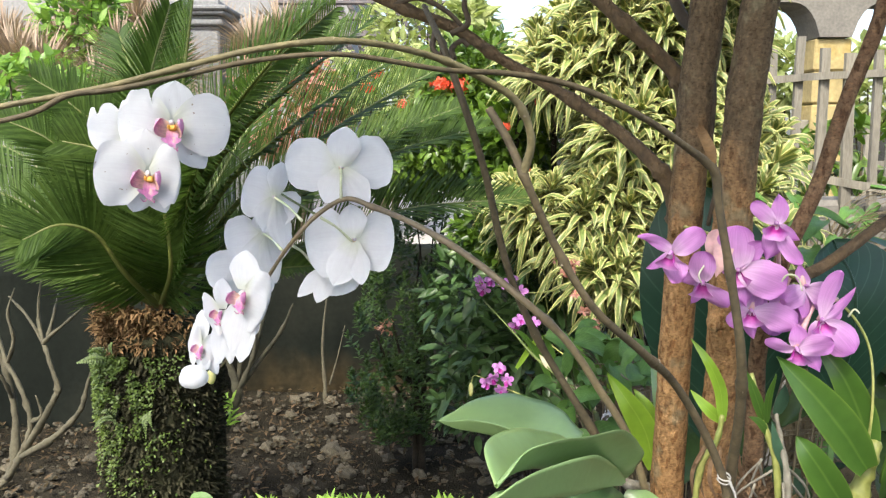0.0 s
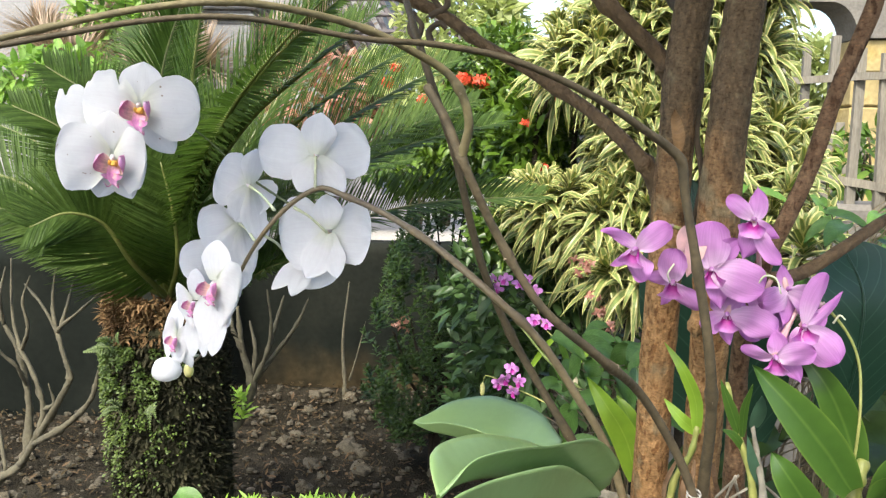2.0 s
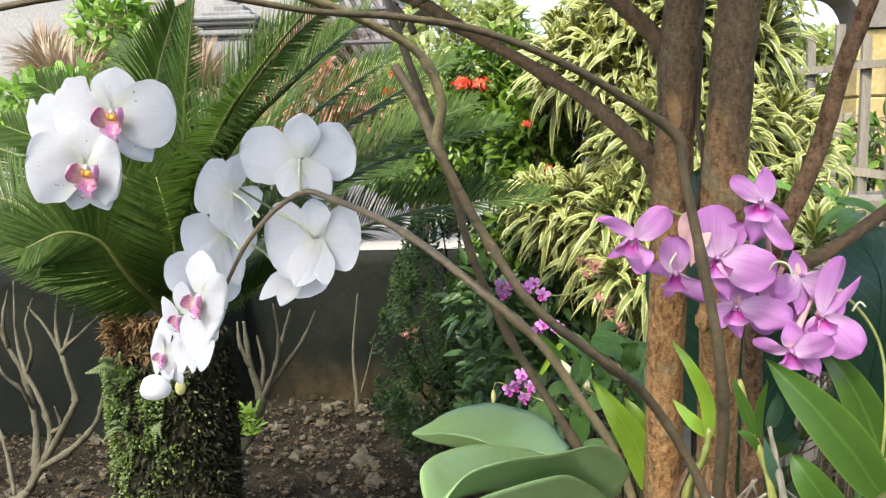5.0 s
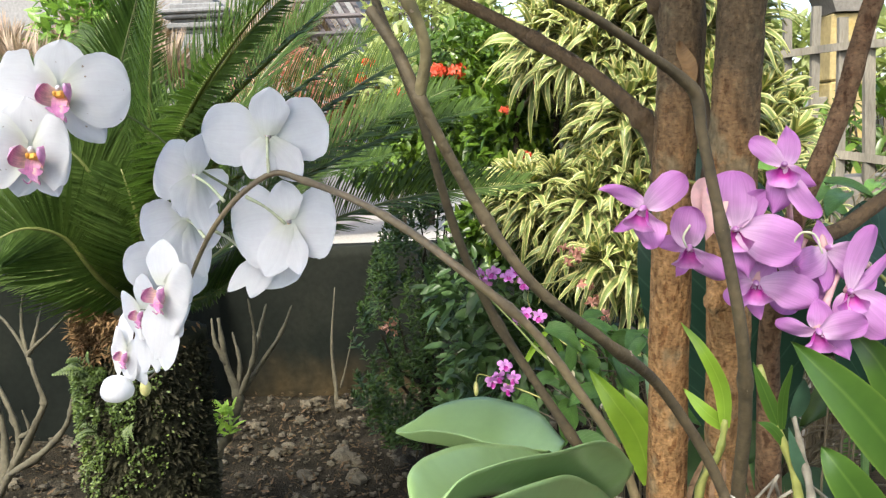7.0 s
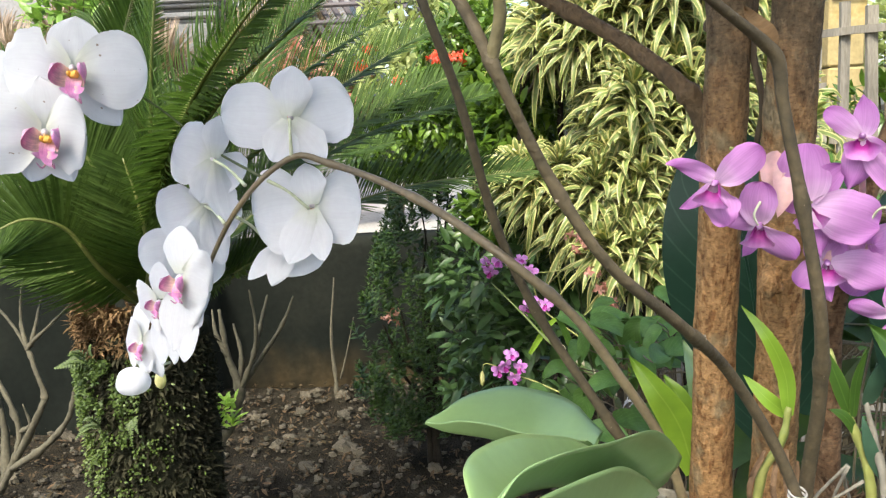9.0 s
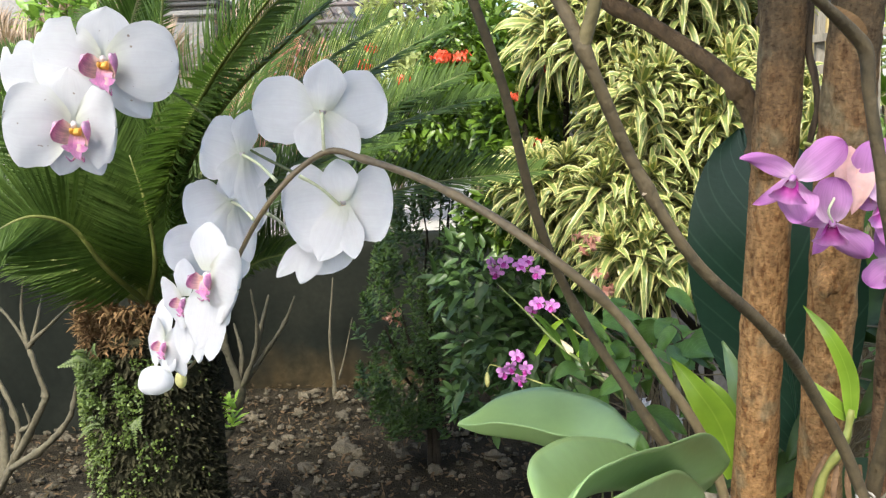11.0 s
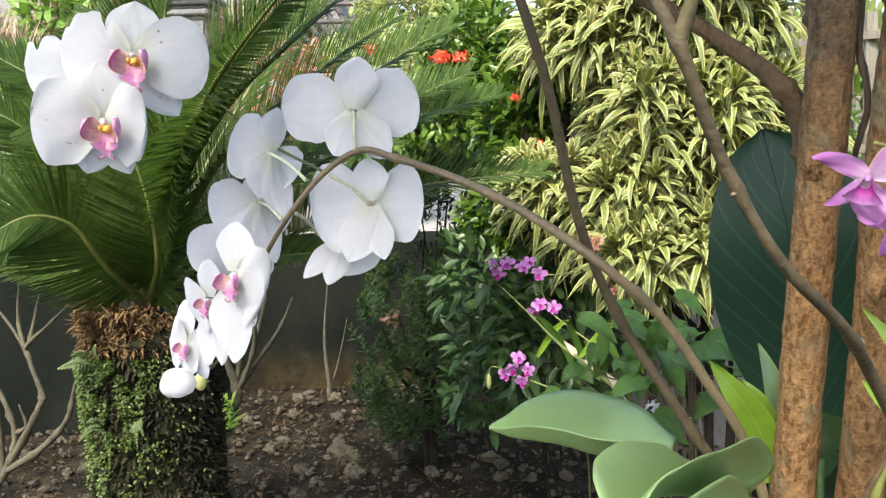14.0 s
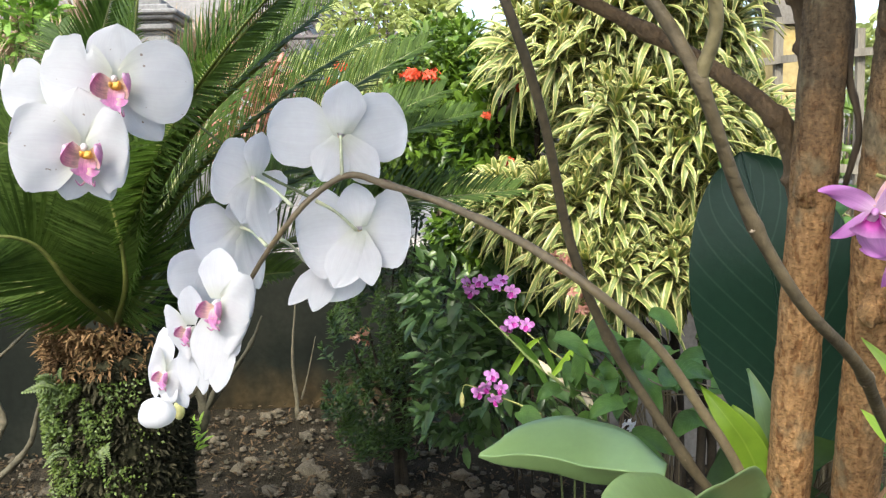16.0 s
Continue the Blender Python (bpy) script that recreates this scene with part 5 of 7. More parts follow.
    for pts, w, nrm, mat_ in (
        ([(0.249, 0.460, 1.045), (0.230, 0.455, 1.071), (0.209, 0.455, 1.095), (0.192, 0.460, 1.113)], 0.023, (-0.35, -1, 0.5), M_DENLEAF),
        ([(0.260, 0.478, 1.049), (0.253, 0.480, 1.072), (0.240, 0.480, 1.097), (0.226, 0.490, 1.116)], 0.019, (-0.5, -1, 0.3), M_DENLEAF),
        ([(0.233, 0.450, 1.025), (0.219, 0.445, 1.044), (0.207, 0.445, 1.061), (0.202, 0.450, 1.069)], 0.018, (-0.4, -1, 0.3), M_DENLEAF),
        ([(0.177, 0.500, 1.060), (0.175, 0.500, 1.080), (0.166, 0.500, 1.099), (0.158, 0.510, 1.111)], 0.0078, (-0.5, -1, 0.2), M_FRESH),
        ([(0.178, 0.505, 1.058), (0.168, 0.505, 1.067), (0.159, 0.510, 1.077)], 0.0075, (-0.3, -1, 0.5), M_FRESH),
        ([(0.171, 0.630, 0.973), (0.161, 0.630, 1.006), (0.147, 0.630, 1.029), (0.132, 0.640, 1.050)], 0.021, (-0.5, -1, 0.4), M_FRESH),
        ([(0.176, 0.640, 0.964), (0.173, 0.640, 0.993), (0.163, 0.640, 1.021), (0.156, 0.650, 1.032)], 0.018, (0.4, -1, 0.4), M_FRESH),
        ([(0.184, 0.660, 0.945), (0.185, 0.660, 0.995), (0.179, 0.660, 1.029), (0.174, 0.670, 1.050)], 0.019, (0.3, -1, 0.2), M_PHALLEAF),
        ([(0.193, 0.474, 1.069), (0.186, 0.472, 1.086), (0.180, 0.472, 1.101)], 0.0065, (-0.4, -1, 0.2), M_DENLEAF),
        ([(0.194, 0.474, 1.068), (0.193, 0.470, 1.086), (0.196, 0.468, 1.100)], 0.0055, (0.3, -1, 0.2), M_DENLEAF),
        ([(0.196, 0.474, 1.060), (0.188, 0.470, 1.070), (0.181, 0.468, 1.074)], 0.005, (0.0, -1, 0.5), M_DENLEAF),
        ([(0.200, 0.474, 1.074), (0.201, 0.470, 1.085), (0.202, 0.470, 1.093)], 0.009, (0.2, -1, 0.3), M_BLUE),
        ([(0.206, 0.470, 1.041), (0.199, 0.468, 1.056), (0.195, 0.468, 1.071)], 0.006, (-0.2, -1, 0.2), M_BLUE),
        ([(0.266, 0.470, 1.033), (0.270, 0.460, 1.055), (0.282, 0.460, 1.069)], 0.02, (0.2, -1, 0.5), M_DENLEAF),
        ([(0.265, 0.470, 1.023), (0.262, 0.450, 1.049), (0.265, 0.440, 1.063)], 0.02, (0.0, -1, 0.8), M_DENLEAF),
    ):
        part("leaf", blade(pts, w, nrm, "lance", 0.22, 0.0012, 7, 6), mat_, o, "lance-shaped green leaf")
    canes = (
        ([(ROOT[0] - 0.02, ROOT[1], ROOT[2] - 0.12), (0.166, 0.505, 1.026), (0.174, 0.500, 1.047), (0.177, 0.500, 1.064)], (0.0018, 0.0018, 0.0017, 0.0014), M_CANE),
        ([(ROOT[0] + 0.07, ROOT[1] - 0.02, ROOT[2] - 0.12), (0.251, 0.470, 1.026), (0.256, 0.470, 1.044), (0.262, 0.475, 1.056)], (0.0045, 0.0052, 0.0042, 0.0028), M_CANE),
        ([(ROOT[0] + 0.02, ROOT[1] - 0.02, ROOT[2] - 0.12), (0.201, 0.470, 1.037), (0.192, 0.475, 1.071), (0.186, 0.480, 1.097)], (0.0018, 0.0018, 0.0016, 0.001), M_CANE),
        ([(ROOT[0] + 0.03, ROOT[1] - 0.02, ROOT[2] - 0.12), (0.205, 0.465, 1.036), (0.202, 0.470, 1.058), (0.199, 0.475, 1.078)], (0.0016, 0.0018, 0.0015, 0.0008), M_ROOT),
    )
    for k, (pts, r, mt) in enumerate(canes):
        part("cane", tube(pts, r, 10, 7, 0.06, 70 + k, knots_for(5)), mt, o)
    rng = random.Random(5)
    for k in range(10):
        a = Vector((0.202, 0.465, 1.039)) + Vector((rng.uniform(-0.012, 0.012), rng.uniform(-0.01, 0.02), rng.uniform(-0.02, 0.01)))
        b = a + Vector((rng.uniform(-0.015, 0.03), rng.uniform(-0.02, 0.03), -0.045))
        part("root", tube([a, a.lerp(b, 0.5) + Vector((rng.uniform(-0.01, 0.01), 0, 0)), b, b + Vector((0.005, 0.01, -0.05))], (0.0008, 0.0007, 0.0006, 0.0005), 6, 4, 0.3, k), M_ROOT, o)

    for k in range(7):
        q = Vector((0.166, 0.500, 1.039)) + Vector((0.0035 * k, 0.004 * math.sin(k), 0.004 * math.cos(2 * k)))
        end = Vector((0.164, 0.505, 1.003)) + Vector((0.007 * k, 0.006 * math.cos(k), 0))
        part("sheath", blade([q, q.lerp(end, 0.5) + Vector((-0.004, 0, 0)), end], 0.0028, (-0.2, -1, 0.2), "lance", 0.5, 0.0006, 5, 5, wave=0.08, seed=k), M_COIR, o, "dry brown cane sheath")
    g = Geo()
    for _ in range(900):
        a, e = rng.uniform(0, 6.28), rng.uniform(0, 1.2)
        d = Vector((math.cos(a) * math.sin(e), math.sin(a) * math.sin(e), math.cos(e)))
        c = Vector((0.202, 0.500, 0.999)) + Vector((d.x * 0.022, d.y * 0.016, d.z * 0.016))
        leaflet(g, c, d.cross(Vector((rng.gauss(0, 1), rng.gauss(0, 1), rng.gauss(0, 1)))), d, rng.uniform(0.006, 0.02), 0.0009, -0.2, 2)
    part("coir", g, M_COIR, o, "reddish coir fibre packed round the roots", kind="stuff")
    g = Geo()
    at = Vector((0.168, 0.464, 1.035))
    for k in range(2):
        ring = [at + Vector((0.0036 * math.cos(a), 0.0038 * math.sin(a) + 0.003, 0.0022 * k + 0.0012 * math.sin(a))) for a in np.linspace(0, 6.1, 12)]
        tube(ring, (0.0005, 0.0005), 6, 3, 0.2, k, geo=g)
    tube([at + Vector((0.001, -0.003, 0.002)), at + Vector((0.004, -0.006, -0.006)), at + Vector((0.005, -0.004, -0.014))], (0.0008, 0.0006), 6, 4, 0.2, 5, geo=g)
    part("tie", g, M_TIEW, o, "white string tie round the stems")


lavender_orchid()

# ---- cycad ----
CROWN = (-0.614, 1.750, 0.846)


def frond(parent, points, length=0.13, n=85, seed=0, nrm=(0, -0.3, 1), start=0.16, lift=0.5):
    """A feather leaf: a ridged stalk with two ranks of narrow leaflets."""
    rng = random.Random(seed)
    line = spline(points, 10)
    m = len(line)
    r = part("frond", tube(points, (0.0072, 0.0052, 0.0034, 0.0015), 8, 8), M_RACHIS, parent, "yellow-green leaf stalk with narrow leaflets")
    g = Geo()
    seg = [0.0]
    for a, b in zip(line, line[1:]):
        seg.append(seg[-1] + (b - a).length)
    up0 = Vector(nrm).normalized()
    for i in range(n):
        s = start + (1 - start) * i / (n - 1)
        k = min(m - 2, int(np.searchsorted(seg, s * seg[-1])) - 1 if s > 0 else 0)
        k = max(0, k)
        f = (s * seg[-1] - seg[k]) / max(1e-6, seg[k + 1] - seg[k])
        c, t = line[k].lerp(line[k + 1], f), (line[k + 1] - line[k]).normalized()
        up = (up0 - t * up0.dot(t)).normalized()
        side = t.cross(up)
        prof = min(1, 0.45 + 2.2 * (s - start)) * (1 - max(0, (s - 0.55) / 0.45) ** 1.8 * 0.72)
        for sgn in (-1, 1):
            lean = 0.38 + 0.60 * s + rng.uniform(-0.06, 0.06)
            way = side * sgn + t * lean + up * (lift + rng.uniform(-0.08, 0.08))
            leaflet(g, c, way, up, length * prof * rng.uniform(0.90, 1.05), 0.0050, 0.10 + 0.10 * rng.random(), 2)
    part("leaflet_fan", g, M_CYC, r, "dark glossy needle-like leaflets", kind="stuff")
    return r


def cycad():
    c = CROWN
    o = thing("cycad", "dark green cycad with arching feather leaves on a stout trunk", "cycad", (c[0], c[1], 0.0))
    g = Geo()
    rows = []
    for i in range(44):
        z = -0.03 + (c[2] + 0.03) * i / 43
        row = []
        for j in range(40):
            a = 2 * math.pi * j / 40
            r = 0.118 + 0.010 * noise.noise(Vector((math.cos(a) * 5, math.sin(a) * 5, z * 14))) + 0.007 * ((i + (j % 2)) % 2)
            if i == 43:
                r = 0.03
            row.append((c[0] + r * math.cos(a), c[1] + r * math.sin(a), z))
        rows.append(row)
    g.grid(rows, closed=True)
    rng = random.Random(2)
    for _ in range(9500):      # old leaf bases
        a, z = rng.uniform(math.pi, 2 * math.pi) + rng.uniform(-0.4, 0.4), rng.uniform(0.25, c[2] - 0.04)
        d = Vector((math.cos(a), math.sin(a), 0))
        leaflet(g, Vector((c[0], c[1], z)) + d * rng.uniform(0.114, 0.126), d * 0.7 + Vector((rng.gauss(0, 0.5), rng.gauss(0, 0.5), rng.gauss(0.1, 0.6))), (rng.gauss(0, 0.4), rng.gauss(0, 0.4), 1), rng.uniform(0.009, 0.024), 0.0065, rng.uniform(-0.2, 0.4), 1)
    part("trunk", g, M_CYCTRUNK, o, "blackish trunk rough with old leaf bases")
    g = Geo()
    for _ in range(4200):
        a, z = radians(rng.gauss(232, 34)), rng.uniform(-0.046, 0.038)
        d = Vector((math.cos(a), math.sin(a), 0))
        lump = 0.022 * noise.noise(Vector((a * 5, z * 40, 3)))
        leaflet(g, Vector((c[0], c[1], c[2] + z)) + d * (rng.uniform(0.085, 0.128) + lump), d * 0.6 + Vector((rng.gauss(0, 0.6), rng.gauss(0, 0.5), rng.gauss(-0.1, 0.7))), (rng.gauss(0, 0.5), rng.gauss(0, 0.5), 1), rng.uniform(0.009, 0.025), 0.0050, rng.uniform(-0.4, 0.6), 1)
    part("fibre_skirt", g, M_FIBRE, o, "shaggy brown fibre below the leaves", kind="stuff")
    k = (c[0], c[1], c[2] + 0.02)
    fr = (
        ([k, (-0.669, 1.740, 1.130), (-0.745, 1.720, 1.285), (-0.835, 1.700, 1.352)], (0.5, -0.7, 0.5), 0.13),
        ([k, (-0.538, 1.650, 1.135), (-0.496, 1.600, 1.344), (-0.467, 1.600, 1.521)], (-1, -0.5, 0.2), 0.12),
        ([k, (-0.496, 1.600, 1.094), (-0.394, 1.450, 1.242), (-0.288, 1.360, 1.346), (-0.188, 1.320, 1.438)], (-0.5, -0.5, 0.8), 0.135),
        ([k, (-0.436, 1.650, 1.135), (-0.310, 1.600, 1.239), (-0.194, 1.560, 1.317), (-0.098, 1.550, 1.373)], (-0.3, -0.6, 0.9), 0.135),
        ([k, (-0.429, 1.750, 1.032), (-0.221, 1.750, 1.151), (-0.077, 1.750, 1.210), (0.092, 1.780, 1.253)], (-0.2, -0.5, 1), 0.14),
        ([k, (-0.445, 1.750, 0.921), (-0.277, 1.780, 1.016), (-0.080, 1.800, 1.076), (0.183, 1.820, 1.097)], (-0.1, -0.5, 1), 0.14),
        ([k, (-0.638, 1.620, 0.966), (-0.669, 1.560, 1.052), (-0.714, 1.520, 1.072), (-0.764, 1.480, 1.049)], (0.15, -1, 0.25), 0.15),
        ([k, (-0.520, 1.620, 1.013), (-0.459, 1.520, 1.163), (-0.407, 1.470, 1.237), (-0.343, 1.430, 1.299), (-0.264, 1.390, 1.370), (-0.173, 1.350, 1.437)], (-0.75, -0.75, 0.25), 0.125),
        ([k, (-0.603, 1.660, 0.996), (-0.620, 1.640, 1.113), (-0.669, 1.620, 1.204), (-0.736, 1.600, 1.226)], (0.3, -1, 0.2), 0.14),
        ([k, (-0.537, 1.600, 0.982), (-0.534, 1.570, 1.081), (-0.550, 1.560, 1.168)], (0.2, -1, 0.3), 0.13),
        ([k, (-0.680, 1.680, 0.927), (-0.784, 1.660, 0.994), (-0.890, 1.640, 1.059), (-1.011, 1.620, 1.092)], (0.1, -1, 0.35), 0.085),
        ([k, (-0.834, 1.900, 1.027), (-0.990, 1.980, 1.175), (-1.190, 2.050, 1.250)], (0.3, -0.6, 0.8), 0.15),
        ([k, (-0.625, 1.720, 1.024), (-0.653, 1.700, 1.144), (-0.680, 1.680, 1.236), (-0.747, 1.660, 1.303)], (0.6, -0.9, 0.4), 0.12),
        ([k, (-0.510, 1.620, 1.036), (-0.466, 1.560, 1.141), (-0.409, 1.500, 1.216), (-0.362, 1.460, 1.247)], (-0.8, -0.8, 0.4), 0.11),
        ([k, (-0.463, 1.720, 0.902), (-0.356, 1.680, 0.958), (-0.256, 1.640, 0.976)], (-0.1, -0.5, 1), 0.10),
        ([k, (-0.542, 1.950, 1.116), (-0.422, 2.050, 1.332), (-0.265, 2.150, 1.520)], (-0.3, -0.6, 0.9), 0.15),
        ([k, (-0.651, 1.950, 1.076), (-0.742, 2.050, 1.318), (-0.846, 2.200, 1.498)], (0.2, -0.9, 0.6), 0.15),
        ([k, (-0.493, 1.950, 0.967), (-0.323, 2.100, 1.107), (-0.127, 2.200, 1.161)], (-0.2, -0.5, 1), 0.14),
        ([k, (-0.484, 1.620, 1.115), (-0.362, 1.500, 1.247), (-0.247, 1.440, 1.333), (-0.127, 1.420, 1.425)], (-0.4, -0.6, 0.9), 0.145),
        ([k, (-0.619, 1.750, 1.129), (-0.618, 1.750, 1.330), (-0.575, 1.780, 1.507)], (0.9, -0.6, 0.3), 0.125),
        ([k, (-0.644, 1.700, 0.978), (-0.721, 1.680, 1.133), (-0.786, 1.660, 1.225), (-0.874, 1.640, 1.270)], (0.4, -0.8, 0.8), 0.12),
        ([k, (-0.415, 1.700, 1.109), (-0.254, 1.660, 1.225), (-0.116, 1.640, 1.308), (0.001, 1.650, 1.371)], (-0.25, -0.6, 1), 0.135),
        ([k, (-0.800, 1.800, 1.000), (-1.000, 1.850, 1.110), (-1.220, 1.900, 1.130)], (0.1, -0.9, 0.5), 0.13),
        ([k, (-0.470, 1.800, 1.020), (-0.290, 1.800, 1.150), (-0.110, 1.820, 1.240), (0.040, 1.850, 1.300)], (-0.2, -0.6, 0.9), 0.13),
    )
    for i, (pts, nrm, ln) in enumerate(fr):
        frond(o, pts, ln * 1.08, 128, 200 + i, nrm)


cycad()


def creeper():
    c = CROWN
    rng = random.Random(6)
    o = thing("creeper", "small-leaved green creeper covering the cycad trunk", "creeper", (c[0], c[1] - 0.13, 0.0))
    for k in range(6):
        a = radians(205 + 22 * k)
        pts = [(c[0] + 0.118 * math.cos(a + 0.25 * math.sin(3 * z + k)), c[1] + 0.118 * math.sin(a + 0.25 * math.sin(3 * z + k)), z) for z in np.linspace(0.0, c[2] - 0.09, 7)]
        part("vine", tube(pts, (0.0014, 0.001), 6, 5, 0.1, k), M_BARKD, o)
    g = Geo()
    for _ in range(7600):
        a = rng.gauss(radians(234), 0.52)
        z = c[2] - 0.055 - abs(rng.gauss(0, 0.125)) * (1.0 if rng.random() < 0.9 else 3.0)
        if noise.noise(Vector((a * 3.5, z * 16, 0))) < -0.08 or z < 0.02:
            continue
        d = Vector((math.cos(a), math.sin(a), 0))
        leaflet(g, Vector((c[0], c[1], z)) + d * rng.uniform(0.122, 0.145), d + Vector((rng.gauss(0, 0.6), rng.gauss(0, 0.6), rng.gauss(0, 0.6))), d + Vector((rng.gauss(0, 0.4), rng.gauss(0, 0.4), 0.6)), rng.uniform(0.004, 0.009), 0.005, 0.1, 1)
    part("foliage", g, M_CREEP, o, kind="stuff")


creeper()


def fern(place, tips, seed=0, size=0.012):
    """A few small divided fern leaves."""
    f = thing("fern", "small green fern growing on the cycad trunk", "fern", place, "ferns")
    rng = random.Random(seed)
    for tip in tips:
        a, b = Vector(place), Vector(tip)
        mid = a.lerp(b, 0.5) + Vector((0, -0.01, 0.012))
        g = tube([a, mid, b], (0.0014, 0.0006), 6, 5)
        line = spline([a, mid, b], 13)
        for i in range(2, len(line), 2):
            t = (line[i] - line[i - 1]).normalized()
            side = t.cross(Vector((0, -0.8, 0.6))).normalized()
            for sgn in (-1, 1):
                leaflet(g, line[i], side * sgn + t * 0.4, (0, -0.8, 0.6), size * (1.1 - i / len(line)), size * 0.26, 0.15, 1)
        part("leaf", g, M_CREEP, f)


fern((-0.685, 1.660, 0.766), ((-0.733, 1.600, 0.785), (-0.701, 1.600, 0.813), (-0.663, 1.600, 0.825), (-0.699, 1.580, 0.802)), 1, 0.020)
fern((-0.680, 1.640, 0.655), ((-0.701, 1.580, 0.653), (-0.691, 1.600, 0.681)), 2)
fern((-0.605, 1.620, 0.674), ((-0.597, 1.580, 0.635), (-0.584, 1.580, 0.659)), 3)


# ---- variegated shrub ----
def rosette_mesh(seed):
    rng = random.Random(seed)
    g = Geo()
    n = 36
    for i in range(n):
        k = i / n
        a = i * 2.39996 + rng.uniform(-0.3, 0.3)
        e = radians(10 + 88 * k ** 0.8 + rng.uniform(-6, 6))
        d = Vector((math.cos(a) * math.sin(e), math.sin(a) * math.sin(e), math.cos(e)))
        ln = (0.068 + 0.052 * min(1, k * 2.2)) * rng.uniform(0.82, 1.15)
        base = Vector((0, 0, 0.03 - 0.07 * k))
        side = Vector((-math.sin(a), math.cos(a), 0)) + Vector((rng.gauss(0, 0.15), rng.gauss(0, 0.15), rng.gauss(0, 0.2)))
        nrm = side.cross(d) * -1
        nrm = nrm if nrm.z > 0 else -nrm
        down = Vector((0, 0, -1)) * ln * rng.uniform(0.6, 1.3)
        pts = [base, base + d * ln * 0.4 + down * 0.01, base + d * ln * 0.75 + down * (0.08 + 0.15 * k), base + d * ln * 0.97 + down * (0.26 + 0.36 * k)]
        blade(pts, 0.0165 * rng.uniform(0.8, 1.15), nrm, "lance", 0.24, 0.0008, 5, 3, geo=g)
    return g.mesh("rosette", M_VAR)


def variegated_shrub():
    o = thing("variegated_shrub", "tall dracaena shrub with cream-edged drooping leaves", "shrub", (0.62, 2.05, 0.0))
    meshes = [rosette_mesh(300 + i) for i in range(6)]
    rng = random.Random(12)
    spots = []
    left, right = (0.162, 1.950, 1.156)[0], (0.857, 1.950, 1.156)[0]
    z0, z1 = (0.395, 1.900, 0.840)[2], (0.381, 1.950, 1.694)[2]
    tries, z_top = 0, (0.283, 1.950, 1.456)[2]
    while len(spots) < 420 and tries < 60000:
        tries += 1
        z = rng.uniform(z0, z1)
        x = rng.uniform(left - 0.03, right)
        u = (x - left) / (right - left)
        edge = z0 + 0.20 * max(0, 1 - u / 0.38) + 0.33 * max(0, (u - 0.62) / 0.38)
        if u < 0.30 and z > z_top + 0.10 - 0.10 * (0.30 - u) / 0.30:
            continue
        if z > (0.153, 1.950, 1.366)[2] and x < (0.224, 1.950, 1.418)[0]:
            continue
        if x > (0.743, 1.950, 1.418)[0] and z > (0.749, 1.950, 1.301)[2]:
            continue
        if (0.156, 1.950, 1.096)[2] < z < (0.153, 1.950, 1.366)[2] and x < (0.370, 1.950, 1.223)[0]:
            continue
        if z < edge + 0.05 * noise.noise(Vector((x * 6, 0, 0))):
            continue
        y = 1.90 + 0.30 * rng.random() + 0.25 * (2 * u - 1) ** 2 + 0.10 * noise.noise(Vector((x * 4, z * 4, 0)))
        p = Vector((x, y, z))
        if any((p - q).length < 0.044 for q in spots):
            continue
        spots.append(p)
    spots += [Vector(p) for p in ((0.711, 1.72, 1.004), (0.713, 1.85, 1.106), (0.765, 1.80, 1.037), (0.752, 1.90, 1.153), (0.690, 1.85, 1.060))]
    stems = [tube([(0.62 + 0.05 * math.cos(i), 2.1 + 0.05 * math.sin(i), -0.03), (0.6 + 0.12 * math.cos(i * 1.3), 2.2, 0.5), (left + (right - left) * (i + 0.5) / 7, 2.25, 1.1), (left + (right - left) * (i + 0.5) / 7, 2.25, z1 if i > 2 else z_top - 0.12)], (0.014, 0.012, 0.009, 0.006), 8, 5, 0.1, i) for i in range(7)]
    for s in stems:
        part("stem", s, M_STEMD, o)
    g = Geo()
    for k, p in enumerate(spots):
        u = (p.x - left) / (right - left)
        i = min(6, max(0, int(u * 7)))
        hold = Vector((left + (right - left) * (i + 0.5) / 7, 2.25, max(0.9, p.z - 0.12)))
        tube([hold, hold.lerp(p, 0.5) + Vector((0, 0, -0.03)), p - Vector((0, 0, 0.02))], (0.005, 0.0045), 6, 3, geo=g)
    part("twig", g, M_STEM, o, kind="stuff")
    for k, p in enumerate(spots):
        ax = Vector((0.6 * (p.x - 0.65) + rng.gauss(0, 0.25), -0.62 + rng.gauss(0, 0.25), 0.85))
        m = Matrix.Translation(p) @ ax.to_track_quat("Z", "Y").to_matrix().to_4x4() @ Euler((0, 0, rng.uniform(0, 6.28))).to_matrix().to_4x4() @ Matrix.Scale(rng.uniform(0.8, 1.12), 4)
        ob = new("rosette", meshes[k % 6])
        ob.parent = o
        ob.matrix_parent_inverse = o.matrix_world.inverted()
        ob.matrix_world = m
        ob.matrix_basis = o.matrix_world @ o.matrix_world.inverted() @ m
    return o


variegated_shrub()


# ---- hedge, shrubs and undergrowth ----
def stem_of(points, r0, r1, seed=0, sides=8):
    return tube(points, (r0, (r0 + r1) / 2, r1), sides, 7, 0.12, seed)


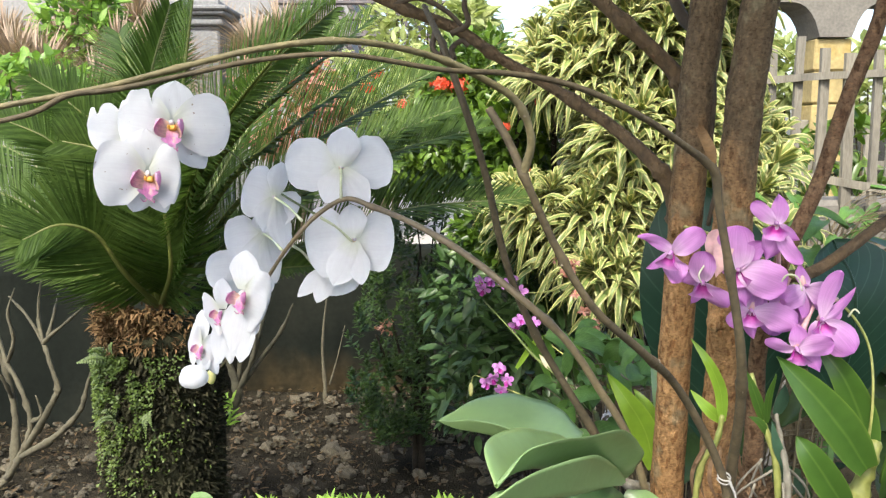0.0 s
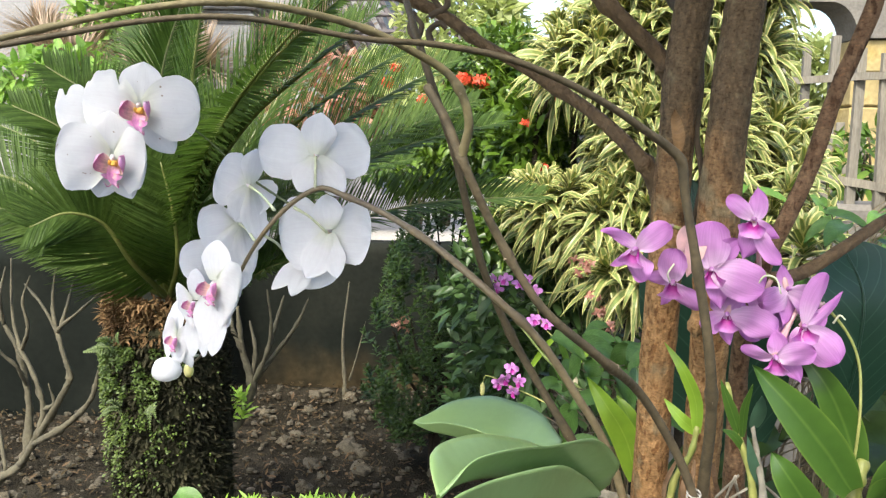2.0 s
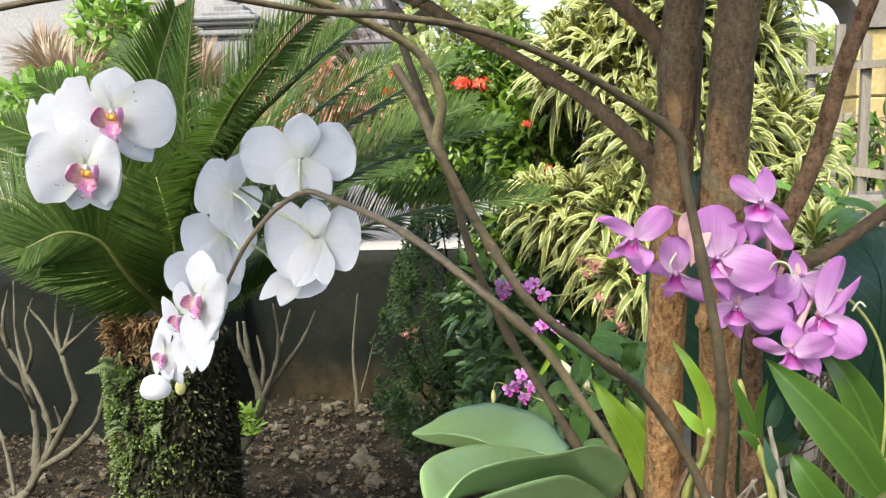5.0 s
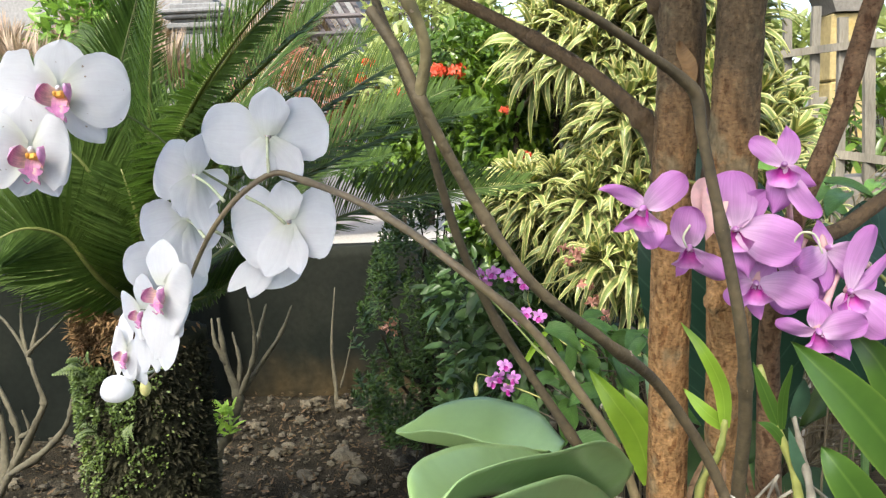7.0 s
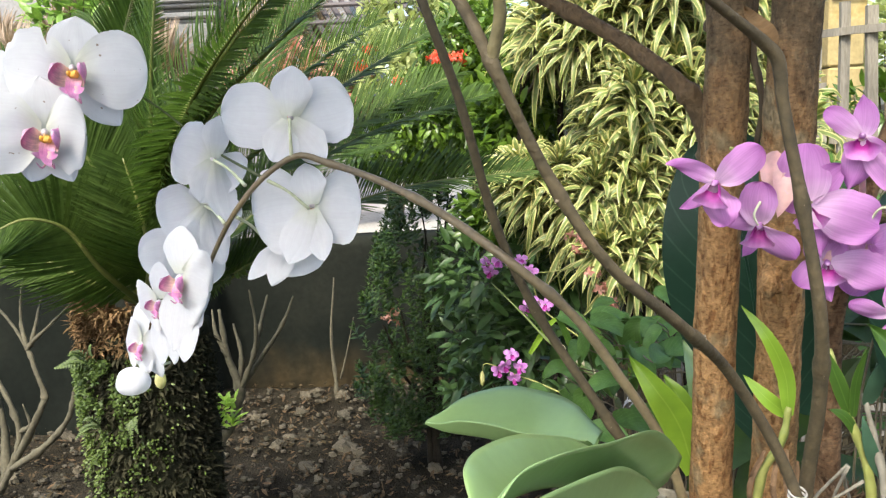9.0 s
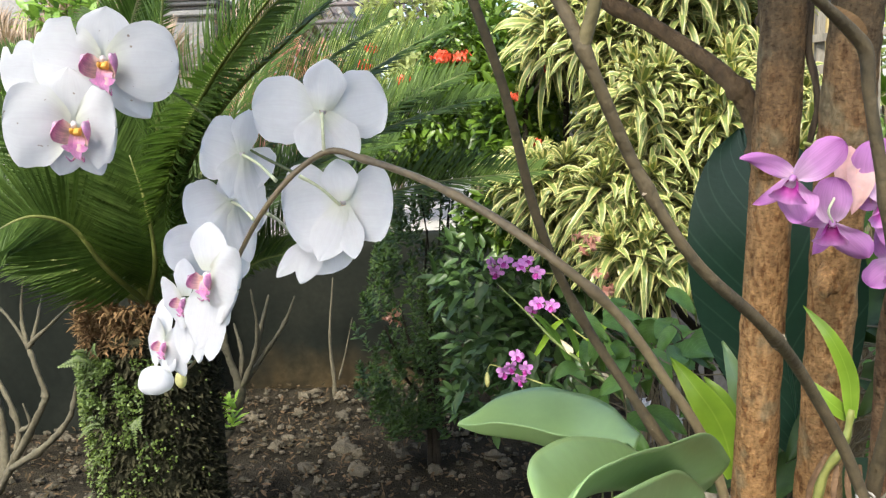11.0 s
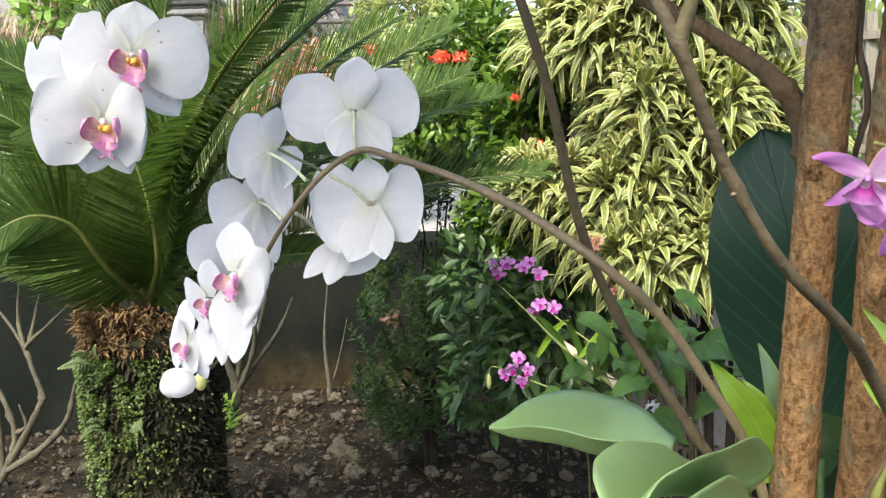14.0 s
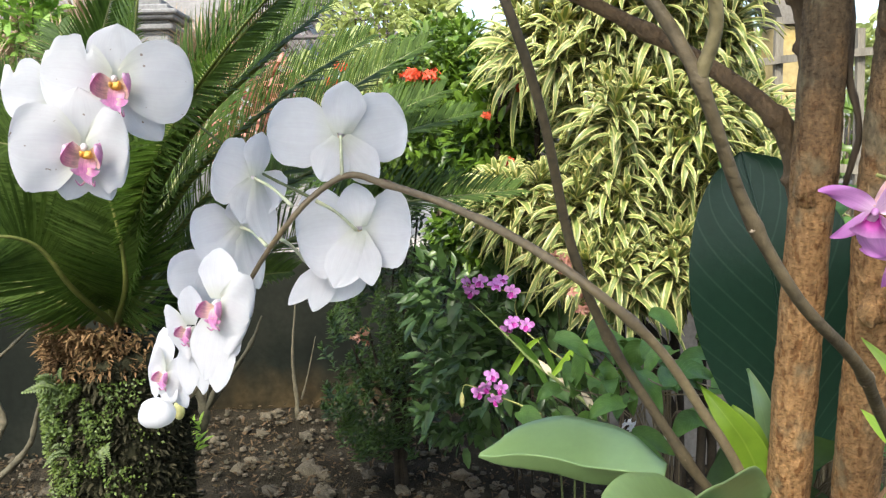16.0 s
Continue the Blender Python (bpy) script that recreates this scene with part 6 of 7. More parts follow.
def leafy(name, label, clumps, base, count, ln, wd, material, seed, stems=4, category="shrub", droop=0.3):
    o = thing(name, label, category, base)
    rng = random.Random(seed)
    for i in range(stems):
        c, r = clumps[i % len(clumps)]
        b = (base[0] + rng.uniform(-0.05, 0.05), base[1] + rng.uniform(-0.04, 0.04), base[2] - 0.03)
        tip = (c[0] + rng.uniform(-0.5, 0.5) * r[0], c[1] + rng.uniform(-0.3, 0.5) * r[1], c[2] + 0.5 * r[2])
        part("stem", stem_of([b, ((b[0] + tip[0]) / 2 + rng.uniform(-0.04, 0.04), (b[1] + tip[1]) / 2, (b[2] + tip[2]) / 2), tip], 0.0036, 0.002, seed + i), M_STEMD, o)
    part("foliage", leaf_mass(clumps, count, ln, wd, seed, droop), material, o, kind="stuff")
    return o


def flower_heads(parent, spots, n, radius, size, material, seed, name="flower_head", label=""):
    rng = random.Random(seed)
    for p in spots:
        g = Geo()
        for _ in range(n):
            d = Vector((rng.gauss(0, 1), rng.gauss(-0.3, 1), rng.gauss(0.2, 0.8))).normalized()
            c = Vector(p) + Vector((d.x * radius, d.y * radius * 0.8, d.z * radius * 0.6)) * rng.uniform(0.5, 1)
            ax = d.to_track_quat("Z", "Y").to_matrix()
            for k in range(4):
                a = k * math.pi / 2 + rng.random()
                leaflet(g, c, ax @ Vector((math.cos(a), math.sin(a), 0.25)), d, size * rng.uniform(0.8, 1.2), size * 0.6, 0.1, 1)
        part(name, g, material, parent, label)


hedge = leafy("ixora_hedge", "bright green ixora hedge with red flower heads",
              [((0.029, 2.700, 1.216), (0.24, 0.22, 0.16)), ((0.142, 2.750, 1.308), (0.18, 0.2, 0.18)), ((-0.121, 2.750, 1.122), (0.22, 0.2, 0.10)), ((0.174, 2.650, 1.126), (0.16, 0.2, 0.12)), ((0.068, 2.800, 1.421), (0.14, 0.2, 0.16)), ((0.168, 2.900, 1.447), (0.12, 0.2, 0.14))],
              (0.0, 3.25, 0.0), 8500, 0.033, 0.016, M_LEAF, 31, 5)
flower_heads(hedge, ((-0.011, 2.620, 1.392), (0.050, 2.620, 1.389)), 26, 0.038, 0.014, M_RED, 1, label="red flower head")
flower_heads(hedge, ((-0.128, 2.620, 1.331), (-0.217, 2.700, 1.433), (-0.245, 2.700, 1.388)), 14, 0.026, 0.012, M_RED, 2, label="red flower head")
flower_heads(hedge, ((0.175, 2.450, 1.133), (0.278, 2.200, 1.309), (0.255, 2.200, 1.324)), 7, 0.016, 0.010, M_RED, 3, label="small red flower head")
shade = leafy("leafy_shrub", "glossy green shrub with small red flowers behind the variegated shrub",
              [((0.202, 2.350, 1.203), (0.13, 0.12, 0.14)), ((0.215, 2.300, 1.078), (0.12, 0.12, 0.10)), ((0.176, 2.400, 0.938), (0.14, 0.12, 0.10)), ((0.238, 2.400, 1.315), (0.10, 0.12, 0.10))],
              (0.32, 2.85, 0.0), 3400, 0.038, 0.018, M_LEAF, 36, 3)
flower_heads(shade, ((0.166, 2.200, 1.257), (0.216, 2.160, 1.147), (0.181, 2.170, 1.102)), 8, 0.016, 0.010, M_RED, 14, label="small red flower head")
def twiggy_shrub(label, base, spans, sprigs, material, seed):
    """An upright shrub: dark forking stems, and many short twigs each ringed with small leaves, with gaps between.
    spans: centre and half-width at a height."""
    o = thing("leafy_shrub", label, "shrub", base)
    rng = random.Random(seed)
    zs = [q[0] for q in spans]
    for i in range(9):
        z = rng.uniform(0.45, 0.98)
        cx, hw = np.interp(z, zs, [q[1] for q in spans]), np.interp(z, zs, [q[2] for q in spans])
        tip = Vector((cx + rng.uniform(-0.8, 0.8) * hw, base[1] + rng.uniform(-0.12, 0.1), z))
        fork = Vector((base[0] + rng.uniform(-0.02, 0.02), base[1], z * rng.uniform(0.35, 0.6)))
        part("stem", tube([(base[0] + rng.uniform(-0.02, 0.02), base[1], -0.03), fork, fork.lerp(tip, 0.5) + Vector((rng.uniform(-0.03, 0.03), 0, -0.02)), tip], (0.013 if i < 3 else 0.007, 0.007, 0.005, 0.0025), 8, 7, 0.12, i), M_STEMD, o)
    g = Geo()
    made = 0
    while made < sprigs:
        z = rng.uniform(zs[0], zs[-1])
        cx, hw = np.interp(z, zs, [q[1] for q in spans]), np.interp(z, zs, [q[2] for q in spans])
        p = Vector((cx + rng.uniform(-1, 1) * hw, base[1] + rng.uniform(-0.20, 0.16), z))
        if noise.noise(p * 7.5) < -0.12 or rng.random() < 0.25 * (z > 0.6):
            continue
        made += 1
        ax = Vector((0.8 * (p.x - cx) + rng.gauss(0, 0.25), -0.25 + rng.gauss(0, 0.3), 1)).normalized()
        size = rng.uniform(0.7, 1.2)
        for k in range(11):
            a = k * 2.4
            out = (ax.orthogonal().normalized() * math.cos(a) + ax.cross(ax.orthogonal().normalized()) * math.sin(a))
            leaflet(g, p + ax * (0.006 * k * size), out * (1.1 - 0.07 * k) + ax * (0.35 + 0.08 * k), ax, 0.031 * size * (1 - 0.045 * k), 0.0115 * size, 0.15, 1)
    part("foliage", g, material, o, kind="stuff")
    return o


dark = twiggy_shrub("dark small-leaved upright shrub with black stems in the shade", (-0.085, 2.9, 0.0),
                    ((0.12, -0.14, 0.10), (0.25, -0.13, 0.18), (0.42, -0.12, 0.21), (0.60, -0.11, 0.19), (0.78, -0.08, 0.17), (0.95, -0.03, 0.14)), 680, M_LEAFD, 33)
flower_heads(dark, ((-0.215, 2.690, 0.600), (-0.190, 2.690, 0.575), (-0.180, 2.690, 0.612)), 8, 0.020, 0.010, M_SALMON, 4, label="small dull red flower head")
under = leafy("leafy_shrub", "shaded broad-leaved undergrowth below the variegated shrub",
              [((0.158, 2.350, 0.778), (0.20, 0.18, 0.16)), ((0.264, 2.250, 0.636), (0.20, 0.18, 0.18)), ((0.12, 2.450, 0.569), (0.13, 0.15, 0.14)), ((0.10, 2.50, 0.42), (0.14, 0.12, 0.12)), ((0.282, 2.300, 0.870), (0.14, 0.15, 0.14))],
              (0.32, 2.6, 0.0), 1750, 0.060, 0.024, M_LEAFU, 35, 3, droop=-0.1)
flower_heads(under, ((0.267, 1.850, 0.952), (0.303, 1.850, 0.945), (0.285, 1.850, 0.928)), 6, 0.018, 0.012, M_SALMON, 8, label="salmon bracts")
flower_heads(under, ((0.308, 1.850, 0.872), (0.326, 1.850, 0.841), (0.350, 1.850, 0.804)), 6, 0.016, 0.013, M_SALMON, 12, label="salmon bracts")


def ground_orchid(label, stalk, flowers, seed):
    """A violet orchid: a thin arching stalk with small five-petalled flowers near its end."""
    o = thing("violet_orchid", label, "orchid", stalk[0], "violet orchids")
    rng = random.Random(seed)
    foot = Vector(stalk[0])
    part("stem", tube([(foot.x + 0.10, foot.y + 0.30, -0.02), (foot.x + 0.08, foot.y + 0.20, foot.z * 0.6), foot], (0.003, 0.0026, 0.002), 7, 6), M_STALKD, o)
    part("flower_stalk", tube(stalk, (0.0020, 0.0017, 0.0014, 0.001), 7, 6), M_CANE, o)
    line = spline(stalk, 8)
    for p in flowers:
        p = Vector(p) + Vector((0, rng.uniform(-0.02, 0.02), 0))
        m = facing(p, (rng.gauss(-0.1, 0.5), -1, rng.gauss(0.05, 0.35)), (rng.gauss(0, 0.25), 0, 1))
        g = Geo()
        zd = m.to_3x3() @ Vector((0, 0, 1))
        for ang, ln, wd in ((90, 0.017, 0.011), (162, 0.019, 0.014), (18, 0.019, 0.014), (228, 0.016, 0.010), (312, 0.016, 0.010)):
            a = radians(ang + rng.uniform(-10, 10))
            blade([m @ Vector((0.002 * math.cos(a), 0.002 * math.sin(a), 0)), m @ Vector((ln * 0.6 * math.cos(a), ln * 0.6 * math.sin(a), 0.003)), m @ Vector((ln * math.cos(a), ln * math.sin(a), rng.uniform(-0.004, 0.003)))], wd, zd, "petal", 0.1, 0.0005, 7, 4, seed=seed + ang, geo=g)
        f = part("flower", g, M_VIOLET, o, "small violet flower")
        g = Geo()
        blade([m @ Vector((0, -0.001, 0.003)), m @ Vector((0, -0.007, 0.009)), m @ Vector((0, -0.014, 0.008))], 0.011, zd, "petal", 0.4, 0.0005, 7, 4, geo=g)
        part("lip", g, M_THROAT, f, "magenta lip")
        near = min(line, key=lambda q: (q - p).length)
        part("pedicel", tube([near, near.lerp(p, 0.5) + Vector((0, 0, 0.004)), m @ Vector((0, 0, -0.001))], (0.0009, 0.0008), 6, 4), M_PEDICEL, f)
    return o


ground_orchid("violet ground orchid with a nodding cluster of flowers", ((0.283, 1.950, 0.868), (0.233, 1.950, 0.860), (0.186, 1.950, 0.862), (0.117, 1.950, 0.880), (0.081, 1.950, 0.882)),
              ((0.097, 1.945, 0.868), (0.117, 1.945, 0.889), (0.150, 1.945, 0.880), (0.186, 1.945, 0.866), (0.088, 1.955, 0.884), (0.166, 1.955, 0.886)), 5)
ground_orchid("violet ground orchid with two open flowers", ((0.298, 1.900, 0.711), (0.241, 1.930, 0.751), (0.212, 1.950, 0.777), (0.194, 1.950, 0.826), (0.197, 1.950, 0.845)),
              ((0.177, 1.945, 0.778), (0.219, 1.945, 0.784), (0.186, 1.955, 0.794)), 6)
bent = ground_orchid("violet ground orchid leaning low with a yellow bud", ((0.241, 1.900, 0.594), (0.188, 1.930, 0.612), (0.142, 1.950, 0.626), (0.094, 1.950, 0.649), (0.075, 1.950, 0.652), (0.069, 1.950, 0.629)),
                     ((0.137, 1.945, 0.674), (0.120, 1.945, 0.651), (0.157, 1.945, 0.647), (0.107, 1.945, 0.633), (0.142, 1.940, 0.626)), 7)
bud = Geo()
ball(bud, (0.069, 1.950, 0.618), (0.006, 0.006, 0.018), 8, 10)
part("bud", bud, M_BUDY, bent, "hanging yellow-green bud")
cane = thing("orchid_cane", "leaning yellow-green cane with pale papery sheaths", "cane", (0.40, 1.70, 0.0))
part("stem", tube([(0.40, 1.70, -0.02), (0.37, 1.62, 0.45), (0.299, 1.550, 0.697)], (0.007, 0.0065, 0.006), 8, 6), M_STALKD, cane)
line = [(0.299, 1.550, 0.697), (0.258, 1.650, 0.725), (0.202, 1.750, 0.755), (0.157, 1.850, 0.792), (0.097, 1.950, 0.842)]
part("stem", tube(line, (0.0045, 0.0038, 0.0026, 0.0016, 0.0010), 8, 8, 0.08, 4, knots_for(9)), M_GCANE, cane)
for i, v in enumerate((0.02, 0.12, 0.27, 0.40)):
    q = spline(line, 16)
    k = int(v * (len(q) - 1))
    part("sheath", blade([q[k], q[k + 2] + Vector((0.002, -0.004, 0.006)), q[min(len(q) - 1, k + 6)] + Vector((0.004, -0.006, 0.010 * (i % 2)))], 0.014, (0, -1, 0.6), "lance", 0.5, 0.0006, 5, 4, wave=0.08, seed=i), M_SHEATH, cane, "pale dry sheath")
for i in range(9):
    r_ = random.Random(70 + i)
    q = Vector((0.20 + 0.022 * i, 1.95 - 0.02 * i, 0.70 + 0.02 * math.sin(i * 2.1)))
    d = Vector((r_.uniform(-0.5, 0.4), r_.uniform(-0.4, 0.1), r_.uniform(0.3, 0.9))).normalized()
    part("leaf", blade([q - d * 0.04, q + d * 0.05, q + d * 0.11 + Vector((0, -0.01, -0.02))], 0.015, (r_.uniform(-0.4, 0.4), -1, 0.5), "lance", 0.3, 0.0008, 5, 5), M_FRESH if i % 4 == 0 else M_DENLEAF, cane)


def broad_leaves(name, label, base, spots, ln, wd, material, seed, shape="lance"):
    """A plant of single large leaves on stalks."""
    o = thing(name, label, "plant", base)
    rng = random.Random(seed)
    for p in spots:
        p = Vector(p)
        b = Vector(base) + Vector((rng.uniform(-0.05, 0.05), rng.uniform(0.02, 0.10), 0))
        part("stalk", tube([b, (b.x, b.y, 0.6 * p.z), (b.x * 0.7 + p.x * 0.3, b.y * 0.7 + p.y * 0.3, p.z - 0.06), p], (0.0013, 0.0010), 6, 5), M_STALK, o)
        a = rng.uniform(0, 2 * math.pi)
        d = Vector((math.cos(a), math.sin(a) * 0.6 - 0.45, rng.uniform(-0.75, 0.05))).normalized()
        s = ln * rng.uniform(0.75, 1.2)
        part("leaf", blade([p, p + d * s * 0.5 + Vector((0, 0, 0.006)), p + d * s + Vector((0, 0, -0.12 * s))], wd * s / ln, (rng.gauss(0, 0.4), -0.55, 0.95), shape, 0.32, 0.0008, 5, 6, wave=0.035, seed=seed), material, o)
    return o


rng = random.Random(77)
spots = [(0.225, 1.350, 0.897), (0.282, 1.450, 0.898), (0.290, 1.300, 0.901), (0.256, 1.200, 0.892), (0.227, 1.250, 0.868), (0.331, 1.400, 0.925), (0.283, 1.150, 0.898), (0.222, 1.450, 0.830), (0.236, 1.200, 0.848), (0.306, 1.250, 0.905), (0.188, 1.500, 0.772), (0.320, 1.200, 0.900)]
mulberry = broad_leaves("leafy_plant", "plant with soft broad green leaves below the variegated shrub", (0.33, 1.35, 0.0), spots + [(p[0] + 0.05 * math.cos(3 * i), p[1] + 0.05 * math.sin(5 * i), p[2] - 0.03 * (i % 3)) for i, p in enumerate(spots * 3)], 0.058, 0.032, M_BROAD, 41, "lance")
flower_heads(mulberry, ((0.276, 1.320, 0.773), (0.317, 1.300, 0.755)), 4, 0.008, 0.012, M_PETAL, 9, label="small white blossoms")
spots = [(rng.uniform(0.62, 1.25), rng.uniform(1.35, 2.1), rng.uniform(0.70, 1.14)) for _ in range(190)]
broad_leaves("leafy_plant", "broad-leaved green plant by the fence", (0.85, 1.8, 0.0), spots, 0.075, 0.032, M_BROAD, 42)
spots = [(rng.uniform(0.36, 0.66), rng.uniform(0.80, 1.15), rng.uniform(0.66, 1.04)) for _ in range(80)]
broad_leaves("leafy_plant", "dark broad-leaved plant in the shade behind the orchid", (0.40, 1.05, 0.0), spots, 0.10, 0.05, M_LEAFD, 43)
spots = [(0.440, 0.850, 1.133), (0.403, 0.800, 1.060), (0.453, 0.850, 1.067), (0.487, 0.900, 1.095)]
broad_leaves("leafy_plant", "narrow blue-green leaves beside the orchid", (0.42, 0.80, 0.0), spots, 0.075, 0.016, M_BLUE, 44)


def paddle(label, pts, w, nrm, seed):
    o = thing("paddle_leaf", label, "plant", (pts[0][0], pts[0][1], 0.0), "paddle leaves")
    part("stalk", tube([(pts[0][0], pts[0][1], -0.03), (pts[0][0] + 0.01, pts[0][1], 0.4), pts[0]], (0.005, 0.0045, 0.0035), 8, 6), M_BROAD, o)
    leaf = part("leaf", blade(pts, w, nrm, "paddle", 0.06, 0.0012, 13, 8, wave=0.012, seed=seed), M_BIGLEAF, o, "large dark green paddle-shaped leaf")
    part("midrib", tube([Vector(p) + Vector(nrm).normalized() * 0.0010 for p in pts], (0.0022, 0.0008), 6, 8), M_BIGLEAF, leaf)


paddle("tall dark green paddle leaf standing behind the trunks", [(0.339, 0.920, 0.866), (0.317, 0.910, 0.974), (0.294, 0.900, 1.081), (0.273, 0.920, 1.185)], 0.155, (-0.35, -1, 0.15), 3)
paddle("dark green paddle leaf behind the lavender flowers", [(0.384, 0.780, 0.967), (0.386, 0.760, 1.036), (0.387, 0.760, 1.097), (0.373, 0.780, 1.139)], 0.11, (0.2, -1, 0.2), 5)


def bare_shrub(label, branches, d, r0, seed):
    o = thing("bare_shrub", label, "shrub", branches[0][0], "bare shrubs")
    for k, b in enumerate(branches):
        r = r0 * (1.0 if k == 0 else 0.66 if len(b) > 4 else 0.4)
        part("branch", tube(b, (r, r * 0.8, r * 0.6, r * 0.22), 9, 7, 0.26, seed + k, knots_for(4)), M_DRYWOOD, o)
    return o


M_DRYWOOD = surface("grey_tan_wood", [(0.056, 0.050, 0.030), (0.115, 0.102, 0.062), (0.078, 0.068, 0.042)], 0.85, 20, 140, 0.5)
bare_shrub("leafless grey-tan shrub in front of the dark wall", [
    [((-1.243, 2.050, 0.254)[0], 2.05, -0.03), (-1.226, 2.050, 0.283), (-1.144, 2.050, 0.343), (-1.115, 2.050, 0.430), (-1.114, 2.050, 0.568), (-1.131, 2.050, 0.659), (-1.164, 2.050, 0.726), (-1.202, 2.050, 0.823)],
    [(-1.144, 2.050, 0.343), (-1.064, 2.000, 0.450), (-1.045, 2.000, 0.518), (-1.062, 2.000, 0.600), (-1.106, 2.020, 0.668), (-1.140, 2.050, 0.749), (-1.164, 2.100, 0.889)],
    [(-1.106, 2.030, 0.399), (-1.029, 1.980, 0.489), (-0.956, 1.950, 0.596), (-0.946, 1.950, 0.618), (-0.958, 1.950, 0.675), (-0.984, 1.970, 0.727), (-1.035, 2.000, 0.791), (-1.104, 2.050, 0.831)],
    [(-0.984, 1.970, 0.727), (-0.966, 1.960, 0.746), (-0.904, 1.940, 0.794), (-0.835, 1.920, 0.852)],
    [(-0.984, 1.970, 0.727), (-1.007, 2.000, 0.791), (-1.003, 2.020, 0.889)],
    [(-0.975, 1.970, 0.734), (-0.969, 2.000, 0.792), (-0.977, 2.050, 0.840)],
    [(-1.073, 2.000, 0.427), (-0.971, 1.940, 0.490), (-0.916, 1.920, 0.535), (-0.868, 1.900, 0.590), (-0.850, 1.900, 0.649), (-0.834, 1.900, 0.691)],
    [(-1.112, 2.050, 0.561), (-1.109, 2.000, 0.629), (-1.141, 1.980, 0.678), (-1.157, 1.980, 0.765)],
    [(-1.106, 2.020, 0.660), (-1.073, 2.000, 0.732), (-1.083, 2.000, 0.798), (-1.071, 2.020, 0.859)],
    [(-1.164, 2.050, 0.722), (-1.159, 2.030, 0.798), (-1.151, 2.050, 0.875)],
    [(-1.045, 2.000, 0.518), (-1.006, 1.980, 0.541), (-1.012, 1.970, 0.596)],
    [(-1.184, 2.050, 0.327), (-1.229, 2.100, 0.440), (-1.285, 2.150, 0.517), (-1.333, 2.200, 0.615)],
], 2.05, 0.0135, 1)
small_shrub = bare_shrub("small leafless shrub with forking tan branches", [
    [((-0.747, 2.550, 0.170)[0], 2.55, -0.03), (-0.736, 2.500, 0.219), (-0.715, 2.500, 0.285), (-0.677, 2.500, 0.341), (-0.649, 2.500, 0.434), (-0.675, 2.500, 0.543), (-0.689, 2.500, 0.687)],
    [(-0.653, 2.500, 0.425), (-0.641, 2.520, 0.538), (-0.665, 2.550, 0.631)],
    [(-0.649, 2.500, 0.434), (-0.599, 2.480, 0.532), (-0.576, 2.470, 0.624), (-0.582, 2.450, 0.752)],
    [(-0.646, 2.500, 0.440), (-0.568, 2.500, 0.545), (-0.503, 2.500, 0.636), (-0.466, 2.500, 0.717)],
    [(-0.589, 2.480, 0.550), (-0.569, 2.500, 0.635), (-0.547, 2.520, 0.721)],
    [(-0.675, 2.500, 0.543), (-0.705, 2.500, 0.615), (-0.716, 2.520, 0.683)],
 [(-0.730, 2.500, 0.225), (-0.763, 2.480, 0.310), (-0.760, 2.460, 0.409), (-0.785, 2.450, 0.519), (-0.769, 2.440, 0.629), (-0.788, 2.440, 0.734)],
    [(-0.761, 2.470, 0.387), (-0.739, 2.480, 0.475), (-0.755, 2.500, 0.560), (-0.734, 2.500, 0.651)],
], 2.5, 0.021, 30)
bare_shrub("thin bare sapling against the wall", [
    [((-0.554, 3.720, 0.016)[0], 3.72, -0.03), (-0.553, 3.720, 0.076), (-0.561, 3.720, 0.265), (-0.534, 3.740, 0.541)],
    [(-0.531, 3.720, 0.076), (-0.498, 3.720, 0.185), (-0.457, 3.740, 0.356)],
], 3.7, 0.010, 50)
sprout = Geo()
for k in range(95):
    r_ = random.Random(900 + k)
    a, e = r_.uniform(0, 6.28), r_.uniform(0.2, 1.5)
    leaflet(sprout, Vector((-0.700, 2.460, 0.395)) + Vector((r_.uniform(-0.05, 0.05), r_.uniform(-0.04, 0.01), r_.uniform(-0.06, 0.03))), (math.cos(a) * math.sin(e), math.sin(a) * math.sin(e), math.cos(e)), (0, -0.6, 1), 0.036 * r_.uniform(0.7, 1.2), 0.010, 0.15, 2)
part("sprout", sprout, M_LIME, small_shrub, "fresh bright green shoots", kind="stuff")

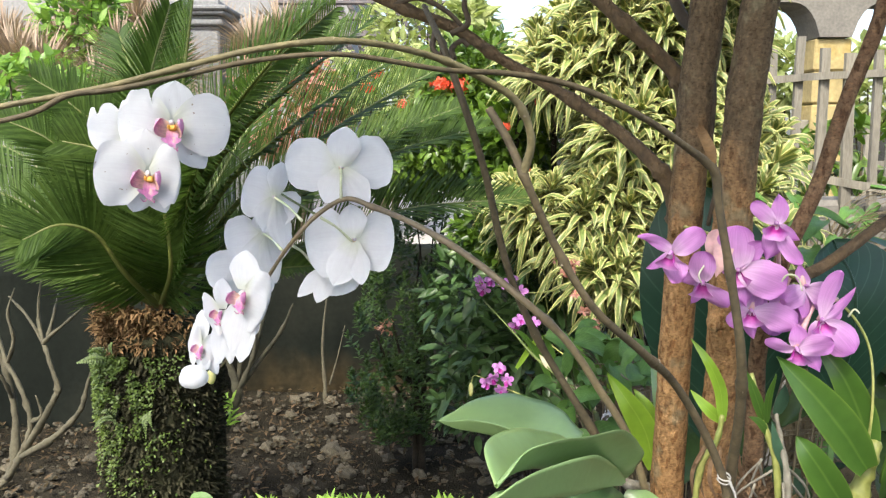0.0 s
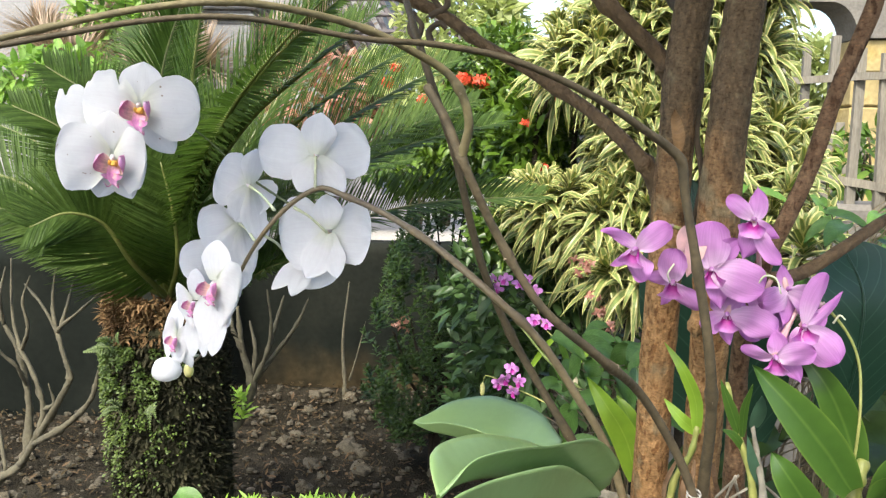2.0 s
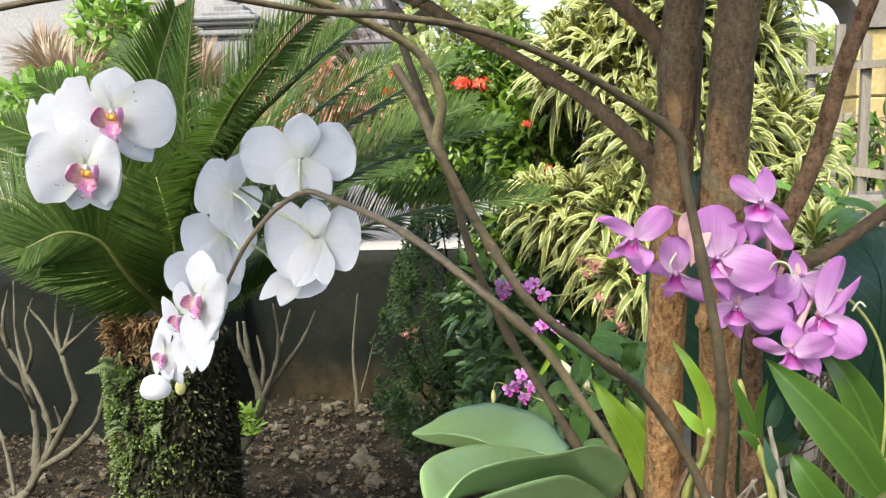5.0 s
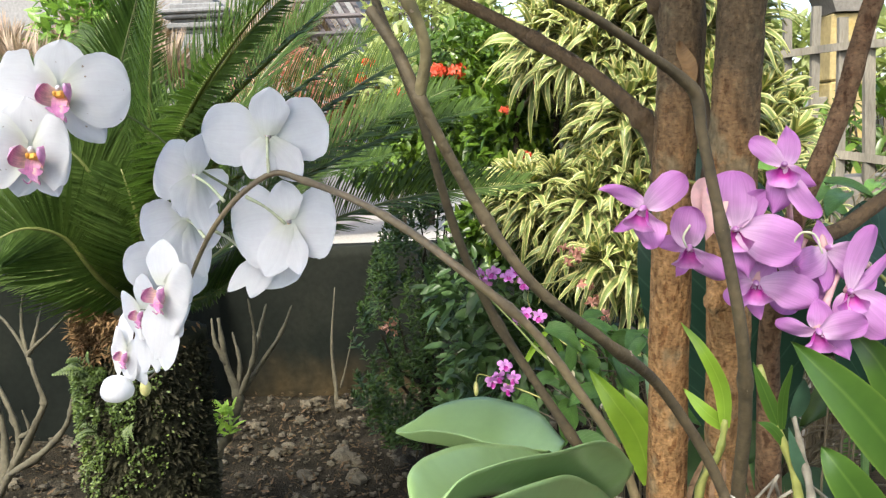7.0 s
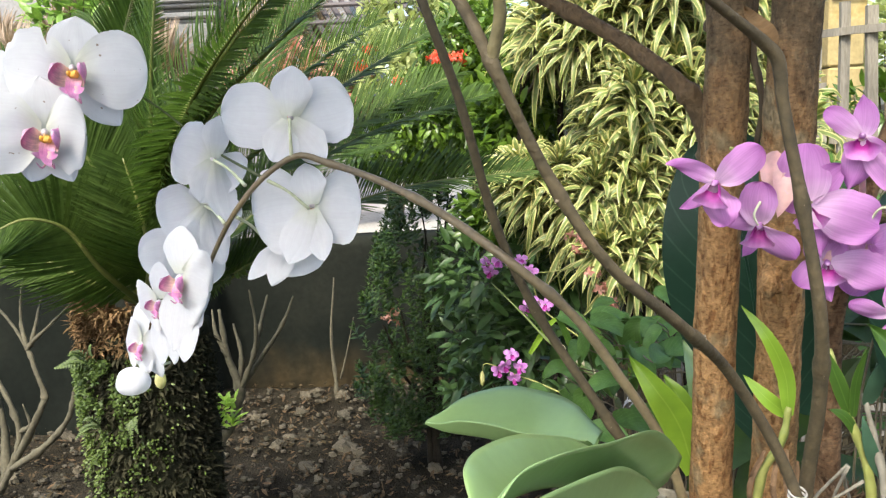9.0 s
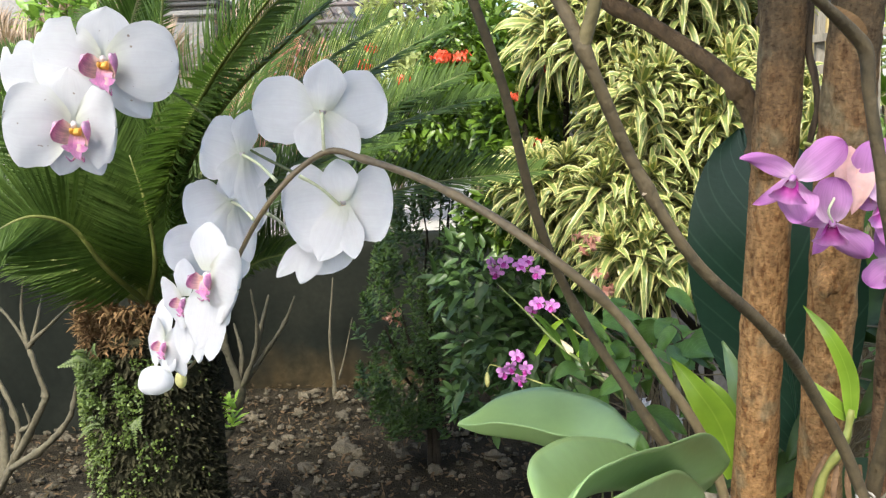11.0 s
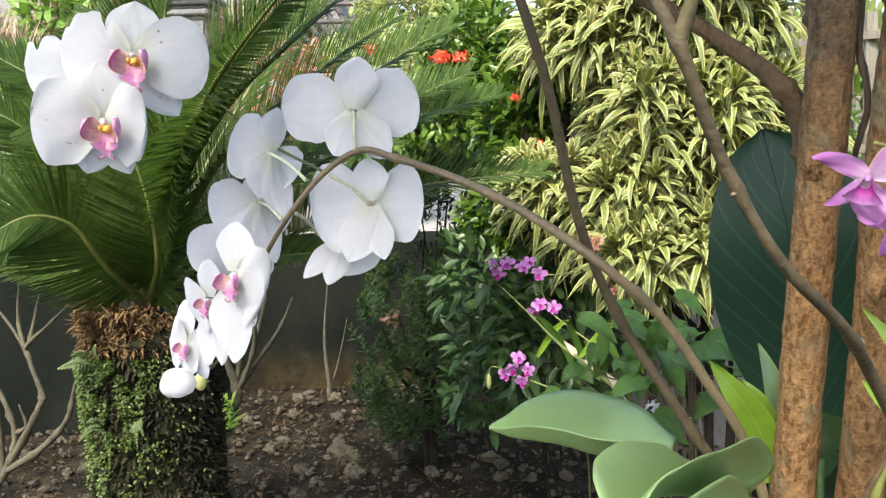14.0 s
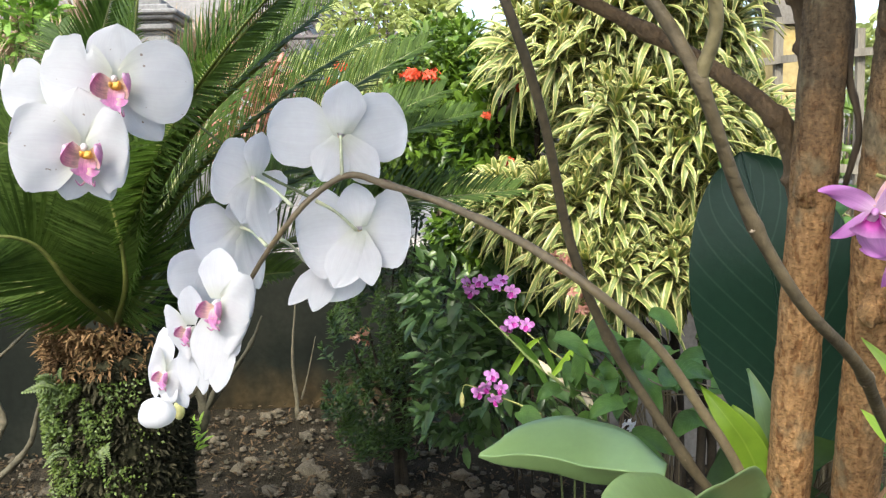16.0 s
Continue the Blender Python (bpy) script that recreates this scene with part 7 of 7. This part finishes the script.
lime = leafy("lime_shrub", "low lime-green small-leaved shrub", [((-0.215, 0.880, 0.786), (0.06, 0.06, 0.03)), ((-0.116, 0.860, 0.800), (0.09, 0.06, 0.03)), ((0.004, 0.860, 0.800), (0.05, 0.05, 0.03)), ((-0.060, 0.880, 0.783), (0.05, 0.05, 0.03))],
             (-0.08, 0.9, 0.0), 6500, 0.013, 0.0030, M_LIME, 51, 6)
broad_leaves("leafy_plant", "low plant with folded grey-green leaves", (-0.32, 1.05, 0.0), [(-0.326, 1.000, 0.774), (-0.352, 1.000, 0.759), (-0.294, 1.000, 0.762)], 0.06, 0.035, M_BROAD, 45)


# ---- stones and litter ----
def stone_mesh(seed):
    g = Geo()
    ball(g, (0, 0, 0), (1.0, 0.80, 0.55), 6, 8, 0.75, seed)
    return g.mesh("stone", M_STONE, False)


stones = [stone_mesh(i) for i in range(8)]
rng = random.Random(21)
for k in range(190):
    x, y = rng.uniform(-1.7, 0.9), rng.uniform(2.0, 3.8)
    s = (0.012 + 0.026 * rng.random() ** 1.6) * (1.7 if rng.random() < 0.10 else 1)
    ob = new("stone", stones[k % 8])
    ob.matrix_world = Matrix.Translation((x, y, 0.012 + s * 0.05)) @ Euler((rng.uniform(-0.4, 0.4), rng.uniform(-0.4, 0.4), rng.uniform(0, 6.28))).to_matrix().to_4x4() @ Matrix.Scale(s, 4)
    tagged(ob, "rough grey stone lying on the soil", "stone", "stones on the soil")
g = Geo()
for k in range(4200):
    s = 0.003 + 0.015 * rng.random() ** 2.2
    b = Geo()
    ball(b, (0, 0, 0), (s, s * 0.8, s * 0.6), 3, 5, 0.5, k)
    g.join(b, Matrix.Translation((rng.uniform(-2.2, 1.2), rng.uniform(1.4, 3.82), 0.012)))
solo("gravel", g, M_STONE, "loose small gravel on the soil", "gravel", kind="stuff", smooth=False)
g = Geo()
for k in range(9000):
    a = rng.uniform(0, 6.28)
    leaflet(g, (rng.uniform(-2.4, 1.2), rng.uniform(1.2, 3.82), 0.026), (math.cos(a), math.sin(a), rng.gauss(0.1, 0.3)), (rng.gauss(0, 0.3), rng.gauss(0, 0.3), 1), rng.uniform(0.008, 0.036), rng.uniform(0.004, 0.014), rng.uniform(-0.3, 0.3), 1)
solo("leaf_litter", g, M_LITTER, "dry brown fallen leaves on the soil", "leaf litter", kind="stuff")
